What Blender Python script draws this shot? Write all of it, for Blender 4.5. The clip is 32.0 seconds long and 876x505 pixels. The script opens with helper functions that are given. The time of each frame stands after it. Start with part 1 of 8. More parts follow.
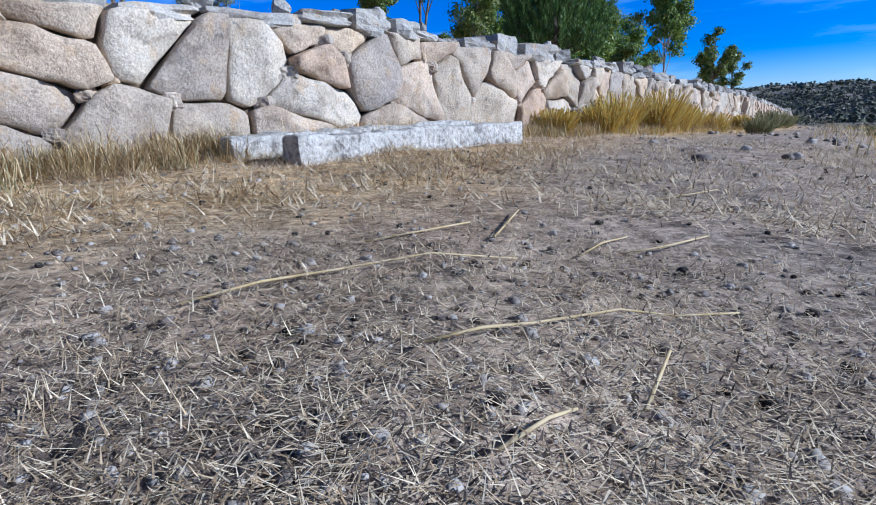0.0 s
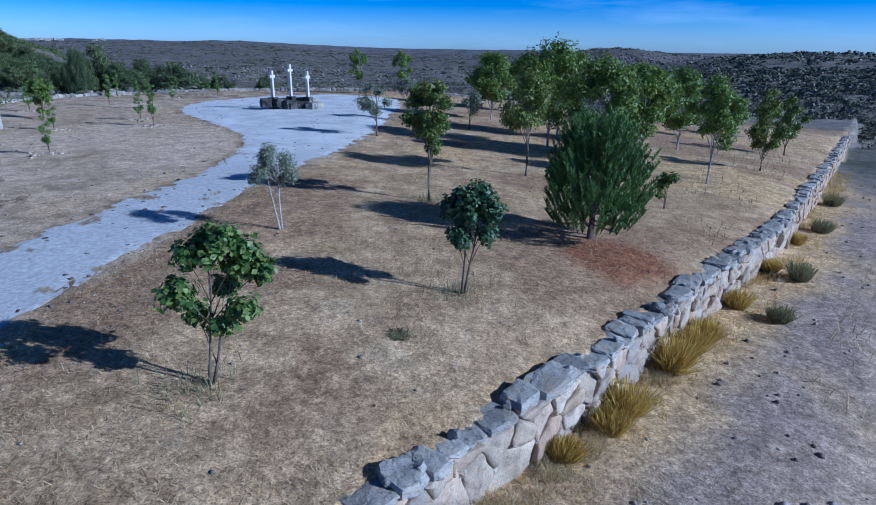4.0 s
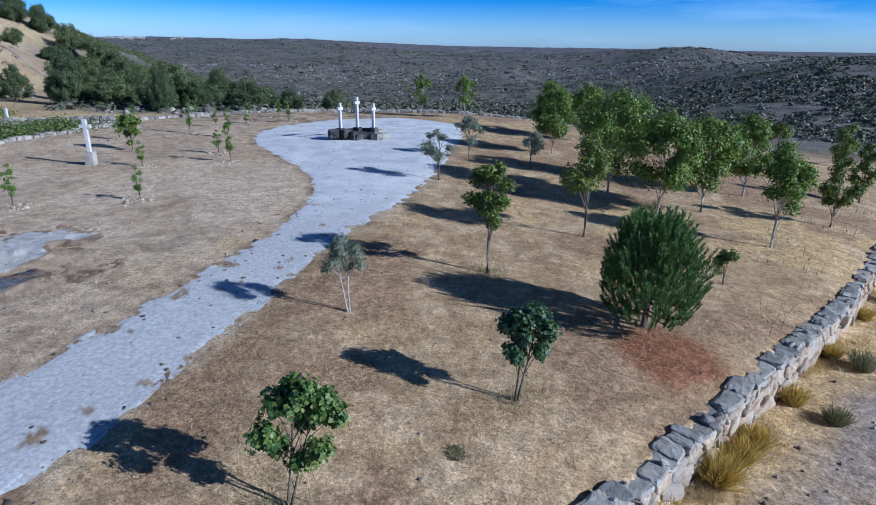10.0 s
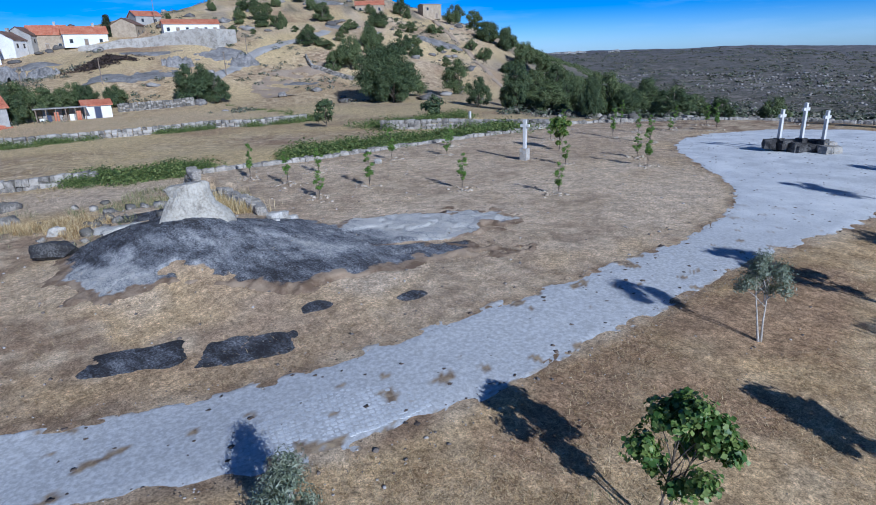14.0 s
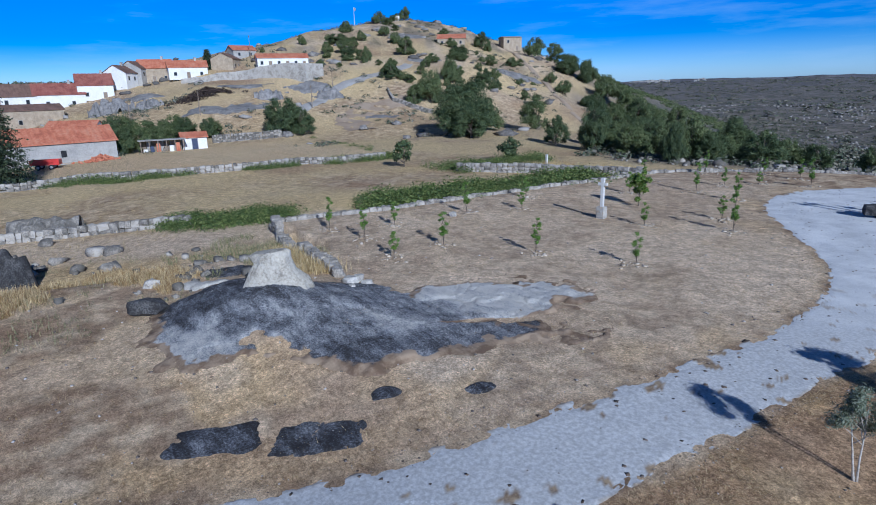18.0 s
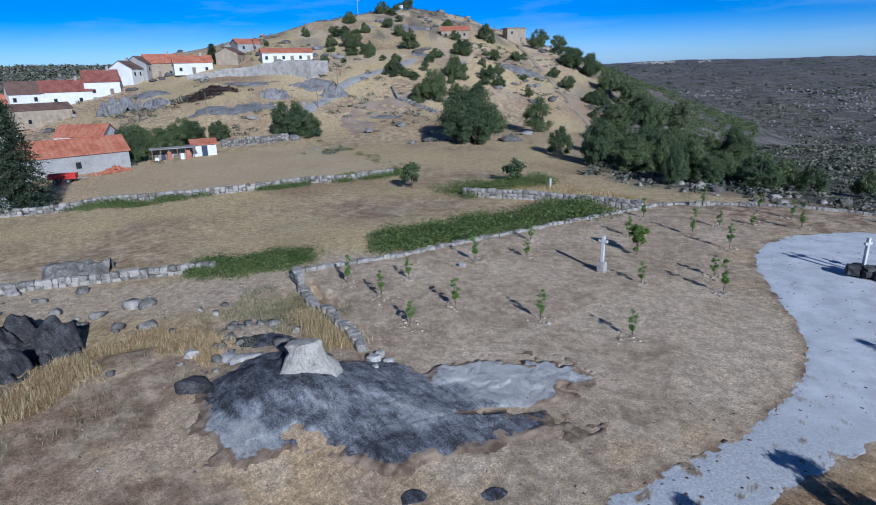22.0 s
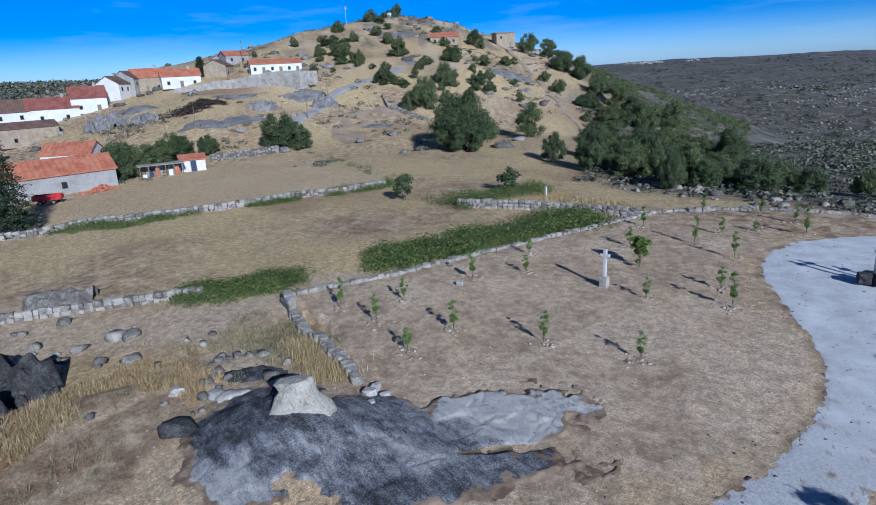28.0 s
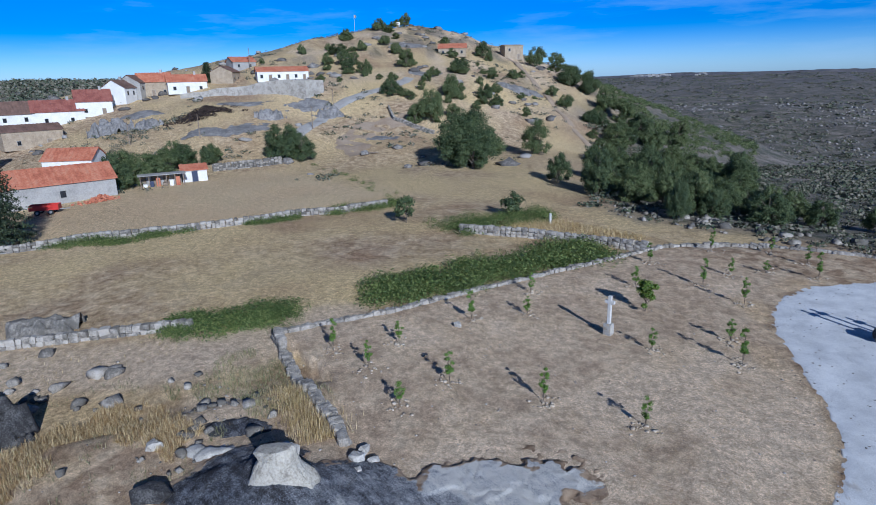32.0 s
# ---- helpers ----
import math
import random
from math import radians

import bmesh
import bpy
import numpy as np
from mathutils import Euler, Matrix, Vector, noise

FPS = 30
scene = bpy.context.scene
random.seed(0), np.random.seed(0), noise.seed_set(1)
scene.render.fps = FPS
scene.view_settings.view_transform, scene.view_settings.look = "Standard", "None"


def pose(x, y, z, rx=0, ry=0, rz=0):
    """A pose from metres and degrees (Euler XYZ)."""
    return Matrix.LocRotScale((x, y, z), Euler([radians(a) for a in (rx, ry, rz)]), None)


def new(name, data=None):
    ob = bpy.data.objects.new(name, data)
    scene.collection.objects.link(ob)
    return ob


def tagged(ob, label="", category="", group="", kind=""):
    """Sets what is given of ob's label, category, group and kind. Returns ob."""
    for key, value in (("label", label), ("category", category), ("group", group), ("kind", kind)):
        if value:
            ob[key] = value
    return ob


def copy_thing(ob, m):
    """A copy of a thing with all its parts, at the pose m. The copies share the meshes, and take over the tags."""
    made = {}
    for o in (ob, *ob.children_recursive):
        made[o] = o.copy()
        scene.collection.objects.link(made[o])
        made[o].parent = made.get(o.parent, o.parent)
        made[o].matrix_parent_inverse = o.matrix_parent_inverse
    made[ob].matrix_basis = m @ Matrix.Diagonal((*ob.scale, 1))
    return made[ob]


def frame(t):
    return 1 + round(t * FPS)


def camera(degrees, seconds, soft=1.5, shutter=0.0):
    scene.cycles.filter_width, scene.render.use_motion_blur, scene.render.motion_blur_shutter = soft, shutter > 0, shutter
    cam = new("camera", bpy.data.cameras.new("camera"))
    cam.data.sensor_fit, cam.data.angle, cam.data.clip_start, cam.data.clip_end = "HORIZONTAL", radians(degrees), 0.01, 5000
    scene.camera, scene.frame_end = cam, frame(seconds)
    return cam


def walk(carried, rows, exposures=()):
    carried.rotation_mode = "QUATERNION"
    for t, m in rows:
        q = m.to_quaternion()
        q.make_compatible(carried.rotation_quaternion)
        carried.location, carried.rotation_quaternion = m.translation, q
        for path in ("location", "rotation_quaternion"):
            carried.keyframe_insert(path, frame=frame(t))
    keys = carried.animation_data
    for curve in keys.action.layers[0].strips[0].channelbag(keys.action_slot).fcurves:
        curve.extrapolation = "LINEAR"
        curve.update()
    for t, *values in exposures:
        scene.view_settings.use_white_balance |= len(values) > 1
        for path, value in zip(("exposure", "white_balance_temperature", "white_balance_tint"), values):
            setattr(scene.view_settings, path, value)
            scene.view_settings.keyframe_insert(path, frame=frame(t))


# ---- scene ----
cam = camera(73.2, 32.0, soft=1.0)


def aim(eye, turn):
    """The camera's pose from its place and its yaw to the right, its pitch and its roll, in degrees."""
    yaw, pitch, roll = turn
    return pose(*eye, 90 + pitch, 0, -yaw) @ pose(0, 0, 0, 0, 0, roll)


ROWS = [
    (0, (-0.115, 0.088, -1.221), (4.09, -13.04, -2.98)),
    (0.5, (-0.222, 0.147, -0.709), (3.93, -16.60, -2.21)),
    (1, (-0.322, 0.454, 0.056), (4.20, -14.01, -1.66)),
    (1.5, (-0.326, 0.494, 0.776), (3.17, -15.43, -1.66)),
    (2, (-0.221, 0.367, 1.645), (3.29, -17.74, 0.18)),
    (2.5, (-0.116, 0.356, 2.480), (2.47, -19.43, -0.31)),
    (3, (-0.112, 0.291, 3.166), (2.15, -17.49, 0.13)),
    (3.5, (0.007, 0.263, 4.048), (0.17, -18.21, 0.27)),
    (4, (0.029, 0.282, 4.842), (0.20, -19.20, 0.72)),
    (4.5, (0.098, 0.218, 5.677), (-0.53, -19.17, 0.52)),
    (6.5, (0.119, 0.373, 7.908), (-0.75, -19.52, -0.90)),
    (7, (0.201, 0.429, 7.892), (0.00, -19.68, 1.61)),
    (7.5, (0.317, 0.476, 7.798), (-0.36, -19.50, 0.65)),
    (8, (0.279, 0.412, 7.712), (-0.28, -19.02, 1.15)),
    (8.5, (0.426, 0.486, 7.583), (1.60, -19.96, 7.20)),
    (9, (0.143, 0.427, 7.507), (-0.93, -18.93, -1.35)),
    (9.5, (0.152, 0.449, 7.464), (-0.72, -19.48, -0.93)),
    (10, (-0.076, 0.260, 7.467), (-5.60, -19.50, 0.78)),
    (10.5, (0.041, 0.163, 7.388), (-17.04, -19.16, 0.60)),
    (11, (0.079, 0.048, 7.256), (-24.25, -19.26, 0.69)),
    (11.5, (0.196, -0.132, 7.238), (-29.58, -19.23, -0.59)),
    (12, (0.059, 0.078, 7.034), (-33.72, -18.08, -1.00)),
    (12.5, (-0.033, 0.293, 6.860), (-37.61, -18.55, -1.06)),
    (13, (-0.222, 0.383, 6.919), (-40.88, -17.85, -1.68)),
    (13.5, (-0.510, 0.552, 6.898), (-43.04, -17.67, -0.71)),
    (14, (-0.482, 0.618, 7.013), (-44.84, -18.17, -1.88)),
    (14.5, (-0.615, 0.760, 7.124), (-50.16, -18.45, -2.12)),
    (16.5, (-0.858, 1.094, 7.404), (-51.82, -17.14, -2.48)),
    (17, (-0.771, 1.130, 7.835), (-52.16, -17.03, -2.75)),
    (17.5, (-0.767, 1.045, 8.330), (-51.53, -16.43, -1.01)),
    (18, (-0.839, 0.985, 8.977), (-51.99, -15.57, -1.54)),
    (18.5, (-0.769, 0.862, 9.718), (-52.47, -16.28, -1.31)),
    (19, (-0.680, 0.756, 10.501), (-52.37, -15.80, -1.73)),
    (19.5, (-0.576, 0.563, 11.264), (-52.26, -16.13, -1.02)),
    (20, (-0.420, 0.414, 11.985), (-52.18, -16.99, -1.02)),
    (20.5, (-0.298, 0.189, 12.726), (-52.20, -18.21, -0.51)),
    (21, (-0.215, 0.054, 13.487), (-51.86, -17.29, -0.66)),
    (21.5, (-0.226, -0.115, 14.136), (-52.08, -17.54, -0.91)),
    (22, (-0.167, -0.235, 14.676), (-52.19, -17.45, -1.40)),
    (22.5, (-0.197, -0.321, 14.867), (-51.95, -16.79, -1.62)),
    (23, (-0.109, -0.323, 14.964), (-51.94, -16.90, -1.64)),
    (23.5, (-0.119, -0.347, 15.018), (-51.84, -17.06, -0.86)),
    (24, (-0.071, -0.329, 15.076), (-51.41, -17.04, -0.95)),
    (24.5, (-0.112, -0.280, 15.162), (-51.90, -17.39, -0.96)),
    (26.5, (-0.627, 0.157, 14.962), (-51.98, -20.70, -2.41)),
    (27, (-0.939, 0.363, 15.042), (-51.96, -19.53, -2.64)),
    (27.5, (-1.363, 0.602, 15.130), (-51.67, -17.12, -1.91)),
    (28, (-1.634, 0.900, 15.130), (-51.68, -16.98, -2.90)),
    (28.5, (-1.940, 1.131, 15.282), (-51.99, -17.52, -2.05)),
    (29, (-2.136, 1.361, 15.437), (-51.69, -17.62, -1.94)),
    (29.5, (-2.366, 1.572, 15.458), (-51.98, -17.66, -2.40)),
    (30, (-2.568, 1.833, 15.497), (-51.91, -18.16, -2.25)),
    (30.5, (-2.799, 2.060, 15.763), (-52.07, -18.35, -2.07)),
    (31, (-3.039, 2.225, 16.113), (-51.98, -14.07, -2.05)),
    (31.5, (-3.107, 2.352, 16.542), (-52.23, -16.04, -2.29)),
    (32, (-3.119, 2.582, 16.917), (-51.97, -16.38, -1.40)),
]
walk(cam, [(t, aim(eye, turn)) for t, eye, turn in ROWS],
     [(0, 0.2, 5000, 10), (1, -0.02, 4800, 10), (2, -0.1, 4650, 10), (4, -0.17, 4450, 10), (9, 0.06, 4950, 10), (13, -0.05, 5020, 10), (24, -0.25, 5070, 10), (32, -0.2, 5110, 10)])

# ---- light ----
SUN_EL, SUN_AZ = radians(25), math.atan2(0.96, -0.28)  # azimuth from +y towards +x
sun_way = Vector((math.sin(SUN_AZ) * math.cos(SUN_EL), math.cos(SUN_AZ) * math.cos(SUN_EL), math.sin(SUN_EL)))
world = bpy.data.worlds.new("sky")
scene.world = world
world.use_nodes = True
wn = world.node_tree
sky = wn.nodes.new("ShaderNodeTexSky")
sky.sky_type, sky.sun_disc = "NISHITA", False
sky.sun_elevation, sky.sun_rotation = SUN_EL, SUN_AZ
sky.altitude, sky.air_density, sky.dust_density, sky.ozone_density = 800, 1.0, 0.7, 3.0
tint = wn.nodes.new("ShaderNodeMix")
tint.data_type, tint.blend_type = "RGBA", "MULTIPLY"
tint.inputs[0].default_value = 1.0
wn.links.new(sky.outputs[0], tint.inputs[6])
where = wn.nodes.new("ShaderNodeTexCoord")
# paler towards the horizon, deep blue overhead
height = wn.nodes.new("ShaderNodeSeparateXYZ")
wn.links.new(where.outputs["Generated"], height.inputs[0])
deep = wn.nodes.new("ShaderNodeMapRange")
deep.interpolation_type = "SMOOTHSTEP"
deep.inputs[1].default_value, deep.inputs[2].default_value = 0.0, 0.085
wn.links.new(height.outputs[2], deep.inputs[0])
blue = wn.nodes.new("ShaderNodeMix")
blue.data_type = "RGBA"
blue.inputs[6].default_value, blue.inputs[7].default_value = (1.15, 1.55, 2.25, 1), (0.06, 0.7, 1.72, 1)
wn.links.new(deep.outputs[0], blue.inputs[0])
# darker overhead
over = wn.nodes.new("ShaderNodeMapRange")
over.interpolation_type = "SMOOTHSTEP"
over.inputs[1].default_value, over.inputs[2].default_value = 0.22, 0.5
wn.links.new(height.outputs[2], over.inputs[0])
dome = wn.nodes.new("ShaderNodeMix")
dome.data_type = "RGBA"
dome.inputs[7].default_value = (0.12, 0.21, 0.36, 1)
wn.links.new(over.outputs[0], dome.inputs[0])
wn.links.new(blue.outputs[2], dome.inputs[6])
wn.links.new(dome.outputs[2], tint.inputs[7])
# thin cirrus
flat = wn.nodes.new("ShaderNodeMapping")
flat.inputs["Scale"].default_value = (2.2, 2.2, 16.0)
flat.inputs["Rotation"].default_value = (0.12, 0.05, 0.4)
veil = wn.nodes.new("ShaderNodeTexNoise")
veil.inputs["Scale"].default_value, veil.inputs["Detail"].default_value, veil.inputs["Roughness"].default_value = 1.5, 8, 0.6
wn.links.new(where.outputs["Generated"], flat.inputs["Vector"])
wn.links.new(flat.outputs[0], veil.inputs["Vector"])
thin = wn.nodes.new("ShaderNodeMapRange")
thin.inputs[1].default_value, thin.inputs[2].default_value, thin.inputs[3].default_value, thin.inputs[4].default_value = 0.5, 0.75, 0.0, 0.36
wn.links.new(veil.outputs[0], thin.inputs[0])
cloud = wn.nodes.new("ShaderNodeMix")
cloud.data_type = "RGBA"
cloud.inputs[7].default_value = (7.5, 10.0, 12.8, 1)
wn.links.new(thin.outputs[0], cloud.inputs[0])
wn.links.new(tint.outputs[2], cloud.inputs[6])
wn.links.new(cloud.outputs[2], wn.nodes["Background"].inputs[0])
wn.nodes["Background"].inputs[1].default_value = 0.066
sun = new("sun", bpy.data.lights.new("sun", "SUN"))
sun.data.energy, sun.data.angle, sun.data.color = 5.0, radians(0.5), (1.0, 0.94, 0.85)
sun.rotation_mode = "QUATERNION"
sun.rotation_quaternion = sun_way.to_track_quat("Z", "Y")

# ---- terrain ----
def ss(a, b, v):
    """Smooth step from 0 at a to 1 at b."""
    q = np.clip((np.asarray(v, float) - a) / (b - a), 0, 1)
    return q * q * (3 - 2 * q)


def vnoise(x, y, size, seed=0):
    """Smooth value noise, -1 to 1, with the given lattice size."""
    x, y = np.asarray(x, float) / size, np.asarray(y, float) / size
    ix, iy = np.floor(x).astype(np.int64), np.floor(y).astype(np.int64)
    fx, fy = x - ix, y - iy
    fx, fy = fx * fx * (3 - 2 * fx), fy * fy * (3 - 2 * fy)

    def h(a, b):
        n = (a * 374761393 + b * 668265263 + seed * 974634777) & 0xFFFFFFFF
        n = ((n ^ (n >> 13)) * 1274126177) & 0xFFFFFFFF
        return ((n ^ (n >> 16)) & 0xFFFF) / 32767.5 - 1
    return ((h(ix, iy) * (1 - fx) + h(ix + 1, iy) * fx) * (1 - fy)
            + (h(ix, iy + 1) * (1 - fx) + h(ix + 1, iy + 1) * fx) * fy)


def fbm(x, y, size, seed=0, n=4):
    return sum(vnoise(x, y, size / 2 ** k, seed + k) * 0.5 ** k for k in range(n))


# outer face of the long wall, in plan
WALL = [(-9.0, -3.2), (-4.6, 1.7), (-2.3, 4.2), (-0.6, 5.75), (3.1, 9.65), (6.2, 13.3), (12.6, 20.6), (19.6, 29.9), (26.6, 39.4), (38.0, 55.0)]
# back wall and side wall of the park, in plan
BACK = [(-40.0, 17.0), (-38.1, 25.1), (-37.1, 33.5), (-35.7, 43.0), (-35.1, 48.3), (-34.0, 56.0), (-29.3, 62.6), (-19.6, 65.8), (-10.0, 66.5), (6.0, 66.0)]
SIDE = [(-40.0, 17.0), (-32.8, 15.3), (-27.9, 14.6), (-25.4, 14.0)]


def polydist(x, y, line):
    """Distance to a polyline, signed (negative on its left), and the way along it."""
    x, y = np.asarray(x, float), np.asarray(y, float)
    best, side, along, s0 = np.full(x.shape, 1e9), np.zeros(x.shape), np.zeros(x.shape), 0.0
    for (ax, ay), (bx, by) in zip(line, line[1:]):
        ux, uy = bx - ax, by - ay
        ll = math.hypot(ux, uy)
        q = np.clip(((x - ax) * ux + (y - ay) * uy) / ll ** 2, 0, 1)
        d = np.hypot(x - ax - q * ux, y - ay - q * uy)
        c = (x - ax) * uy - (y - ay) * ux
        m = d < best
        best, side, along = np.where(m, d, best), np.where(m, np.sign(c), side), np.where(m, s0 + q * ll, along)
        s0 += ll
    return best * side, along


def wall_top(x):
    return -0.2 - 0.06 * np.clip(x, 0, 40)


def ground_z(x, y):
    x, y = np.asarray(x, float), np.asarray(y, float)
    r, yaw = np.hypot(x, y), np.degrees(np.arctan2(x, y))
    # the park
    z = -0.06 * np.clip(x, -5, 40) * ss(4, 14, y) * (0.55 + 0.45 * ss(-26, -6, x))
    z = z + 0.05 * fbm(x, y, 7.0, 3) + 0.002 * fbm(x, y, 0.7, 9, 3)
    z = z - 0.35 * ss(-8, -14, x) * ss(13, 5, y)
    z = z + 1.0 * np.exp(-((x + 22.8) / 4.6) ** 2 - ((y - 9.6) / 3.4) ** 2)
    # inside edge and outside of the long wall
    d, _ = polydist(x, y, WALL)
    top = wall_top(x)
    near = np.exp(-np.clip(-d - 0.6, 0, 9) / 1.2)
    z = np.where(d < 0, z * (1 - near) + (top - 0.1 + 0.03 * fbm(x, y, 0.7, 9, 3)) * near, z)
    low = top - 1.27 - 0.02 * np.clip(d, 0, 30) + 0.05 * fbm(x, y, 3.0, 5) + 0.015 * fbm(x, y, 0.5, 8, 3) - 0.1 * np.exp(-(d - 4.5) ** 2 / 1.5)
    z = z + (low - z) * ss(-0.34, -0.28, d)
    # field beyond the back and side walls
    xb = np.where(y > 17, np.interp(y, [17, 25, 43, 56, 66], [-40, -38.1, -35.7, -34, -24]), -31 - 0.3 * (17 - np.clip(y, -20, 17)))
    out = np.where(x < 0, np.maximum(xb - x, (y - 66) * 0.9), np.maximum(y - 66, 0))
    z = z - 0.75 * ss(0.1, 1.6, out) * ss(-60, -40, -np.abs(x)) * 0 - np.where(x < 0, 1, ss(20, 0, x)) * (0.6 * ss(0.1, 1.8, out) + 0.012 * np.clip(out, 0, 140))
    z = z + 0.15 * fbm(x, y, 12, 21) * ss(0.5, 8, out)
    # the valley and the far ridges
    wv = ss(-44, -30, yaw) * ss(75, 60, yaw)
    rr = ss(-4, 20, yaw)
    ll = ss(-2, -18, yaw)
    reach = 3600 - 2500 * rr - 1000 * ll
    rise = -6 + 30 * rr * (0.75 + 0.25 * np.sin(np.radians(yaw * 9))) + 24 * ll - 30 * rr * ss(28, 48, yaw)
    v = -3.2 * ss(66, 105, np.maximum(y, r * 0.8)) - 24 * ss(80, 420, r) + (27 + rise) * ss(330, reach, r) - rr * 30 * ss(1150, 1900, r)
    rough = fbm(x, y, 160, 31) * 5 * ss(150, 600, r) * ss(4800, 1500, r) + fbm(x, y, 35, 33) * 1.4 * ss(90, 250, r)
    lft = ss(-100, -62, yaw) * ss(-35, -62, yaw)
    side = ss(-50, -66, yaw) * 27 * ss(330, 900, r)
    z = z + (v + rough) * wv + (side + 0.5 * rough) * (1 - wv) * ss(160, 500, r)
    # the scrubby hill across the track
    near = ss(6, 30, yaw) * ss(82, 68, yaw) * ss(85, 150, r)
    hill = -6 + (10.2 - 3 * ss(36, 58, yaw)) * ss(110, 340, r) - 16 * ss(380, 900, r)
    z = z * (1 - near) + (hill + 0.5 * rough) * near
    # the hill with the village on its shoulder
    dx, dy = x + 275.0, y - 200.0
    w = 0.588 * dx + 0.809 * dy
    d = np.hypot(dx, np.where(dy < 0, dy * 0.75, dy)) * (1 + 0.3 * ss(0, 110, w))
    cone = 48.5 - 0.288 * np.sqrt(d * d + 300) + fbm(x, y, 30, 41) * 1.6 + fbm(x, y, 9, 43) * 0.4
    k = np.clip(0.5 + 0.5 * (cone - z) / 6, 0, 1)
    return z * (1 - k) + cone * k + 3 * k * (1 - k)


def gz(x, y):
    return float(ground_z(np.array([x]), np.array([y]))[0])


# ---- materials ----
def material(name, colors, size=1.0, fine=0.05, rough=0.85, bump=0.3, relief=0.01, island=0.0, metal=0.0, leaf=0.0, obj=0.0, fac=0.5, soft=0.1):
    """A surface of two or three colours, mixed by noise of two sizes (metres), with fine relief."""
    m = bpy.data.materials.new(name)
    m.use_nodes = True
    t = m.node_tree
    n, lk = t.nodes, t.links
    b = n["Principled BSDF"]
    b.inputs["Roughness"].default_value, b.inputs["Metallic"].default_value = rough, metal
    pos = n.new("ShaderNodeNewGeometry")
    big, small = n.new("ShaderNodeTexNoise"), n.new("ShaderNodeTexNoise")
    for q, s in ((big, size), (small, fine)):
        q.inputs["Scale"].default_value, q.inputs["Detail"].default_value, q.inputs["Roughness"].default_value = 1 / s, 6, 0.62
        lk.new(pos.outputs["Position"], q.inputs["Vector"])
    mix = n.new("ShaderNodeMath")
    mix.operation = "MULTIPLY_ADD"
    mix.inputs[1].default_value, mix.inputs[2].default_value = 0.5, 0.0
    add = n.new("ShaderNodeMath")
    add.operation = "MULTIPLY_ADD"
    add.inputs[1].default_value = 0.5
    lk.new(small.outputs[0], mix.inputs[0])
    lk.new(big.outputs[0], add.inputs[0])
    lk.new(mix.outputs[0], add.inputs[2])
    last = add
    for amount, make in ((island, "Random Per Island"), (obj, "")):
        if amount:
            src = pos.outputs[make] if make else n.new("ShaderNodeObjectInfo").outputs["Random"]
            k = n.new("ShaderNodeMath")
            k.operation = "MULTIPLY_ADD"
            k.inputs[1].default_value = amount
            lk.new(src, k.inputs[0])
            o = n.new("ShaderNodeMath")
            o.operation = "SUBTRACT"
            o.inputs[1].default_value = amount * 0.5
            lk.new(last.outputs[0], o.inputs[0])
            lk.new(o.outputs[0], k.inputs[2])
            last = k
    ramp = n.new("ShaderNodeValToRGB")
    e = ramp.color_ramp.elements
    lo, hi = fac - soft, fac + soft
    e[0].position, e[1].position = lo, hi
    e[0].color, e[1].color = (*colors[0], 1), (*colors[-1], 1)
    for i, c in enumerate(colors[1:-1]):
        e.new(lo + (hi - lo) * (i + 1) / (len(colors) - 1)).color = (*c, 1)
    lk.new(last.outputs[0], ramp.inputs[0])
    lk.new(ramp.outputs[0], b.inputs["Base Color"])
    if bump:
        bp = n.new("ShaderNodeBump")
        bp.inputs["Strength"].default_value, bp.inputs["Distance"].default_value = bump, relief
        lk.new(small.outputs[0], bp.inputs["Height"])
        lk.new(bp.outputs[0], b.inputs["Normal"])
    if leaf:
        tr = n.new("ShaderNodeBsdfTranslucent")
        lk.new(ramp.outputs[0], tr.inputs[0])
        ms = n.new("ShaderNodeMixShader")
        ms.inputs[0].default_value = leaf
        lk.new(b.outputs[0], ms.inputs[1])
        lk.new(tr.outputs[0], ms.inputs[2])
        lk.new(ms.outputs[0], n["Material Output"].inputs[0])
    return m


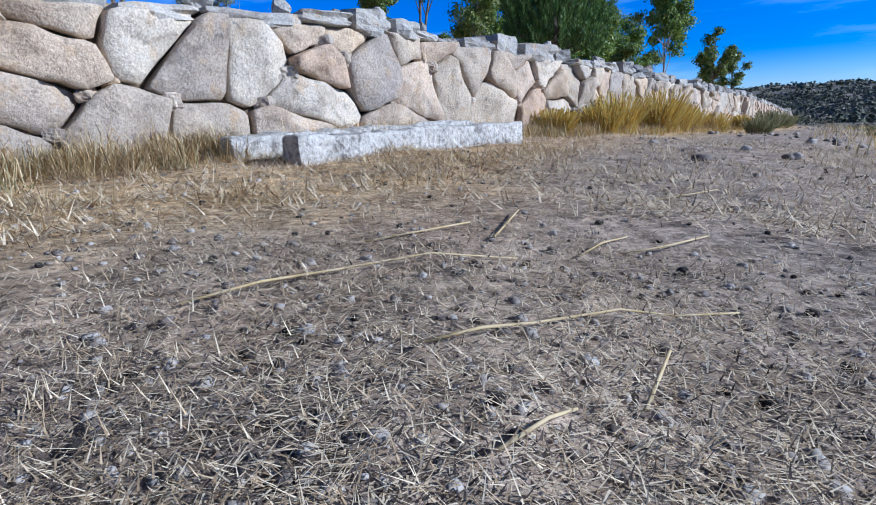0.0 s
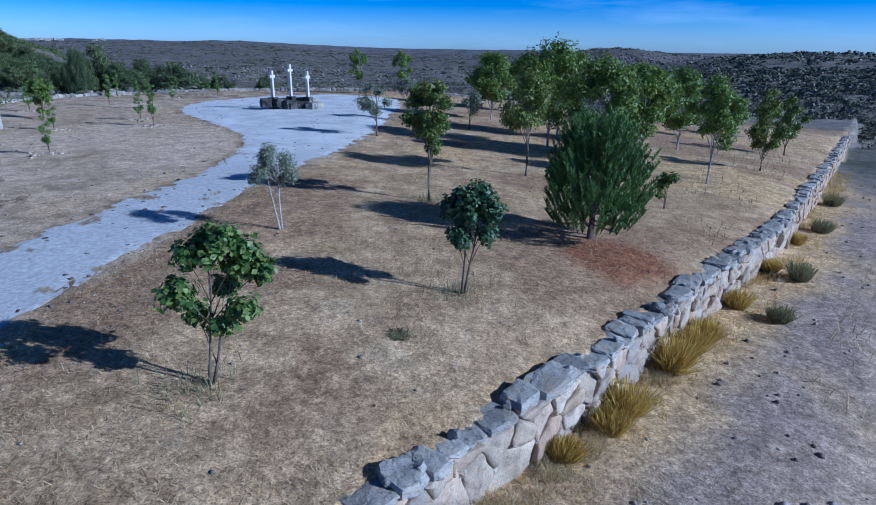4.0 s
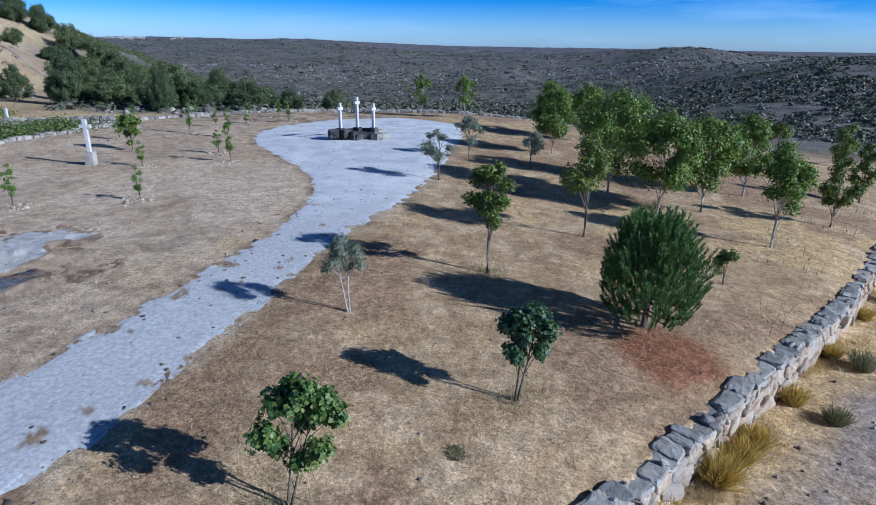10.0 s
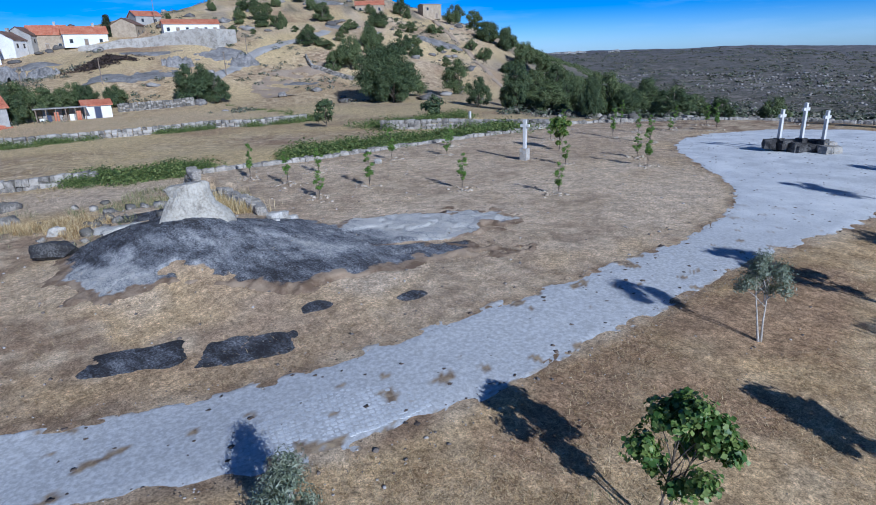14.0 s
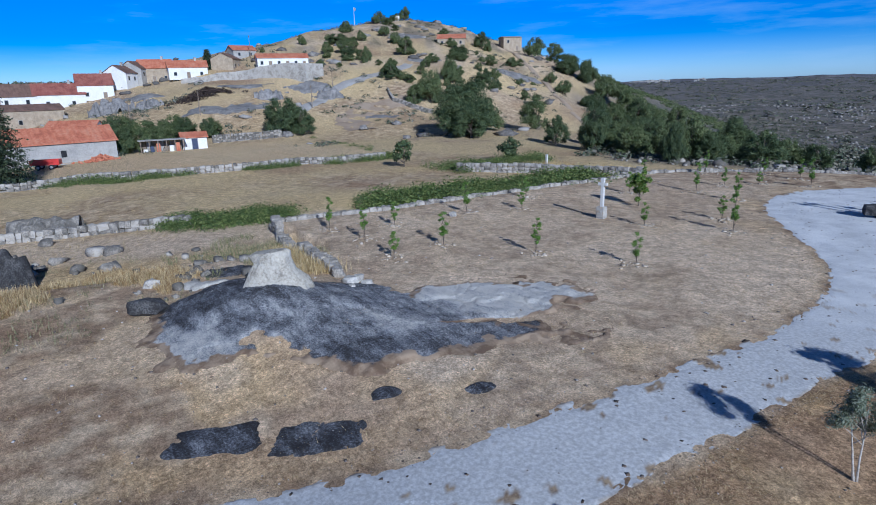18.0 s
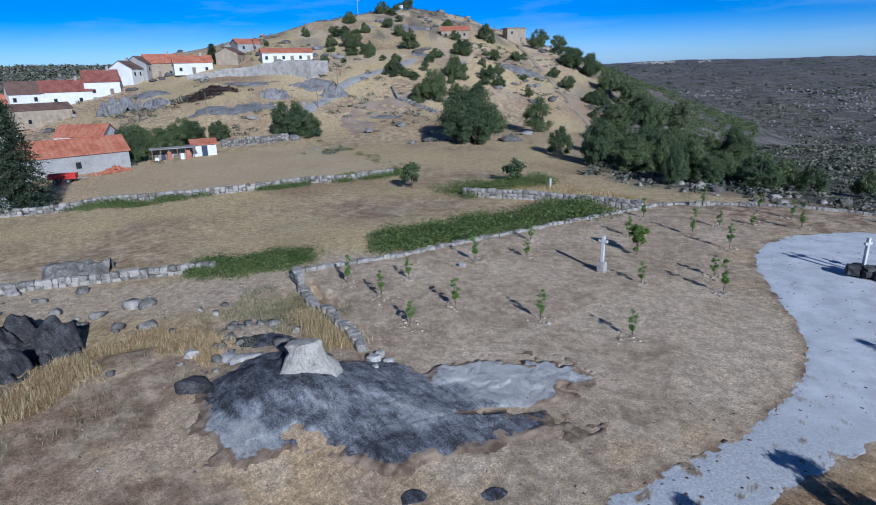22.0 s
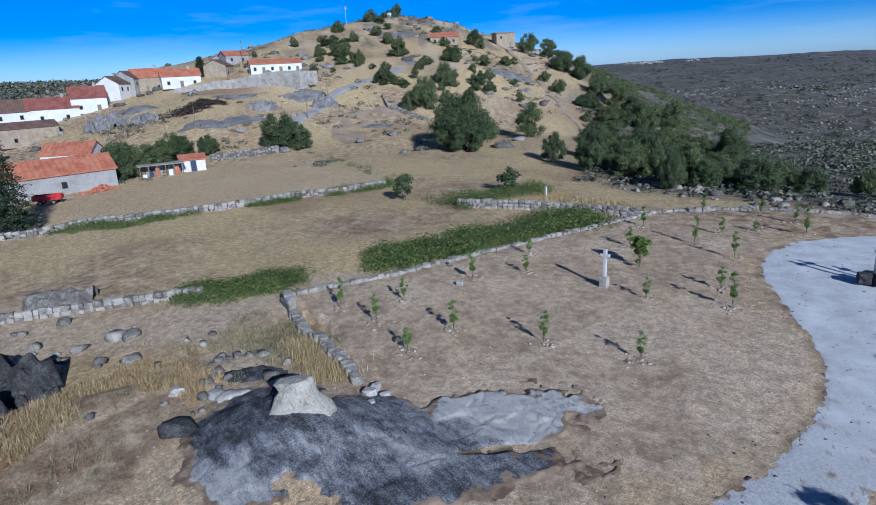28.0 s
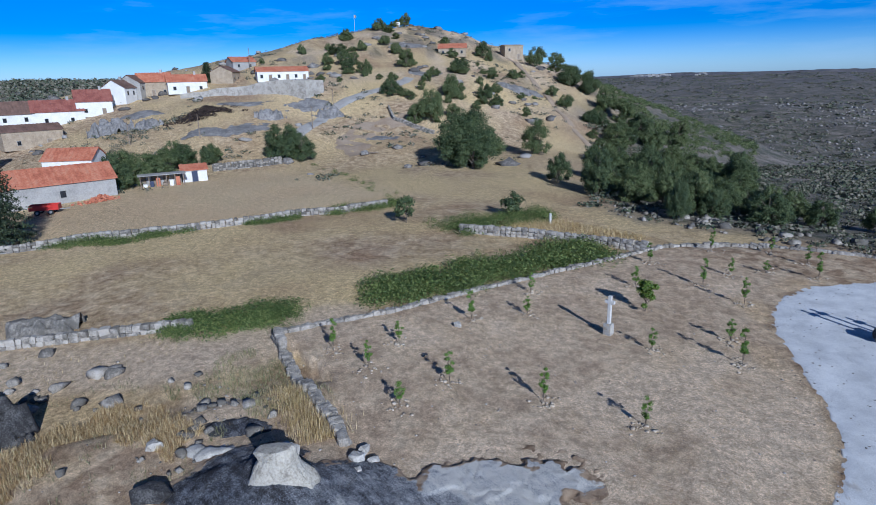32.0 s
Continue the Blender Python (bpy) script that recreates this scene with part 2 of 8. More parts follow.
def ground_material():
    """Dry soil and straw; the vertex layers name the kind of cover: field straw, scrub, needle litter, bare soil,
    gravelly track; a last layer paints distance haze over the far woods.
    """
    m = bpy.data.materials.new("dry_ground")
    m.use_nodes = True
    t = m.node_tree
    n, lk = t.nodes, t.links
    b = n["Principled BSDF"]
    b.inputs["Roughness"].default_value = 0.95
    b.inputs["Specular IOR Level"].default_value = 0.15
    pos = n.new("ShaderNodeNewGeometry")

    def noise_at(size, detail=6, rough=0.6):
        q = n.new("ShaderNodeTexNoise")
        q.inputs["Scale"].default_value, q.inputs["Detail"].default_value, q.inputs["Roughness"].default_value = 1 / size, detail, rough
        lk.new(pos.outputs["Position"], q.inputs["Vector"])
        return q.outputs[0]

    def ramp_of(value, *stops):
        r = n.new("ShaderNodeValToRGB")
        e = r.color_ramp.elements
        e[0].position, e[0].color = stops[0][0], (*stops[0][1], 1)
        e[1].position, e[1].color = stops[-1][0], (*stops[-1][1], 1)
        for p, c in stops[1:-1]:
            e.new(p).color = (*c, 1)
        lk.new(value, r.inputs[0])
        return r.outputs[0]

    def mixed(f, a, c, blend="MIX"):
        q = n.new("ShaderNodeMix")
        q.data_type, q.blend_type = "RGBA", blend
        for s, v in ((0, f), (6, a), (7, c)):
            if isinstance(v, (int, float)):
                q.inputs[s].default_value = v
            else:
                lk.new(v, q.inputs[s])
        return q.outputs[2]

    def layer(name):
        a = n.new("ShaderNodeAttribute")
        a.attribute_name = name
        return a.outputs["Fac"]

    mid, fine, grit = noise_at(1.3), noise_at(0.16, 8, 0.75), noise_at(0.03, 4)
    soil = ramp_of(mid, (0.4, (0.24, 0.165, 0.108)), (0.5, (0.37, 0.275, 0.185)), (0.6, (0.49, 0.385, 0.27)))
    c = soil
    for name, low, high in (("straw", (0.32, 0.21, 0.1), (0.67, 0.485, 0.26)), ("brown", (0.18, 0.11, 0.068), (0.38, 0.25, 0.155)), ("field", (0.38, 0.285, 0.15), (0.66, 0.52, 0.3)), ("track", (0.19, 0.15, 0.127), (0.375, 0.308, 0.264)),
                            ("bare", (0.45, 0.345, 0.245), (0.66, 0.54, 0.41)), ("needles", (0.15, 0.055, 0.028), (0.31, 0.14, 0.075))):
        c = mixed(layer(name), c, ramp_of(fine, (0.4, low), (0.6, high)))
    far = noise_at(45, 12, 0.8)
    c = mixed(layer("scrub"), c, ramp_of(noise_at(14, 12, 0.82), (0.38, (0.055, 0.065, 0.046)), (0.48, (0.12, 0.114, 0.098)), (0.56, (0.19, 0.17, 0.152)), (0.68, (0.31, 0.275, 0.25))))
    # far woods, greyed and blued: distance haze put into the base colour
    c = mixed(layer("far_wood_haze"), c, ramp_of(far, (0.4, (0.06, 0.07, 0.066)), (0.49, (0.12, 0.115, 0.128)), (0.6, (0.22, 0.2, 0.205))))
    speck = ramp_of(grit, (0.36, (0.55,) * 3), (0.46, (1,) * 3), (0.62, (1.45,) * 3))
    c = mixed(0.8, c, speck, "MULTIPLY")
    c = mixed(0.65, c, ramp_of(noise_at(0.07, 6, 0.7), (0.4, (0.55,) * 3), (0.49, (1,) * 3), (0.62, (1.45,) * 3)), "MULTIPLY")
    c = mixed(0.8, c, ramp_of(noise_at(0.5, 6, 0.7), (0.4, (0.73, 0.72, 0.675)), (0.6, (1.28, 1.26, 1.18))), "MULTIPLY")
    lk.new(c, b.inputs["Base Color"])
    bp = n.new("ShaderNodeBump")
    bp.inputs["Strength"].default_value, bp.inputs["Distance"].default_value = 0.55, 0.04
    lk.new(fine, bp.inputs["Height"])
    lk.new(bp.outputs[0], b.inputs["Normal"])
    return m


M_GROUND = ground_material()
def stone_material(name, tones, lichen=0.5):
    """Granite blocks: each of its own tone, speckled, with blotches of dark lichen and ochre stains."""
    m = bpy.data.materials.new(name)
    m.use_nodes = True
    n, lk = m.node_tree.nodes, m.node_tree.links
    b = n["Principled BSDF"]
    b.inputs["Roughness"].default_value, b.inputs["Specular IOR Level"].default_value = 0.92, 0.2
    pos = n.new("ShaderNodeNewGeometry")
    own = n.new("ShaderNodeObjectInfo")

    def grain(size, detail, rough):
        q = n.new("ShaderNodeTexNoise")
        q.inputs["Scale"].default_value, q.inputs["Detail"].default_value, q.inputs["Roughness"].default_value = 1 / size, detail, rough
        lk.new(pos.outputs["Position"], q.inputs["Vector"])
        return q.outputs[0]

    def ramp(value, stops):
        r = n.new("ShaderNodeValToRGB")
        e = r.color_ramp.elements
        e[0].position, e[0].color = stops[0][0], (*stops[0][1], 1)
        e[1].position, e[1].color = stops[-1][0], (*stops[-1][1], 1)
        for p, c in stops[1:-1]:
            e.new(p).color = (*c, 1)
        lk.new(value, r.inputs[0])
        return r.outputs[0]

    def blend(f, a, c, kind="MIX"):
        q = n.new("ShaderNodeMix")
        q.data_type, q.blend_type = "RGBA", kind
        for k, v in ((0, f), (6, a), (7, c)):
            if isinstance(v, float):
                q.inputs[k].default_value = v
            elif isinstance(v, tuple):
                q.inputs[k].default_value = (*v, 1)
            else:
                lk.new(v, q.inputs[k])
        return q.outputs[2]
    c = ramp(own.outputs["Random"], [(k / (len(tones) - 1), q) for k, q in enumerate(tones)])
    broad, mid, fine = grain(0.45, 4, 0.55), grain(0.11, 6, 0.7), grain(0.018, 5, 0.75)
    c = blend(0.9, c, ramp(broad, [(0.36, (0.74, 0.7, 0.66)), (0.5, (1.0, 1.0, 1.0)), (0.66, (1.16, 1.12, 1.06))]), "MULTIPLY")
    c = blend(ramp(grain(0.2, 5, 0.65), [(0.56, (0.0,) * 3), (0.68, (0.55,) * 3)]), c, (0.44, 0.29, 0.15))
    c = blend(ramp(mid, [(0.56, (0.0,) * 3), (0.68, (lichen,) * 3)]), c, (0.1, 0.095, 0.085))
    c = blend(0.85, c, ramp(fine, [(0.36, (0.62,) * 3), (0.5, (1.0,) * 3), (0.64, (1.3,) * 3)]), "MULTIPLY")
    lk.new(c, b.inputs["Base Color"])
    bp = n.new("ShaderNodeBump")
    bp.inputs["Strength"].default_value, bp.inputs["Distance"].default_value = 0.9, 0.035
    lk.new(mid, bp.inputs["Height"])
    lk.new(bp.outputs[0], b.inputs["Normal"])
    return m


M_STONE = stone_material("granite", [(0.36, 0.3, 0.235), (0.52, 0.44, 0.335), (0.45, 0.33, 0.235), (0.57, 0.5, 0.4), (0.34, 0.3, 0.26), (0.54, 0.42, 0.29)])
M_CAP = stone_material("lichened_granite", [(0.3, 0.29, 0.27), (0.44, 0.42, 0.38), (0.22, 0.215, 0.205), (0.5, 0.47, 0.42), (0.36, 0.345, 0.315)], 0.85)
M_CORE = material("wall_core", [(0.08, 0.058, 0.038), (0.2, 0.145, 0.09)], 0.4, 0.05, 0.95, 0.7, 0.03)
M_SLAB = material("pale_granite", [(0.22, 0.2, 0.175), (0.48, 0.45, 0.4), (0.62, 0.585, 0.52)], 0.16, 0.04, 0.9, 1.0, 0.03, soft=0.13)
M_CROSS = material("white_granite", [(0.5, 0.49, 0.46), (0.66, 0.64, 0.6)], 0.5, 0.03, 0.85, 0.3, 0.006)
M_BLACKROCK = material("black_lichen_rock", [(0.018, 0.016, 0.016), (0.04, 0.038, 0.038), (0.12, 0.115, 0.11)], 0.7, 0.07, 0.95, 0.8, 0.03)
M_PALEROCK = material("pale_rock", [(0.28, 0.262, 0.235), (0.46, 0.435, 0.39), (0.6, 0.57, 0.52)], 0.8, 0.06, 0.92, 0.6, 0.025)
M_BARK = material("bark", [(0.09, 0.07, 0.05), (0.2, 0.165, 0.125)], 0.1, 0.015, 0.95, 0.7, 0.008)
M_PALEBARK = material("whitewashed_bark", [(0.3, 0.26, 0.21), (0.55, 0.52, 0.47)], 0.15, 0.02, 0.9, 0.5, 0.006)
M_FIG = material("broad_leaf", [(0.06, 0.13, 0.025), (0.115, 0.2, 0.042), (0.22, 0.29, 0.075)], 0.4, 0.05, 0.5, 0.1, 0.003, island=0.5, leaf=0.3)
M_FIG_DARK = material("dark_broad_leaf", [(0.035, 0.085, 0.03), (0.065, 0.135, 0.05), (0.12, 0.19, 0.08)], 0.4, 0.05, 0.5, 0.1, 0.003, island=0.5, leaf=0.25)
M_OLIVE = material("olive_leaf", [(0.12, 0.15, 0.09), (0.2, 0.23, 0.15), (0.3, 0.33, 0.24)], 0.4, 0.05, 0.6, 0.1, 0.003, island=0.5, leaf=0.2)
M_LIME = material("linden_leaf", [(0.06, 0.115, 0.018), (0.12, 0.185, 0.03), (0.26, 0.28, 0.06)], 0.7, 0.06, 0.5, 0.1, 0.003, island=0.5, leaf=0.3)
M_ROBINIA = material("robinia_leaf", [(0.075, 0.145, 0.02), (0.15, 0.24, 0.036), (0.28, 0.35, 0.07)], 0.7, 0.06, 0.5, 0.1, 0.003, island=0.5, leaf=0.35)
M_PINE = material("pine_needle", [(0.055, 0.125, 0.024), (0.11, 0.21, 0.042), (0.21, 0.32, 0.085)], 0.4, 0.05, 0.6, 0.1, 0.003, island=0.5, leaf=0.15)
M_SAP = material("sapling_leaf", [(0.11, 0.2, 0.03), (0.21, 0.33, 0.065)], 0.4, 0.05, 0.5, 0.1, 0.003, island=0.4, leaf=0.35)
M_OAK = material("oak_leaf", [(0.03, 0.055, 0.02), (0.062, 0.098, 0.034), (0.12, 0.15, 0.058)], 4.0, 0.5, 0.7, 0.1, 0.01, island=0.4, leaf=0.1)
M_SCRUB = material("scrub_leaf", [(0.06, 0.078, 0.044), (0.115, 0.124, 0.08), (0.2, 0.185, 0.14)], 25.0, 2.0, 0.8, 0.1, 0.01, island=0.45)
M_BRAMBLE = material("bramble_leaf", [(0.055, 0.092, 0.021), (0.105, 0.16, 0.038), (0.21, 0.25, 0.07)], 2.0, 0.2, 0.7, 0.1, 0.01, island=0.4, leaf=0.2)
M_STRAW = material("straw", [(0.4, 0.29, 0.12), (0.58, 0.44, 0.21), (0.68, 0.55, 0.32)], 0.8, 0.05, 0.8, 0.1, 0.003, island=0.5, leaf=0.2)
M_BROOM = material("yellow_dry_shrub", [(0.4, 0.25, 0.04), (0.66, 0.45, 0.07), (0.55, 0.44, 0.12)], 0.5, 0.05, 0.8, 0.1, 0.003, island=0.5, leaf=0.25)
M_DUNG = material("dark_dung", [(0.02, 0.016, 0.012), (0.05, 0.04, 0.03)], 0.05, 0.01, 0.9, 0.6, 0.004)
M_WHITE = material("white_plaster", [(0.62, 0.61, 0.58), (0.78, 0.77, 0.74)], 2.5, 0.2, 0.9, 0.2, 0.01)
M_GREYWALL = material("grey_plaster", [(0.27, 0.26, 0.24), (0.42, 0.4, 0.37)], 2.5, 0.2, 0.9, 0.3, 0.01)
M_OCHREWALL = material("ochre_stone", [(0.28, 0.22, 0.15), (0.44, 0.36, 0.26)], 1.2, 0.25, 0.9, 0.5, 0.03)
M_TILE = material("red_roof_tile", [(0.3, 0.09, 0.05), (0.46, 0.15, 0.08), (0.5, 0.22, 0.13)], 2.0, 0.3, 0.85, 0.5, 0.03, island=0.2)
M_TILE_DARK = material("weathered_roof_tile", [(0.1, 0.06, 0.045), (0.2, 0.12, 0.09)], 2.0, 0.3, 0.85, 0.5, 0.03, island=0.2)
M_TILE_RUST = material("dark_red_roof_tile", [(0.15, 0.05, 0.04), (0.25, 0.08, 0.06), (0.3, 0.12, 0.09)], 2.0, 0.3, 0.85, 0.5, 0.03, island=0.2)
M_GLASS = material("dark_pane", [(0.015, 0.017, 0.02), (0.03, 0.033, 0.04)], 1.0, 0.3, 0.12, 0.0)
M_DOOR = material("dark_blue_door", [(0.02, 0.03, 0.07), (0.035, 0.05, 0.1)], 0.5, 0.05, 0.5, 0.1)
M_RED = material("red_paint", [(0.42, 0.02, 0.015), (0.55, 0.04, 0.03)], 0.6, 0.05, 0.4, 0.1)
M_METAL = material("grey_metal", [(0.3, 0.3, 0.3), (0.45, 0.45, 0.45)], 0.6, 0.05, 0.45, 0.1, metal=0.6)
M_WOOD = material("grey_wood", [(0.16, 0.12, 0.085), (0.3, 0.24, 0.18)], 0.4, 0.03, 0.85, 0.4)
M_ROAD = material("pale_road", [(0.3, 0.28, 0.26), (0.42, 0.4, 0.37)], 4.0, 0.4, 0.9, 0.2)
M_RUBBER = material("black_rubber", [(0.015, 0.015, 0.015), (0.03, 0.03, 0.03)], 0.3, 0.05, 0.8, 0.2)


# ---- helpers for meshes ----
def link_mesh(name, verts, faces, mat, parent=None, label="", smooth=False):
    """One mesh object from numpy vertices and faces (arrays or lists of index tuples)."""
    me = bpy.data.meshes.new(name)
    verts = np.asarray(verts, float)
    if isinstance(faces, np.ndarray) and faces.ndim == 2:
        k = faces.shape[1]
        me.vertices.add(len(verts))
        me.vertices.foreach_set("co", verts.ravel())
        me.loops.add(faces.size)
        me.loops.foreach_set("vertex_index", faces.ravel().astype(np.int32))
        me.polygons.add(len(faces))
        me.polygons.foreach_set("loop_start", np.arange(0, faces.size, k, dtype=np.int32))
        me.polygons.foreach_set("loop_total", np.full(len(faces), k, dtype=np.int32))
        me.update(calc_edges=True)
        me.validate()
    else:
        me.from_pydata([tuple(v) for v in verts], [], [tuple(f) for f in faces])
    if smooth:
        me.polygons.foreach_set("use_smooth", np.ones(len(me.polygons), bool))
    me.materials.append(mat)
    ob = new(name, me)
    if parent is not None:
        ob.parent = parent
    if label:
        ob["label"] = label
    return ob


def part(name, bm, mat, parent, label="", smooth=False):
    me = bpy.data.meshes.new(name)
    bm.to_mesh(me)
    bm.free()
    if smooth:
        me.polygons.foreach_set("use_smooth", np.ones(len(me.polygons), bool))
    me.materials.append(mat)
    ob = new(name, me)
    ob.parent = parent
    if label:
        ob["label"] = label
    return ob


def thing(name, x, y, z, label, category, group="", rz=0.0, kind=""):
    e = new(name)
    e.matrix_basis = pose(x, y, z, 0, 0, rz)
    return tagged(e, label, category, group, kind)


def box(bm, x0, x1, y0, y1, z0, z1, bevel=0.0):
    r = bmesh.ops.create_cube(bm, size=1.0, matrix=Matrix.LocRotScale(((x0 + x1) / 2, (y0 + y1) / 2, (z0 + z1) / 2), None, (x1 - x0, y1 - y0, z1 - z0)))
    if bevel:
        es = list({e for v in r["verts"] for e in v.link_edges})
        bmesh.ops.bevel(bm, geom=es, offset=bevel, segments=2, affect="EDGES", profile=0.6)
    return bm


def tube(points, radii, sides=7):
    """Vertices and faces of a tapered tube along points."""
    pts = [Vector(p) for p in points]
    vs, fs = [], []
    for i, p in enumerate(pts):
        d = (pts[min(i + 1, len(pts) - 1)] - pts[max(i - 1, 0)]).normalized()
        q = d.to_track_quat("Z", "Y")
        for k in range(sides):
            a = 2 * math.pi * k / sides
            vs.append(p + q @ Vector((math.cos(a), math.sin(a), 0)) * radii[i])
    for i in range(len(pts) - 1):
        for k in range(sides):
            k2 = (k + 1) % sides
            fs.append((i * sides + k, i * sides + k2, (i + 1) * sides + k2, (i + 1) * sides + k))
    fs.append(tuple(range((len(pts) - 1) * sides, len(pts) * sides)))
    fs.append(tuple(range(sides - 1, -1, -1)))
    return [tuple(v) for v in vs], fs


def leaves(rng, centres, normals, size, aspect=0.62, fold=0.25):
    """Folded four-sided leaves (two triangles each side of the rib) round the given points."""
    n = len(centres)
    nz = normals / np.maximum(np.linalg.norm(normals, axis=1, keepdims=True), 1e-9)
    ax = np.cross(nz, rng.normal(size=(n, 3)))
    ax /= np.maximum(np.linalg.norm(ax, axis=1, keepdims=True), 1e-9)
    ay = np.cross(nz, ax)
    s = size * rng.uniform(0.6, 1.25, (n, 1))
    a = centres - ax * s * 0.5
    b = centres + ax * s * 0.5
    c = centres + ay * s * aspect * 0.5 + nz * s * fold * aspect * 0.5
    d = centres - ay * s * aspect * 0.5 + nz * s * fold * aspect * 0.5
    v = np.stack([a, d, b, c], 1).reshape(-1, 3)
    k = np.arange(n)[:, None] * 4
    return v, np.concatenate([k + np.array([[0, 1, 2]]), k + np.array([[0, 2, 3]])], 1).reshape(-1, 3)


def rock_arrays(rng, cuts=3, square=3.0, rough=0.12, fine=0.0):
    """A rounded, uneven block inside the unit cube (-0.5 to 0.5)."""
    bm = bmesh.new()
    bmesh.ops.create_cube(bm, size=2.0)
    if cuts:
        bmesh.ops.subdivide_edges(bm, edges=bm.edges[:], cuts=cuts, use_grid_fill=True)
    off = Vector(rng.uniform(-50, 50, 3))
    vs = []
    for v in bm.verts:
        p = v.co
        l = (abs(p.x) ** square + abs(p.y) ** square + abs(p.z) ** square) ** (1 / square)
        q = p / l
        q = q * (1 + rough * noise.noise(q * 1.1 + off) + rough * 0.45 * noise.noise(q * 3.1 + off) + fine * 0.16 * noise.noise(q * 7.3 + off))
        vs.append(tuple(q * 0.5))
    fs = [tuple(v.index for v in f.verts) for f in bm.faces]
    bm.free()
    return np.array(vs), fs


# ---- ground ----
PATH_L = [(-19.5, -14), (-17.6, -6), (-15.6, 0.4), (-13.6, 4), (-12.1, 7), (-11.2, 10), (-10.3, 14), (-9.5, 18.3), (-8.9, 22.4), (-9.1, 27), (-10, 30.7), (-11.9, 34.4), (-14.8, 38.2), (-18.4, 43), (-20.4, 48), (-20, 54), (-17, 58.5), (-11, 60.8)]
PATH_R = [(-15.5, -14), (-13.8, -6), (-11.7, 0), (-10, 2.9), (-8.6, 5), (-8, 6.6), (-7.4, 9), (-7.1, 11.2), (-6.7, 13.4), (-6.4, 16), (-6.2, 19.8), (-5.4, 23.5), (-4.3, 27.7), (-3.5, 33.6), (-3.1, 42.5), (-2.9, 50), (-3.4, 57), (-8, 60)]


def smooth_line(line, n):
    p = np.array(line, float)
    s = np.concatenate([[0], np.cumsum(np.linalg.norm(np.diff(p, axis=0), axis=1))])
    u = np.linspace(0, s[-1], n)
    q = np.stack([np.interp(u, s, p[:, c]) for c in (0, 1)], 1)
    for _ in range(max(2, n // 40)):
        q[1:-1] = (q[:-2] + 2 * q[1:-1] + q[2:]) / 4
    return q


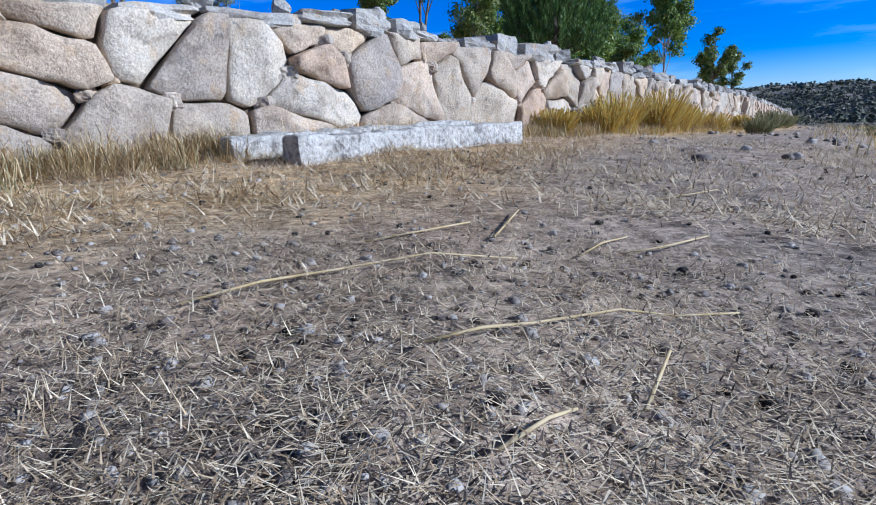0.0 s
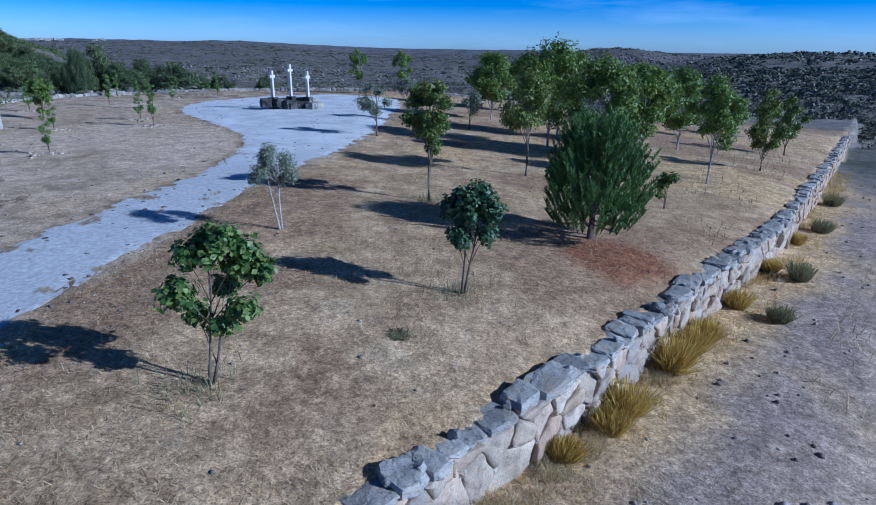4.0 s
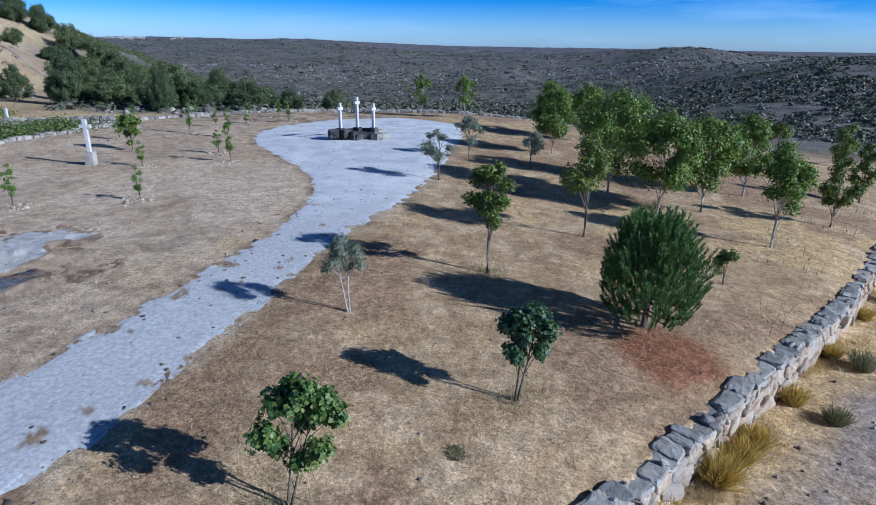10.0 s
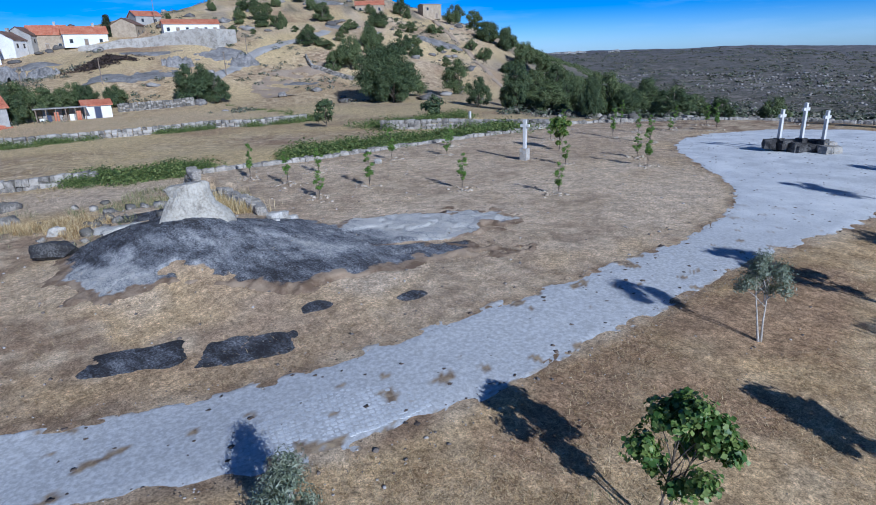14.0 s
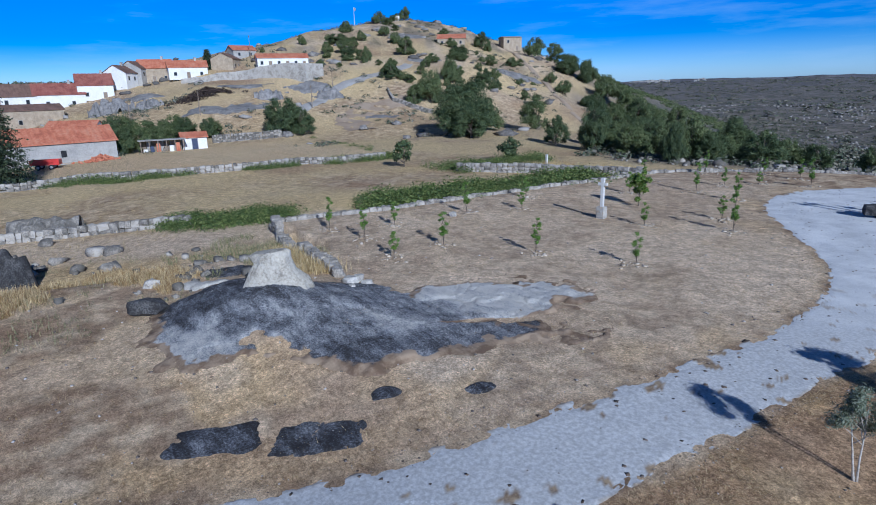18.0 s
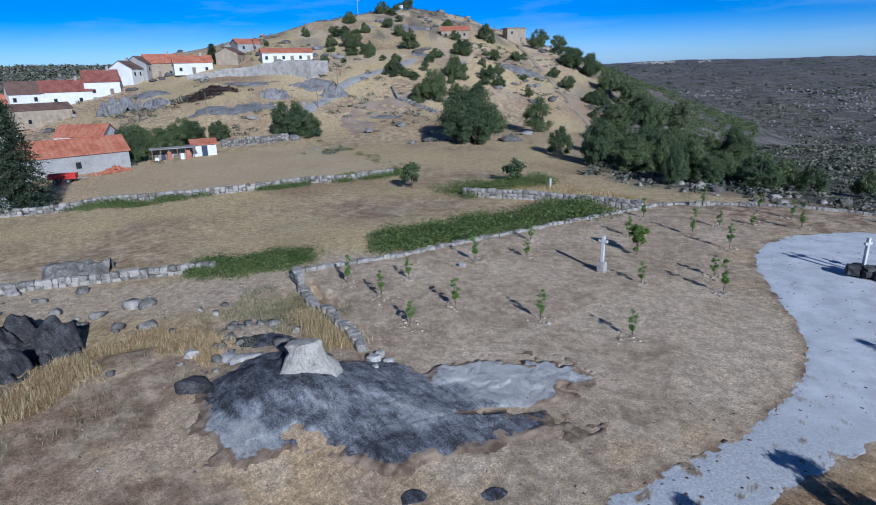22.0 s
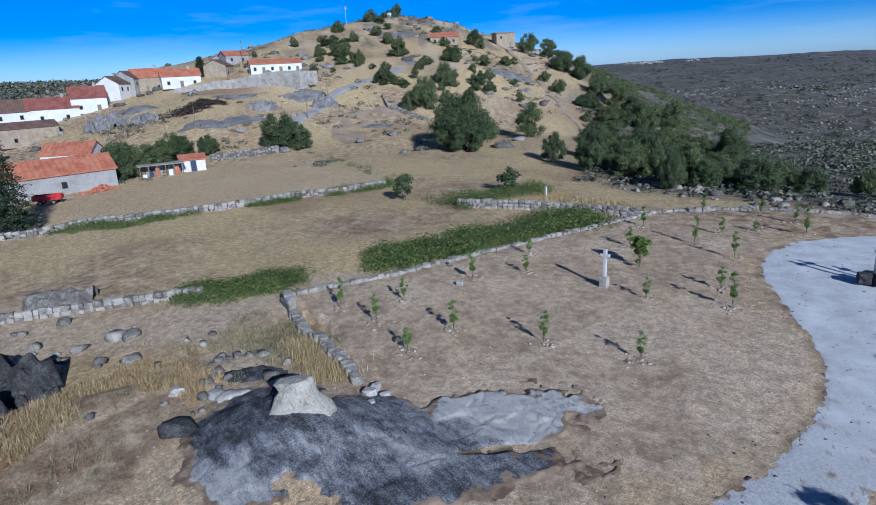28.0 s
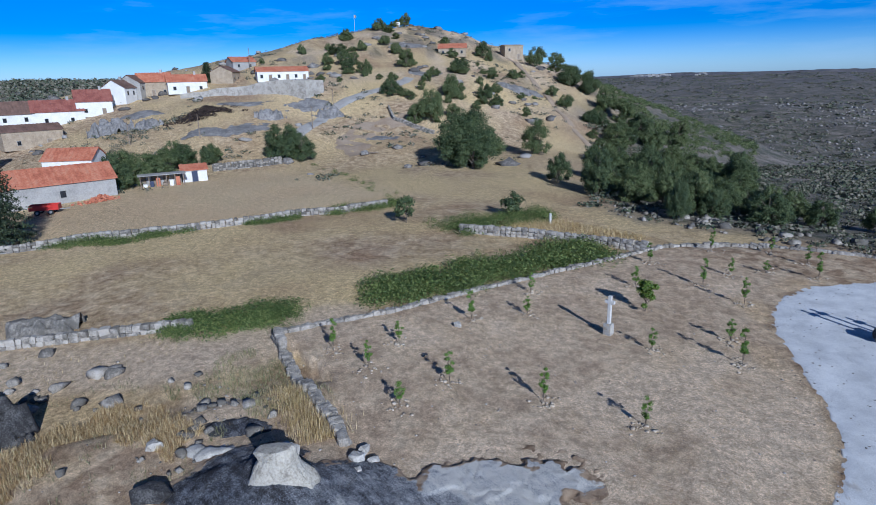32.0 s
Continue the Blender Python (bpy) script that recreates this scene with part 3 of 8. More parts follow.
def build_ground():
    na = 900
    rs = [0.25]
    while rs[-1] < 4700:
        rs.append(rs[-1] + max(0.13, rs[-1] * 0.0215) if rs[-1] < 90 else rs[-1] * 1.035)
    rs = np.array(rs)
    a = np.linspace(0, 2 * math.pi, na, endpoint=False)
    R, A = np.meshgrid(rs, a, indexing="ij")
    x, y = np.sin(A) * R, np.cos(A) * R
    x, y = np.append(x.ravel(), 0), np.append(y.ravel(), 0)
    z = ground_z(x, y)
    i, j = np.meshgrid(np.arange(len(rs) - 1), np.arange(na), indexing="ij")
    j2 = (j + 1) % na
    f = np.stack([i * na + j, i * na + j2, (i + 1) * na + j2, (i + 1) * na + j], -1).reshape(-1, 4)
    f = f[:, ::-1]
    cap = len(rs) * na
    f = np.concatenate([f, np.stack([np.full(na // 2, cap), np.arange(0, na, 2), np.arange(1, na, 2), np.arange(2, na + 2, 2) % na], 1)[:, ::-1]])
    ob = link_mesh("ground", np.stack([x, y, z], 1), f, M_GROUND, smooth=True)
    r, yaw = np.hypot(x, y), np.degrees(np.arctan2(x, y))
    d, _ = polydist(x, y, WALL)
    db, _ = polydist(x, y, BACK + [(40, 62)])
    nb = fbm(x, y, 11, 51)
    nf = fbm(x, y, 2.2, 53)
    outside = ss(-0.4, 0.2, d)
    xb = np.where(y > 17, np.interp(y, [17, 25, 43, 56, 66], [-40, -38.1, -35.7, -34, -24]), -33)
    out = np.maximum(xb - x, np.where(x < 30, y - 66, -9))
    hd = np.hypot(x + 275, y - 200)
    pl, pr = polydist(x, y, PATH_L)[0], polydist(x, y, PATH_R)[0]
    inside = ss(0.3, -0.8, d) * ss(1.5, -0.5, out)
    left = ss(0.2, -0.5, pl) * inside * ss(60, 50, y)          # open ground beyond the path
    lawn = ss(-0.2, 0.5, pr) * inside                          # ground under the young trees
    f3, f6, f14 = fbm(x, y, 3.0, 55), fbm(x, y, 6.0, 61), fbm(x, y, 14.0, 63)
    straw = lawn * np.clip(0.45 + 0.8 * ss(-0.3, 0.5, f3) * ss(-0.6, 0.3, f14), 0, 0.95)
    rim = np.exp(-((pl + 1.2 + 0.8 * nf) / 1.1) ** 2) * left
    straw = np.maximum(straw, 0.8 * rim * ss(-0.35, 0.25, f3))
    straw = np.maximum(straw, 0.75 * left * ss(0.15, 0.5, f6 + 0.5 * ss(7, 2, np.hypot(x + 16.5, y - 8.5))))
    straw = np.maximum(straw, 0.8 * outside * ss(4.6, 1.2, d + 0.8 * nf))
    brown = 0.75 * lawn * ss(0.05, 0.5, fbm(x, y, 4.0, 65)) + 0.3 * left * ss(0.1, 0.5, fbm(x, y, 5.0, 67)) + 0.85 * left * ss(0.35, 0.0, np.abs(np.hypot((x + 10.6) / 1.0, (y - 30) / 6.5) - 0.8)) * ss(-0.4, 0.3, f3)
    brown = np.maximum(brown, 0.45 * left * ss(1.35, 0.9, np.hypot((x + 19.5) / 8.5, (y - 11) / 8.0)) * ss(-0.15, 0.35, f3))
    brown = np.maximum(brown, 0.7 * ss(1.2, 0.4, np.hypot((x + 27) / 5.5, (y + 0.5) / 5)) * ss(-0.4, 0.2, f3))
    field = ss(1, 5, out) * ss(200, 120, r) * np.clip(0.55 + 0.6 * nb, 0.05, 1)
    field = np.maximum(field, ss(260, 150, hd) * np.clip(0.5 + 0.7 * f14, 0, 0.9))
    straw = np.maximum(straw, 1.0 * ss(76, 84, -x) * ss(133, 124, -x) * ss(4, 10, y) * ss(62, 52, y))
    field = np.maximum(field, 0.15 * ss(76, 84, -x) * ss(133, 124, -x) * ss(4, 10, y) * ss(62, 52, y))
    brown = np.maximum(brown, 0.85 * ss(1, 5, out) * ss(-0.45, 0.3, fbm(x, y, 9, 69)) * ss(80, 72, -x))
    brown = np.maximum(brown, 0.65 * ss(230, 140, hd) * ss(0.05, 0.6, fbm(x, y, 18, 73)))
    wv = ss(-41, -33, yaw + 2 * nb) * ss(80, 60, yaw)
    scrub = wv * np.where(d > 0, ss(38, 52, r + 0.8 * d), np.maximum(ss(66, 74, y + 2 * nf + 2 * nb), ss(54, 62, y + 2 * nf) * ss(4, 14, x)))
    scrub = np.maximum(scrub, ss(260, 420, r) * ss(150, 210, hd))
    scrub = np.maximum(scrub, 0.75 * ss(60, 110, 0.588 * (x + 275) + 0.809 * (y - 200)) * ss(110, 160, r))
    scrub = np.maximum(scrub, 0.7 * ss(0.15, 0.5, nb) * ss(150, 60, hd))
    # share of the painted haze colour, growing with distance
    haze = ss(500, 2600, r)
    track = outside * ss(0.0, 1.6, d + 0.6 * nf - 0.7 - 1.3 * ss(3.0, 0.0, x)) * np.clip(0.82 + 0.4 * nf, 0.3, 1) * ss(60, 40, r)
    lane = ss(1.1, 0.4, np.abs(d - 4.4 + 0.5 * nf)) * outside * ss(3, 8, x)
    brown = np.maximum(brown, 0.55 * outside * ss(2.5, 6, d) * ss(-0.2, 0.4, fbm(x, y, 3, 75)))
    brown = np.maximum(brown, 0.6 * outside * ss(3.6, 1.4, d + 0.7 * nf) * ss(-0.25, 0.3, f3) * ss(4.5, 1.0, x))
    road_w = ss(4.2, 2.2, np.abs(polydist(x, y, [(-70, -9), (-47, 4), (-41.5, 12), (-41, 22)])[0]))
    track = np.maximum(track, 0.35 * road_w)
    bare = 0.45 * left * ss(0, 14, y) + 0.5 * left * ss(0.1, 0.6, f6 + 0.3 * ss(9, 3, np.hypot(x + 15.5, y - 23)))
    bare = np.maximum(bare, 0.4 * ss(76, 84, -x) * ss(133, 124, -x) * ss(4, 10, y) * ss(62, 52, y))
    bare = np.maximum(bare, 0.9 * ss(1.2, 0.2, np.hypot((x + 17.4) / 3.0, (y - 21.5) / 2.2) + 0.25 * nf))
    bare = np.maximum(bare, 0.75 * ss(0.2, 0.6, fbm(x, y, 16, 71)) * ss(190, 60, hd))
    bare = np.maximum(bare, 0.75 * ss(0.9, 0.3, np.hypot((x + 33) / 5.0, (y - 10.5) / 3.5) + 0.3 * nf))
    bare = np.maximum(bare, 0.8 * ss(1.2, 0.3, np.hypot((x + 26.8) / 2.6, (y - 31) / 1.8) + 0.3 * nf))
    needles = ss(1.1, 0.35, np.hypot((x - 5.2) / 1.9, (y - 14.9) / 1.5) + 0.4 * nf) * ss(0.1, -0.4, d)
    for name, v in (("straw", straw), ("brown", brown), ("field", field), ("scrub", scrub), ("needles", needles), ("bare", np.maximum(np.maximum(bare, 0.45 * lane), 0.6 * road_w)), ("track", track), ("far_wood_haze", haze)):
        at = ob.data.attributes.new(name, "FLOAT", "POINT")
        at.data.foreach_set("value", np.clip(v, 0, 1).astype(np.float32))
    tagged(ob, "dry earth with straw and sparse scrub, rolling to far hills", "ground", kind="structure")
    return ob


build_ground()


def path_material():
    """Pale gravel; the vertex layers name the sandy joints between setts and the patches of brown soil."""
    m = material("path_gravel", [(0.5, 0.505, 0.51), (0.65, 0.655, 0.655), (0.79, 0.79, 0.78)], 1.6, 0.05, 0.9, 0.6, 0.01)
    n, lk = m.node_tree.nodes, m.node_tree.links
    b = n["Principled BSDF"]
    c = b.inputs["Base Color"].links[0].from_socket
    pos = n.new("ShaderNodeNewGeometry")
    for name, scale, low, high in (("joint", 9.0, (0.44, 0.44, 0.435), (0.66, 0.66, 0.655)), ("soil", 4.0, (0.2, 0.14, 0.09), (0.42, 0.32, 0.2))):
        at = n.new("ShaderNodeAttribute")
        at.attribute_name = name
        q = n.new("ShaderNodeTexNoise")
        q.inputs["Scale"].default_value, q.inputs["Detail"].default_value, q.inputs["Roughness"].default_value = scale, 7, 0.7
        lk.new(pos.outputs["Position"], q.inputs["Vector"])
        r = n.new("ShaderNodeValToRGB")
        e = r.color_ramp.elements
        e[0].position, e[0].color, e[1].position, e[1].color = 0.4, (*low, 1), 0.62, (*high, 1)
        lk.new(q.outputs[0], r.inputs[0])
        x = n.new("ShaderNodeMix")
        x.data_type = "RGBA"
        lk.new(at.outputs["Fac"], x.inputs[0])
        lk.new(c, x.inputs[6])
        lk.new(r.outputs[0], x.inputs[7])
        c = x.outputs[2]
    lk.new(c, b.inputs["Base Color"])
    return m


M_GRAVEL = path_material()


def soil_patch(x, y, to_right):
    """Where setts are missing: patches of soil, more of them towards the path's lower edge."""
    return ss(0.85, 1.0, fbm(x, y, 0.55, 211) + 0.3 * fbm(x, y, 3.5, 213) + 0.75 * ss(1.3, 0.0, to_right) * ss(20, 9, y))


def build_path():
    n, m = 700, 44
    l, r = smooth_line(PATH_L, n), smooth_line(PATH_R, n)
    u = 0.5 - 0.5 * np.cos(np.pi * np.linspace(0, 1, m))
    wob_l = 0.16 * vnoise(np.arange(n) * 0.2, np.zeros(n), 1.1, 5) + 0.1 * vnoise(np.arange(n) * 0.2, np.zeros(n), 0.31, 6)
    wob_r = 0.2 * vnoise(np.arange(n) * 0.2, np.ones(n), 0.9, 7) + 0.12 * vnoise(np.arange(n) * 0.2, np.ones(n), 0.3, 8)
    q = l[:, None] + (r - l)[:, None] * u[None, :, None]
    w = np.linalg.norm(r - l, axis=1)[:, None]
    e = np.zeros((n, m))
    e[:, 0], e[:, -1] = wob_l, wob_r
    q = q + ((r - l)[:, None] / w[..., None]) * e[..., None]
    x, y = q[..., 0].ravel(), q[..., 1].ravel()
    edge = np.minimum(u, 1 - u)[None] * w
    ragged = 0.5 + 0.6 * fbm(x, y, 0.5, 113).reshape(n, m)
    lift = 0.0155 - 0.05 * ss(0.75, 0.0, edge) * ragged - 0.03 * ss(0.12, 0.0, edge)
    z = ground_z(x, y) + lift.ravel() + 0.0015 * fbm(x, y, 0.4, 77, 2)
    i, j = np.meshgrid(np.arange(n - 1), np.arange(m - 1), indexing="ij")
    f = np.stack([i * m + j, i * m + j + 1, (i + 1) * m + j + 1, (i + 1) * m + j], -1).reshape(-1, 4)
    to_right = ((1 - u)[None] * w).ravel()
    soil = soil_patch(x, y, to_right) * ss(34, 20, y) + 0.8 * ss(0.28, 0.02, edge.ravel()) * ss(-0.4, 0.3, fbm(x, y, 0.6, 215))
    ob = link_mesh("path", np.stack([x, y, z], 1), f[:, ::-1], M_GRAVEL, smooth=True)
    for name, v in (("joint", ss(30, 20, y)), ("soil", soil)):
        at = ob.data.attributes.new(name, "FLOAT", "POINT")
        at.data.foreach_set("value", np.clip(v, 0, 1).astype(np.float32))
    return tagged(ob, "pale grey gravel and cobble path winding through the dry park", "path", kind="structure")


PATH_OB = build_path()

# ---- the long dry-stone wall ----
ROCKS = []
rng = np.random.default_rng(7)
for k in range(14):
    v, f = rock_arrays(rng, 4, 8.0, 0.24, 0.3)
    me = bpy.data.meshes.new("wall_stone")
    me.from_pydata([tuple(q) for q in v], [], f)
    v, f = rock_arrays(rng, 1, 5.0, 0.22)
    ROCKS.append((me, v, f))


def line_frame(line):
    p = np.array(line, float)
    s = np.concatenate([[0], np.cumsum(np.linalg.norm(np.diff(p, axis=0), axis=1))])

    def at(u):
        u = min(max(u, 0.0), s[-1])
        x, y = np.interp(u, s, p[:, 0]), np.interp(u, s, p[:, 1])
        x2, y2 = np.interp(u + 0.3, s, p[:, 0]), np.interp(u + 0.3, s, p[:, 1])
        x1, y1 = np.interp(u - 0.3, s, p[:, 0]), np.interp(u - 0.3, s, p[:, 1])
        l = math.hypot(x2 - x1, y2 - y1)
        return x, y, (x2 - x1) / l, (y2 - y1) / l
    return at, s[-1]


def ribbon_core(line, inset, thick, z_low, z_high, step=0.5):
    """A closed solid along a line: from inset behind the outer face, thick deep."""
    at, total = line_frame(line)
    us = np.arange(0, total + 0.01, step)
    vs, fs = [], []
    for u in us:
        x, y, tx, ty = at(u)
        nx, ny = ty, -tx
        for o, z in ((-inset, z_low(x, y)), (-inset, z_high(x, y)), (-inset - thick, z_high(x, y)), (-inset - thick, z_low(x, y))):
            vs.append((x + nx * o, y + ny * o, z))
    for i in range(len(us) - 1):
        for k in range(4):
            fs.append((i * 4 + k, i * 4 + (k + 1) % 4, i * 4 + 4 + (k + 1) % 4, i * 4 + 4 + k))
    fs += [(3, 2, 1, 0), tuple(len(vs) - 4 + k for k in range(4))]
    return vs, fs


def outer_low(x, y):
    return float(wall_top(x)) - 1.27


wall = thing("wall_park", 0, 0, 0, "long dry-stone wall of rough granite blocks, straw at its foot", "wall", kind="structure")
v, f = ribbon_core(WALL, 0.19, 0.36, lambda x, y: outer_low(x, y) - 0.2, lambda x, y: float(wall_top(x)) - 0.17)
link_mesh("wall_core", v, f, M_CORE, wall)

STONES = []   # (matrix, kind, way along)
FACE = (5.0, 34.0)   # the stretch whose face is laid stone by stone


def clipped(poly, px, pz, nx, nz):
    """The part of a convex polygon behind the line through (px, pz) with the normal (nx, nz)."""
    out = []
    for (ax, az), (bx, bz) in zip(poly, poly[1:] + poly[:1]):
        a, b = (ax - px) * nx + (az - pz) * nz, (bx - px) * nx + (bz - pz) * nz
        if a <= 0:
            out.append((ax, az))
        if a * b < 0:
            q = a / (a - b)
            out.append((ax + (bx - ax) * q, az + (bz - az) * q))
    return out


def stone_outline(poly, gap, rg):
    """A cell drawn in by the joint, its corners cut and its edges roughened."""
    p = np.array(poly)
    c = p.mean(0)
    for cut in (0.09,):
        nxt = np.roll(p, -1, 0)
        p = np.stack([p * (1 - cut) + nxt * cut, p * cut + nxt * (1 - cut)], 1).reshape(-1, 2)
    q = []
    for a, b in zip(p, np.roll(p, -1, 0)):
        n = max(1, int(np.linalg.norm(b - a) / 0.09))
        q += [a + (b - a) * k / n for k in range(n)]
    q = np.array(q)
    r = np.linalg.norm(q - c, axis=1, keepdims=True)
    q = c + (q - c) * np.maximum(0.3, 1 - gap / r)
    return q + 0.018 * np.stack([vnoise(q[:, 0], q[:, 1], 0.13, int(rg.integers(999))), vnoise(q[:, 0], q[:, 1], 0.13, int(rg.integers(999)))], 1), c


def face_stones(line, wall_ob, seed, top_of, height):
    """Irregular blocks fitted together over the outer face, each a stone of its own."""
    rg = np.random.default_rng(seed)
    at, total = line_frame(line)
    h = height - 0.17
    seeds = []
    for row, gapw in ((0.14, 0.7), (0.48, 1.0), (0.8, 0.8), (1.03, 0.62)):
        u = FACE[0] - 0.8 + rg.uniform(0, 0.6)
        while u < FACE[1] + 0.8:
            if rg.random() > 0.24:
                seeds.append((u, row * h / 1.12 + rg.normal(0, 0.055)))
            if rg.random() < 0.12:
                seeds.append((u + gapw * 0.45, row * h / 1.12 + rg.normal(0, 0.16)))
            u += gapw * rg.uniform(0.6, 1.5)
    made, corners = 0, []
    for i, (u, z) in enumerate(seeds):
        if not FACE[0] < u < FACE[1] or made > 290:
            continue
        poly = [(u - 1.1, 0.0), (u + 1.1, 0.0), (u + 1.1, h), (u - 1.1, h)]
        for j, (a, b) in enumerate(seeds):
            if j != i and abs(a - u) < 2.2:
                poly = clipped(poly, (a + u) / 2, (b + z) / 2, a - u, 1.7 * (b - z))
                if len(poly) < 3:
                    break
        if len(poly) < 3:
            continue
        corners += [(a, b) for a, b in poly if 0.05 < b < h - 0.05]
        rim, c = stone_outline(poly, rg.uniform(0.004, 0.016), rg)
        if np.ptp(rim[:, 0]) < 0.08 or np.ptp(rim[:, 1]) < 0.08:
            continue
        x, y, tx, ty = at(c[0])
        rim = rim - c
        n = len(rim)
        proud, sx, sz, sd = rg.uniform(-0.045, 0.05), rg.uniform(-0.13, 0.13), rg.uniform(-0.2, 0.1), int(rg.integers(9999))
        V = []
        for k, depth in ((0.9, 0.3), (1.0, 0.07), (1.0, 0.0), (0.955, -0.02), (0.72, -0.03), (0.38, -0.035)):
            q = rim * k
            rough = 0.065 * fbm(q[:, 0] + sd, q[:, 1], 0.4, 7) + 0.016 * vnoise(q[:, 0] + sd, q[:, 1], 0.07, 9) if depth < 0.06 else 0.0
            V.append(np.stack([q[:, 0], depth - proud + sx * q[:, 0] + sz * q[:, 1] + rough, q[:, 1]], 1))
        V.append(np.array([[0.0, -0.05 - proud, 0.0]]))
        F = [(a * n + k, (a + 1) * n + k, (a + 1) * n + (k + 1) % n, a * n + (k + 1) % n) for a in range(5) for k in range(n)]
        F += [(5 * n + k, 6 * n, 5 * n + (k + 1) % n) for k in range(n)] + [tuple(range(n))]
        ob = link_mesh("stone", np.concatenate(V), F, M_STONE, wall_ob, smooth=True)
        ob.matrix_basis = pose(x + ty * -0.07, y - tx * -0.07, top_of(x) - height + c[1], 0, 0, math.degrees(math.atan2(ty, tx)))
        made += 1
    # small stones wedged into the joints
    for u, z in corners[::4]:
        x, y, tx, ty = at(u)
        w = rg.uniform(0.07, 0.16)
        STONES.append((pose(x + ty * -0.13, y - tx * -0.13, top_of(x) - height + z, *rg.uniform(-25, 25, 3)) @ Matrix.Diagonal((w * 1.3, 0.14, w, 1)), 0, u))


def lay_wall(line, start, stop, seed, top_of, height, thick):
    """Stones of the outer face in uneven columns, and cap stones on top."""
    rg = np.random.default_rng(seed)
    at, total = line_frame(line)
    got = []
    u = start
    while u < min(stop, total):
        if FACE[0] <= u < FACE[1]:
            u = FACE[1]
        w = rg.uniform(0.35, 0.8)
        x, y, tx, ty = at(u + w / 2)
        ang = math.degrees(math.atan2(ty, tx))
        h = height - 0.2
        if rg.random() < 0.3:
            cuts = [0.0, h]
        elif rg.random() < 0.6:
            cuts = [0.0, h * rg.uniform(0.4, 0.66), h]
        else:
            cuts = [0.0, h * rg.uniform(0.28, 0.4), h * rg.uniform(0.58, 0.74), h]
        for a, b in zip(cuts, cuts[1:]):
            n = 2 if (w > 0.7 and b - a < 0.42 and rg.random() < 0.6) else 1
            for k in range(n):
                ww = w / n
                cx, cy, _, _ = at(u + ww * (k + 0.5))
                o = -0.2 + rg.uniform(-0.05, 0.05)
                m = pose(cx + ty * o, cy - tx * o, top_of(cx) - height + (a + b) / 2, rg.uniform(-5, 5), rg.uniform(-7, 7), ang + rg.uniform(-5, 5))
                lean = Matrix(((1, 0, rg.uniform(-0.22, 0.22), 0), (0, 1, 0, 0), (rg.uniform(-0.18, 0.18), 0, 1, 0), (0, 0, 0, 1)))
                got.append((m @ Matrix.Diagonal((ww * rg.uniform(1.0, 1.14), 0.46, (b - a) * rg.uniform(0.98, 1.14), 1)) @ lean, 0, u))
                if rg.random() < 0.85:
                    m = pose(cx + tx * ww * 0.5 + ty * -0.08, cy + ty * ww * 0.5 - tx * -0.08, top_of(cx) - height + a + 0.06, *rg.uniform(-30, 30, 2), ang)
                    got.append((m @ Matrix.Diagonal((rg.uniform(0.1, 0.2), 0.2, rg.uniform(0.09, 0.17), 1)), 0, u))
        u += w
    u = start
    while u < min(stop, total):
        w = rg.uniform(0.25, 0.6) if rg.random() < 0.5 else rg.uniform(0.5, 1.05)
        x, y, tx, ty = at(u + w / 2)
        ang = math.degrees(math.atan2(ty, tx))
        o = -thick / 2 + rg.uniform(-0.06, 0.06)
        hh = rg.uniform(0.1, 0.26)
        m = pose(x + ty * o, y - tx * o, top_of(x) - 0.2 + hh / 2 + rg.uniform(-0.05, 0.03), rg.uniform(-5, 5), rg.uniform(-5, 5), ang + rg.uniform(-7, 7))
        got.append((m @ Matrix.Diagonal((w * 0.99, thick * rg.uniform(0.75, 1.05), hh, 1)), 1, u))
        if rg.random() < 0.6:
            s = rg.uniform(0.08, 0.2)
            m = pose(x + ty * (o + rg.uniform(-0.2, 0.2)) + tx * w * 0.5, y - tx * (o + rg.uniform(-0.2, 0.2)) + ty * w * 0.5, top_of(x) - 0.06 + s * 0.2, *rg.uniform(-25, 25, 3))
            got.append((m @ Matrix.Diagonal((s * 1.3, s, s * 0.8, 1)), 1, u))
        u += w
    return got


STONES += lay_wall(WALL, 0.2, 80, 11, wall_top, 1.29, 0.6)


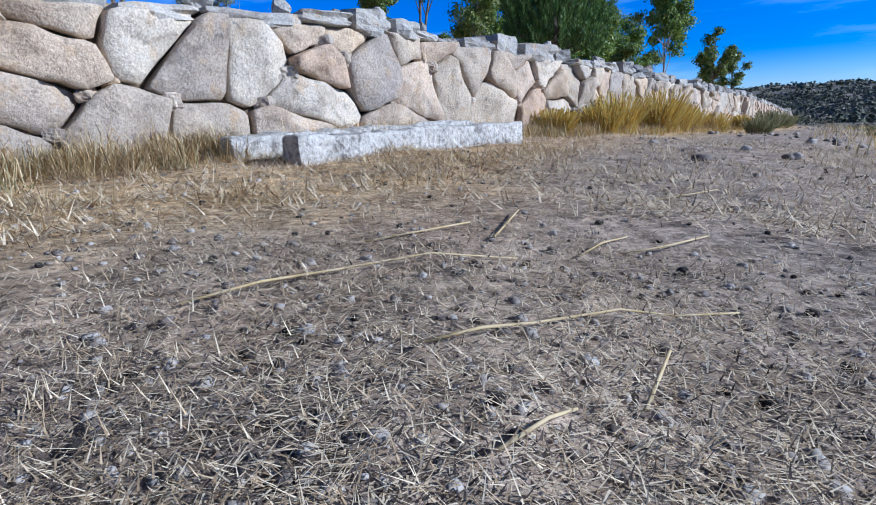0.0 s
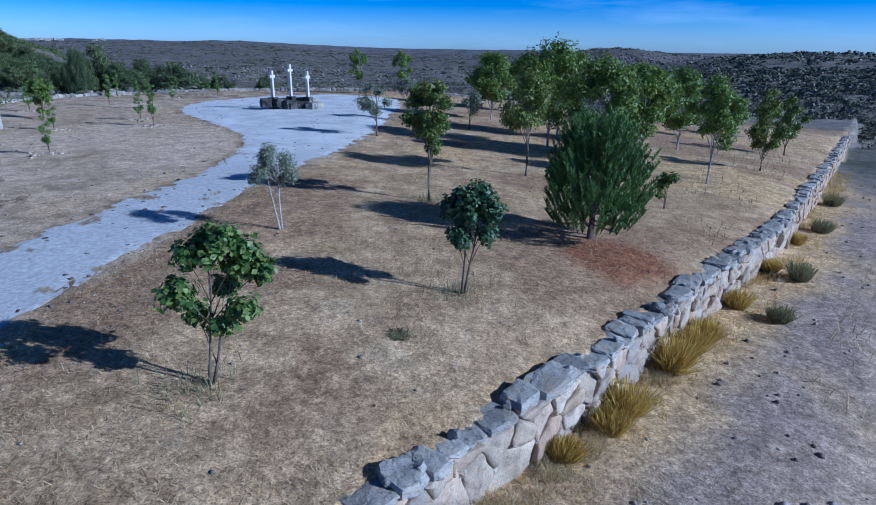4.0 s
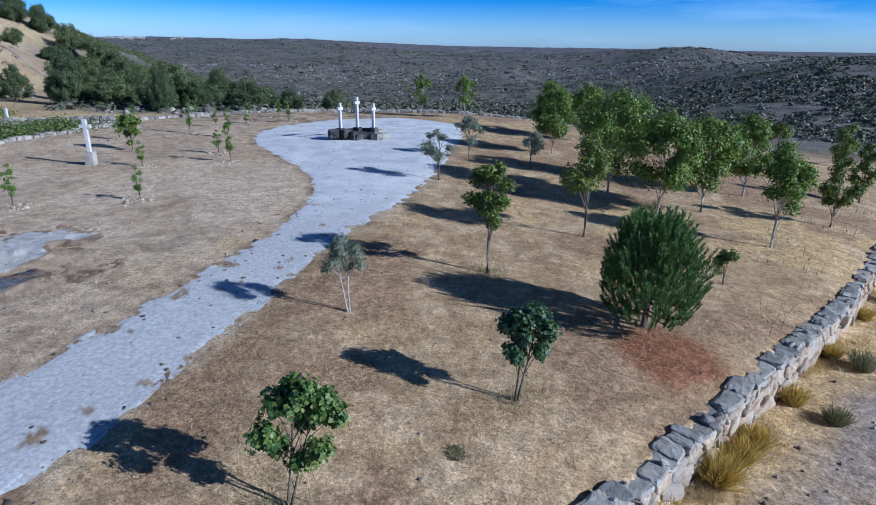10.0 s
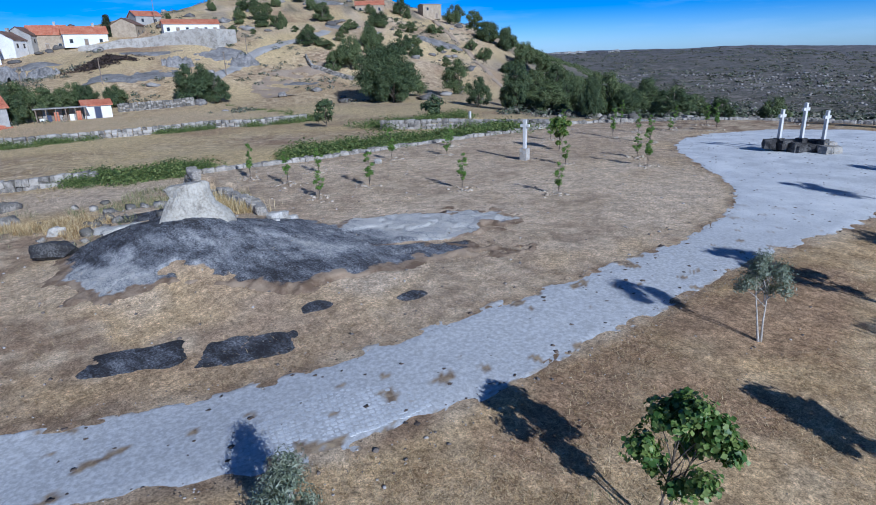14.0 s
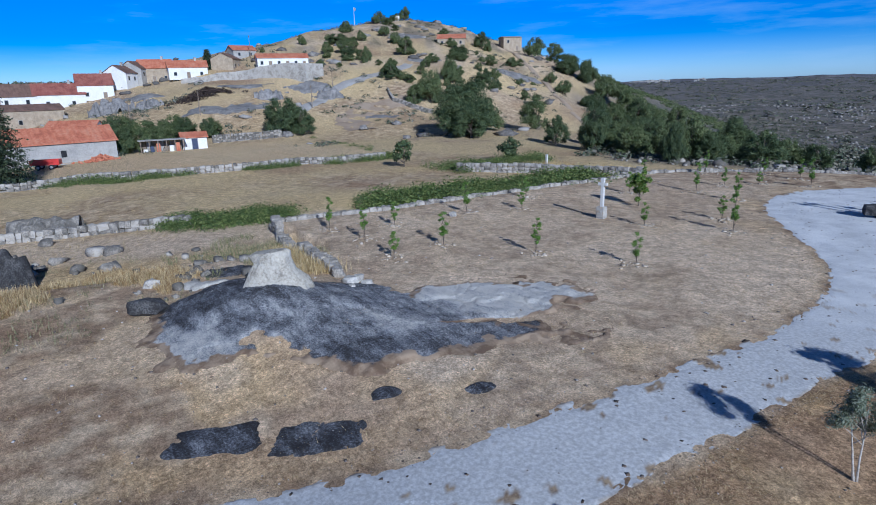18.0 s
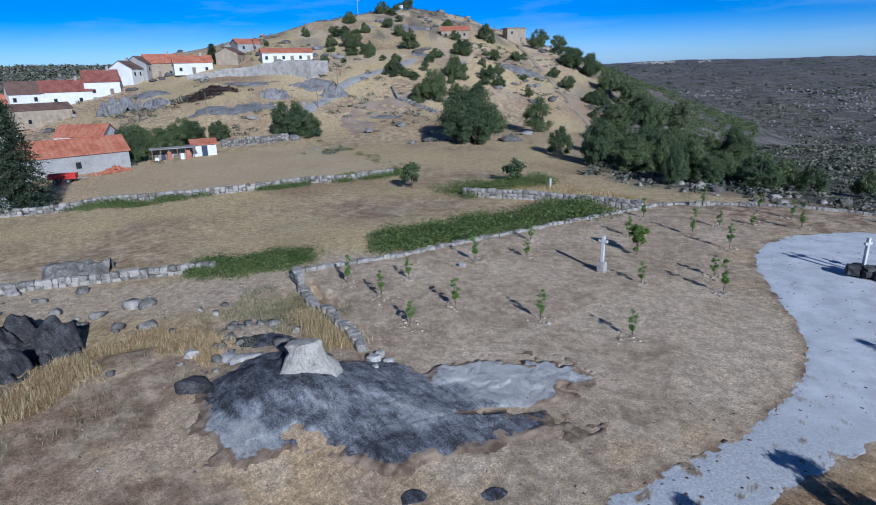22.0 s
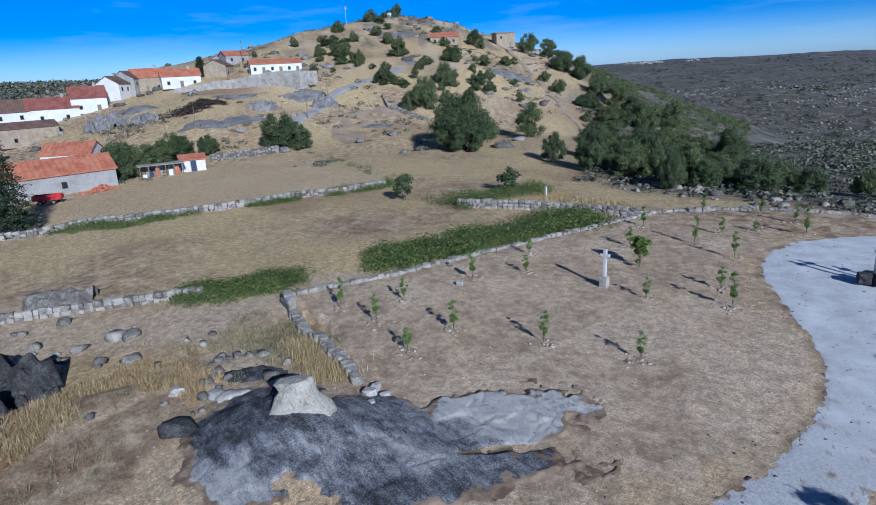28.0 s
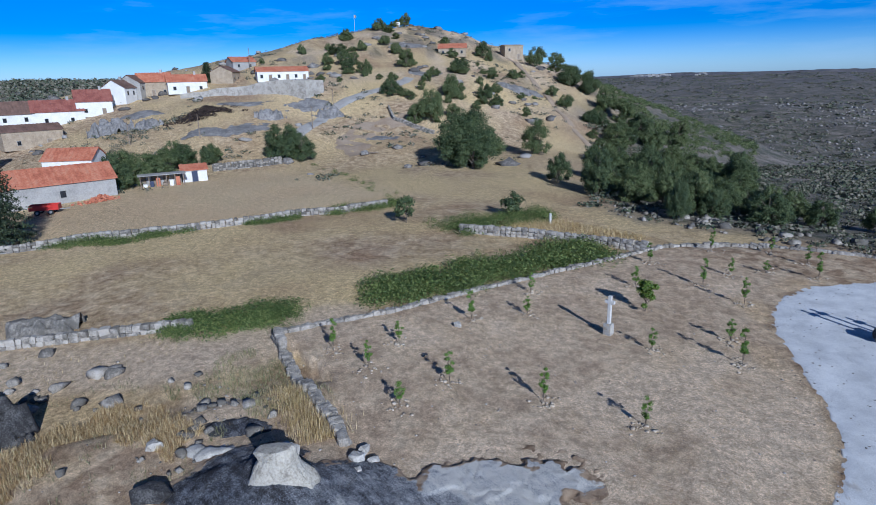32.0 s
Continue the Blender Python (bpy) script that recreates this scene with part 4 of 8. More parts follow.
def place_stones(stones, wall_ob, first, last, seed):
    """Stones between two stretches become parts of their own; the others are joined."""
    rg = np.random.default_rng(seed)
    meshes = []
    for me, _, _ in ROCKS:
        pair = []
        for mat in (M_STONE, M_CAP):
            c = me.copy()
            c.materials.append(mat)
            pair.append(c)
        meshes.append(pair)
    far = {0: ([], [], 0), 1: ([], [], 0)}
    made = 0
    for m, kind, u in stones:
        k = int(rg.integers(len(ROCKS)))
        if first <= u <= last and made < 330:
            ob = new("stone" if kind == 0 else "cap_stone", meshes[k][kind])
            ob.parent, ob.matrix_basis = wall_ob, m
            made += 1
        else:
            vs, fs, n = far[kind]
            v = ROCKS[k][1]
            mm = np.array(m)
            vs.append(v @ mm[:3, :3].T + mm[:3, 3])
            fs.extend(tuple(i + n for i in f) for f in ROCKS[k][2])
            far[kind] = (vs, fs, n + len(v))
    for kind, (vs, fs, n) in far.items():
        if vs:
            ob = link_mesh("stones" if kind == 0 else "cap_stones", np.concatenate(vs), fs, M_STONE if kind == 0 else M_CAP, wall_ob)
            tagged(ob, kind="stuff")


# ---- trees ----
def tree(name, x, y, label, seed, height, clear, crown_r, n_leaf, leaf_size, leaf_mat, bark, lean=(0, 0), stems=1, trunk_r=0.04, blobs=9, shape=1.0, aspect=0.62, group="trees in the park", far=False):
    """A young tree: tapered trunk or stems, limbs, and a crown of single leaves in uneven clusters."""
    rg = np.random.default_rng(seed)
    e = thing(name, x, y, gz(x, y) - 0.03, label, "tree", group)
    ends = []
    for k in range(stems):
        a = 2 * math.pi * (k / max(stems, 1)) + rg.uniform(0, 1)
        sp = 0.0 if stems == 1 else 0.035 * height
        pts = []
        for q in np.linspace(0, 1, 7):
            hz = q * (height * 0.8)
            pts.append((math.cos(a) * sp * q * 1.6 + lean[0] * q + 0.009 * height * rg.normal() * q * 0.5 + (0.03 * math.cos(a) if stems > 1 else 0),
                        math.sin(a) * sp * q * 1.6 + lean[1] * q + 0.009 * height * rg.normal() * q * 0.5 + (0.03 * math.sin(a) if stems > 1 else 0), hz))
        rad = [trunk_r * (1.25 if i == 0 else 1) * (1 - 0.8 * i / 6) for i in range(7)]
        v, f = tube(pts, rad, 8)
        link_mesh("trunk", v, f, bark, e, smooth=True)
        ends.append(pts)
    crown_r *= 0.88
    hc = height - clear
    cs, LV, LF, nl = [], [], [], 0
    tries = 0
    while len(cs) < blobs and tries < 4000:
        tries += 1
        q = rg.random()
        prof = math.sin(math.pi * (0.14 + 0.76 * q ** shape)) ** 0.7
        cr = crown_r * rg.uniform(0.26, 0.46) * (1.0 if blobs < 20 else 0.8)
        rr = max(0.0, crown_r * prof - 0.75 * cr) * math.sqrt(rg.uniform(0.1, 1.0))
        a, zz = rg.uniform(0, 2 * math.pi), clear + cr * 0.6 + (hc - 1.3 * cr) * q
        c = np.array([lean[0] * zz / height + math.cos(a) * rr, lean[1] * zz / height + math.sin(a) * rr, zz])
        if any(np.linalg.norm(c - o) < 0.62 * max(cr, r0) for o, r0 in cs) and tries < 2500:
            continue
        cs.append((c, cr))
    for k, (c, cr) in enumerate(cs[:14]):
        st = ends[k % stems]
        i = min(5, max(1, int((c[2] - 0.3 * hc) / (height * 0.8) * 6)))
        b0, b1 = Vector(st[i]), Vector(c)
        mid = (b0 + b1) / 2 + Vector((0, 0, 0.02 * height))
        v, f = tube([b0, mid, b1], [trunk_r * 0.42, trunk_r * 0.28, trunk_r * 0.1], 5)
        if not far:
            link_mesh("limb", v, f, bark, e, smooth=True)
            continue
        LV.append(np.array([tuple(q) for q in v]))
        LF += [tuple(i + nl for i in q) for q in f]
        nl += len(v)
    if far:
        link_mesh("limb", np.concatenate(LV), LF, bark, e, smooth=True)
    vol = np.array([r ** 2 for _, r in cs])
    P, N = [], []
    for (c, r), share in zip(cs, vol / vol.sum()):
        per = max(12, int(n_leaf * share))
        d = rg.normal(size=(per, 3))
        d /= np.linalg.norm(d, axis=1, keepdims=True)
        lump = 0.82 + 0.3 * np.sin(d[:, :1] * 4.3 + c[0] * 9) * np.sin(d[:, 1:2] * 3.9 + c[1] * 8) + 0.16 * np.sin(d[:, 2:] * 7 + c[2] * 7)
        rad = r * rg.uniform(0.12, 1.0, (per, 1)) ** 0.45 * lump
        P.append(c + d * rad * np.array([1, 1, 0.85]))
        N.append(d * 0.9 + rg.normal(size=(per, 3)) * 0.42 + np.array([0, 0, 0.45]))
    P, N = np.concatenate(P), np.concatenate(N)
    ok = P[:, 2] > clear * 0.85
    v, f = leaves(rg, P[ok], N[ok], leaf_size, aspect)
    link_mesh("crown", v, f, leaf_mat, e)
    return e


def pine(x, y, label, seed, height, radius):
    """A bushy young pine: upswept shoots set with needles all round."""
    rg = np.random.default_rng(seed)
    e = thing("pine_tree", x, y, gz(x, y) - 0.03, label, "tree", "trees in the park")
    v, f = tube([(0, 0, 0), (0.03, 0, height * 0.3), (0, 0.04, height * 0.6), (0, 0, height * 0.9)], [0.1, 0.085, 0.06, 0.02], 9)
    link_mesh("trunk", v, f, M_BARK, e, smooth=True)
    V, F, n = [], [], 0
    for k in range(900):
        q = rg.random() ** 0.9
        a = rg.uniform(0, 2 * math.pi)
        prof = math.sin(math.pi * min(1, 0.36 + 0.57 * q)) ** 0.6
        rr = radius * prof * (0.15 + 0.85 * rg.random() ** 0.5) * (0.92 + 0.1 * math.sin(3 * a + 5 * q))
        z0 = height * (0.1 + 0.66 * q)
        out = np.array([math.cos(a), math.sin(a), 0.0])
        base = out * rr * 0.74 + np.array([0, 0, z0])
        up = out * rg.uniform(0.05, 0.35) + np.array([0, 0, 1.0])
        up /= np.linalg.norm(up)
        ln = rg.uniform(0.35, 0.8) * (0.75 + 0.35 * q)
        tip = base + out * rr * 0.14 + up * ln
        m = 80
        c = base + (tip - base) * rg.uniform(0.05, 1, (m, 1)) ** 0.8
        d = rg.normal(size=(m, 3))
        d -= (d @ up)[:, None] * up
        d /= np.linalg.norm(d, axis=1, keepdims=True)
        dirn = d * 0.62 + up * 0.85
        side = np.cross(dirn, rg.normal(size=(m, 3)))
        side /= np.linalg.norm(side, axis=1, keepdims=True)
        L = 0.13 * rg.uniform(0.7, 1.2, (m, 1))
        w = 0.011
        vv = np.stack([c - side * w, c + side * w, c + dirn * L], 1).reshape(-1, 3)
        V.append(vv)
        F.append(np.arange(m * 3).reshape(-1, 3) + n)
        n += m * 3
        if k % 28 == 0:
            v, f = tube([(0, 0, z0 * 0.85), tuple(base), tuple(base + (tip - base) * 0.6)], [0.03, 0.018, 0.008], 5)
            link_mesh("limb", v, f, M_BARK, e, smooth=True)
    link_mesh("crown", np.concatenate(V), np.concatenate(F), M_PINE, e)
    return e


tree("fig_tree", -3.3, 7.95, "young broad-leaved tree with bright green leaves and twin stems", 21, 2.55, 0.9, 0.95, 4400, 0.1, M_FIG, M_BARK, lean=(0.36, 0.1), stems=2, trunk_r=0.026, blobs=15, aspect=0.85)
tree("fig_tree", 0.6, 11.75, "young broad-leaved tree with dark green leaves and twin stems", 22, 2.5, 0.9, 0.86, 4200, 0.095, M_FIG_DARK, M_BARK, lean=(0.2, 0), stems=2, trunk_r=0.03, blobs=14, aspect=0.85)
tree("olive_tree", -4.07, 15.2, "young olive tree with thin silvery foliage", 23, 2.3, 1.05, 0.9, 5600, 0.085, M_OLIVE, M_PALEBARK, lean=(-0.15, 0), stems=2, trunk_r=0.028, aspect=0.28, blobs=13)
tree("linden_tree", -0.23, 19.4, "young tree with a dense oval dark green crown", 24, 4.3, 1.45, 1.18, 9000, 0.1, M_LIME, M_BARK, trunk_r=0.06, blobs=19)
pine(4.43, 16.4, "bushy young pine with upright shoots", 25, 3.8, 1.85)
tree("linden_tree", 3.76, 24.7, "young tree with an open yellowish-green crown", 26, 4.5, 1.3, 1.75, 7500, 0.12, M_LIME, M_BARK, trunk_r=0.055, blobs=17, shape=0.8)
tree("linden_tree", 12.0, 26.0, "young tree with a loose green crown on a pale trunk", 27, 4.8, 1.45, 1.65, 8500, 0.125, M_ROBINIA, M_PALEBARK, trunk_r=0.06, blobs=18)
def crown_row():
    spots = [(8.1, 30.0, 5.3, 1.6, 41), (10.6, 31.2, 5.4, 1.7, 42), (6.2, 33.5, 6.2, 1.9, 43), (7.6, 38.0, 5.6, 1.8, 44), (14.5, 36.0, 5.0, 1.6, 45), (5.0, 55.0, 5.2, 1.7, 46), (7.4, 53.0, 5.0, 1.6, 47), (4.0, 45.0, 5.0, 1.5, 48)]
    for x, y, h, r, s in spots:
        tree("robinia_tree", x, y, "green-leaved park tree with a full crown and a pale trunk", s, h, 1.15, r * 1.5, 11500, 0.155, M_ROBINIA, M_PALEBARK, trunk_r=0.07, blobs=19)
    for x, y, h, r, s in ((16.9, 30.8, 3.6, 0.95, 51), (22.2, 38.0, 3.8, 1.0, 52), (19.5, 44.0, 4.2, 1.2, 53), (25.0, 46.0, 3.9, 1.1, 54), (28.5, 52.0, 3.6, 1.0, 55)):
        tree("linden_tree", x, y, "young dark-leaved tree near the stone wall", s, h, 0.95, r * 1.35, 4200, 0.135, M_LIME, M_BARK, trunk_r=0.05, blobs=13)
    for x, y, s in ((-2.0, 40.4, 61), (2.1, 38.9, 62), (-3.3, 33.0, 63)):
        tree("olive_tree", x, y, "small olive tree with grey-green foliage", s, 3.0, 0.85, 1.3, 3600, 0.14, M_OLIVE, M_BARK, trunk_r=0.045, aspect=0.3, blobs=10)
    for x, y, s in ((-8.0, 63.0, 71), (-3.6, 62.0, 72)):
        tree("robinia_tree", x, y, "green-leaved park tree with a rounded crown", s, 4.4, 1.3, 1.5, 2400, 0.17, M_ROBINIA, M_PALEBARK, trunk_r=0.06, blobs=12)
    tree("olive_tree", -6.95, 3.9, "dense young olive tree with silvery foliage", 73, 2.0, 0.4, 0.98, 8000, 0.085, M_OLIVE, M_PALEBARK, stems=2, trunk_r=0.03, aspect=0.25, blobs=12)
    tree("shrub", 8.15, 20.7, "low green shrub beside the pine", 74, 1.4, 0.22, 0.75, 1000, 0.12, M_LIME, M_BARK, stems=2, trunk_r=0.02, blobs=8)


crown_row()


# ---- crosses ----
def stone_cross(name, x, y, z, h, label, group, yaw, base_h=0.75, w=0.2, span=0.62):
    e = thing(name, x, y, z, label, "cross", group, yaw)
    bm = bmesh.new()
    box(bm, -0.27, 0.27, -0.27, 0.27, -0.1, base_h, 0.03)
    part("pedestal", bm, M_BLACKROCK if group else M_CAP, e)
    bm = bmesh.new()
    box(bm, -w / 2, w / 2, -w / 2, w / 2, base_h - 0.02, h, 0.02)
    part("shaft", bm, M_CROSS, e)
    for x0, x1 in ((-span / 2, -w / 2 + 0.001), (w / 2 - 0.001, span / 2)):
        bm = bmesh.new()
        box(bm, x0, x1, -w / 2 + 0.012, w / 2 - 0.012, h - 0.52, h - 0.32, 0.015)
        part("cross_arm", bm, M_CROSS, e)
    return e


CR = [(-12.35, 46.0, 3.0), (-11.1, 46.4, 3.4), (-9.9, 46.8, 2.95)]
for i, (x, y, h) in enumerate(CR):
    stone_cross("calvary_cross", x, y, gz(x, y) + (0.15 if i == 1 else 0.1), h - gz(x, y) - 0.05, "white granite cross on a dark lichened pedestal", "three crosses", 70)
plinth = thing("cross_plinth", -11.1, 46.35, gz(-11.1, 46.35), "rough mound of dark boulders under three crosses", "plinth")
rg = np.random.default_rng(5)
for k in range(26):
    a, b = rg.uniform(-1.9, 1.9), rg.uniform(-0.8, 0.8)
    me, v, f = ROCKS[int(rg.integers(14))]
    s = rg.uniform(0.55, 1.05)
    ob = link_mesh("boulder", v * np.array([s, s * 0.8, s * 0.7]), f, M_BLACKROCK if a < 1.2 else M_CAP, plinth)
    ob.matrix_basis = pose(a * 0.93 - b * 0.36, a * 0.36 + b * 0.93, 0.22 + rg.uniform(-0.1, 0.3), 0, 0, rg.uniform(0, 360))
stone_cross("wayside_cross", -24.9, 34.0, gz(-24.9, 34.0), 2.75, "grey granite wayside cross on a square pedestal", "", 10, 0.8, 0.22, 0.66)


# ---- rock outcrops ----
def sheet_rock(name, x, y, rx, ry, turn, seed, mat, label, lift=0.16, rough=0.85, step=0.13, kind="", power=2):
    """A low, wide slab of bedrock that comes out of the ground with an uneven edge."""
    n, m = int(2.4 * rx / step) + 2, int(2.4 * ry / step) + 2
    u, v = np.meshgrid(np.linspace(-1.2, 1.2, n), np.linspace(-1.2, 1.2, m), indexing="ij")
    a = math.radians(turn)
    px = x + u * rx * math.cos(a) - v * ry * math.sin(a)
    py = y + u * rx * math.sin(a) + v * ry * math.cos(a)
    d = (np.abs(u) ** power + np.abs(v) ** power) ** (1 / power) + rough * 0.35 * fbm(px, py, 0.45 * max(rx, ry), seed) + 0.1 * fbm(px, py, 0.6, seed + 9)
    crack = np.minimum(np.abs(vnoise(px, py, 1.7, seed + 21)), np.abs(vnoise(px + 0.6 * py, py, 2.3, seed + 23)))
    z = ground_z(px, py) - 0.1 + (lift + 0.1) * ss(1.05, 0.55, d) + min(1.0, lift / 0.12) * (0.06 * fbm(px, py, 0.9, seed + 5) - 0.09 * ss(0.07, 0.0, crack) + 0.015 * vnoise(px, py, 0.16, seed + 6)) * ss(1.1, 0.8, d)
    i, j = np.meshgrid(np.arange(n - 1), np.arange(m - 1), indexing="ij")
    f = np.stack([i * m + j, (i + 1) * m + j, (i + 1) * m + j + 1, i * m + j + 1], -1).reshape(-1, 4)
    zmid = z.ravel()[f].mean(1) - ground_z(px, py).ravel()[f].mean(1)
    f = f[zmid > -0.085]
    ob = link_mesh(name, np.stack([px.ravel(), py.ravel(), z.ravel()], 1), f, mat, smooth=True)
    return tagged(ob, label, "rock", kind=kind)


def bedrock_material():
    """Granite: black lichen crust giving way to pale worn rock, mottled, with streaks along its grain."""
    m = bpy.data.materials.new("lichened_bedrock")
    m.use_nodes = True
    n, lk = m.node_tree.nodes, m.node_tree.links
    b = n["Principled BSDF"]
    b.inputs["Roughness"].default_value = 0.93
    b.inputs["Specular IOR Level"].default_value = 0.2
    pos = n.new("ShaderNodeNewGeometry")
    mp = n.new("ShaderNodeMapping")
    mp.inputs["Rotation"].default_value, mp.inputs["Scale"].default_value = (0, 0, radians(-56)), (0.45, 1.5, 1)
    lk.new(pos.outputs["Position"], mp.inputs["Vector"])

    def grain(scale, detail, vector, rough=0.7):
        q = n.new("ShaderNodeTexNoise")
        q.inputs["Scale"].default_value, q.inputs["Detail"].default_value, q.inputs["Roughness"].default_value = scale, detail, rough
        lk.new(vector, q.inputs["Vector"])
        return q.outputs[0]

    def calc(op, a, c):
        q = n.new("ShaderNodeMath")
        q.operation = op
        for s, v in ((0, a), (1, c)):
            if isinstance(v, (int, float)):
                q.inputs[s].default_value = v
            else:
                lk.new(v, q.inputs[s])
        return q.outputs[0]
    streak, patch, fine = grain(1.5, 8, mp.outputs[0]), grain(0.9, 5, pos.outputs["Position"]), grain(14.0, 8, pos.outputs["Position"], 0.9)
    at = n.new("ShaderNodeAttribute")
    at.attribute_name = "pale"
    mottle = calc("ADD", calc("MULTIPLY", calc("SUBTRACT", streak, 0.5), 1.3), calc("ADD", calc("MULTIPLY", calc("SUBTRACT", patch, 0.5), 0.9), calc("MULTIPLY", calc("SUBTRACT", fine, 0.5), 2.7)))
    value = calc("ADD", calc("ADD", calc("MULTIPLY", at.outputs["Fac"], 0.74), 0.2), mottle)
    r = n.new("ShaderNodeValToRGB")
    e = r.color_ramp.elements
    e[0].position, e[0].color = 0.05, (0.032, 0.03, 0.031, 1)
    e[1].position, e[1].color = 1.0, (0.6, 0.575, 0.53, 1)
    for p, c in ((0.22, (0.07, 0.07, 0.078)), (0.38, (0.135, 0.14, 0.16)), (0.56, (0.27, 0.275, 0.29)), (0.78, (0.45, 0.445, 0.435))):
        e.new(p).color = (*c, 1)
    lk.new(value, r.inputs[0])
    cover = n.new("ShaderNodeAttribute")
    cover.attribute_name = "cover"
    thin = calc("ADD", calc("MULTIPLY", cover.outputs["Fac"], 1.9), calc("ADD", calc("MULTIPLY", fine, 0.8), calc("SUBTRACT", calc("MULTIPLY", patch, 1.2), 1.5)))
    step = n.new("ShaderNodeMapRange")
    step.interpolation_type = "SMOOTHSTEP"
    step.inputs[1].default_value, step.inputs[2].default_value = 0.3, 0.75
    lk.new(thin, step.inputs[0])
    dust = n.new("ShaderNodeValToRGB")
    d = dust.color_ramp.elements
    d[0].position, d[0].color, d[1].position, d[1].color = 0.4, (0.2, 0.135, 0.088, 1), 0.6, (0.43, 0.325, 0.225, 1)
    lk.new(patch, dust.inputs[0])
    laid = n.new("ShaderNodeMix")
    laid.data_type = "RGBA"
    lk.new(step.outputs[0], laid.inputs[0])
    lk.new(r.outputs[0], laid.inputs[6])
    lk.new(dust.outputs[0], laid.inputs[7])
    lk.new(laid.outputs[2], b.inputs["Base Color"])
    bp = n.new("ShaderNodeBump")
    bp.inputs["Strength"].default_value, bp.inputs["Distance"].default_value = 0.6, 0.05
    lk.new(mottle, bp.inputs["Height"])
    lk.new(bp.outputs[0], b.inputs["Normal"])
    return m


M_BEDROCK = bedrock_material()
M_FIELDSTONE = material("field_granite", [(0.12, 0.11, 0.095), (0.27, 0.245, 0.21), (0.42, 0.385, 0.335)], 0.6, 0.07, 0.92, 0.6, 0.02, island=0.2, obj=0.12)


def oval(x, y, cx, cy, a, b, turn):
    """0 at the centre of a turned oval, 1 on its rim."""
    w = math.radians(turn)
    u, v = (x - cx) * math.cos(w) + (y - cy) * math.sin(w), (y - cy) * math.cos(w) - (x - cx) * math.sin(w)
    return np.hypot(u / a, v / b)


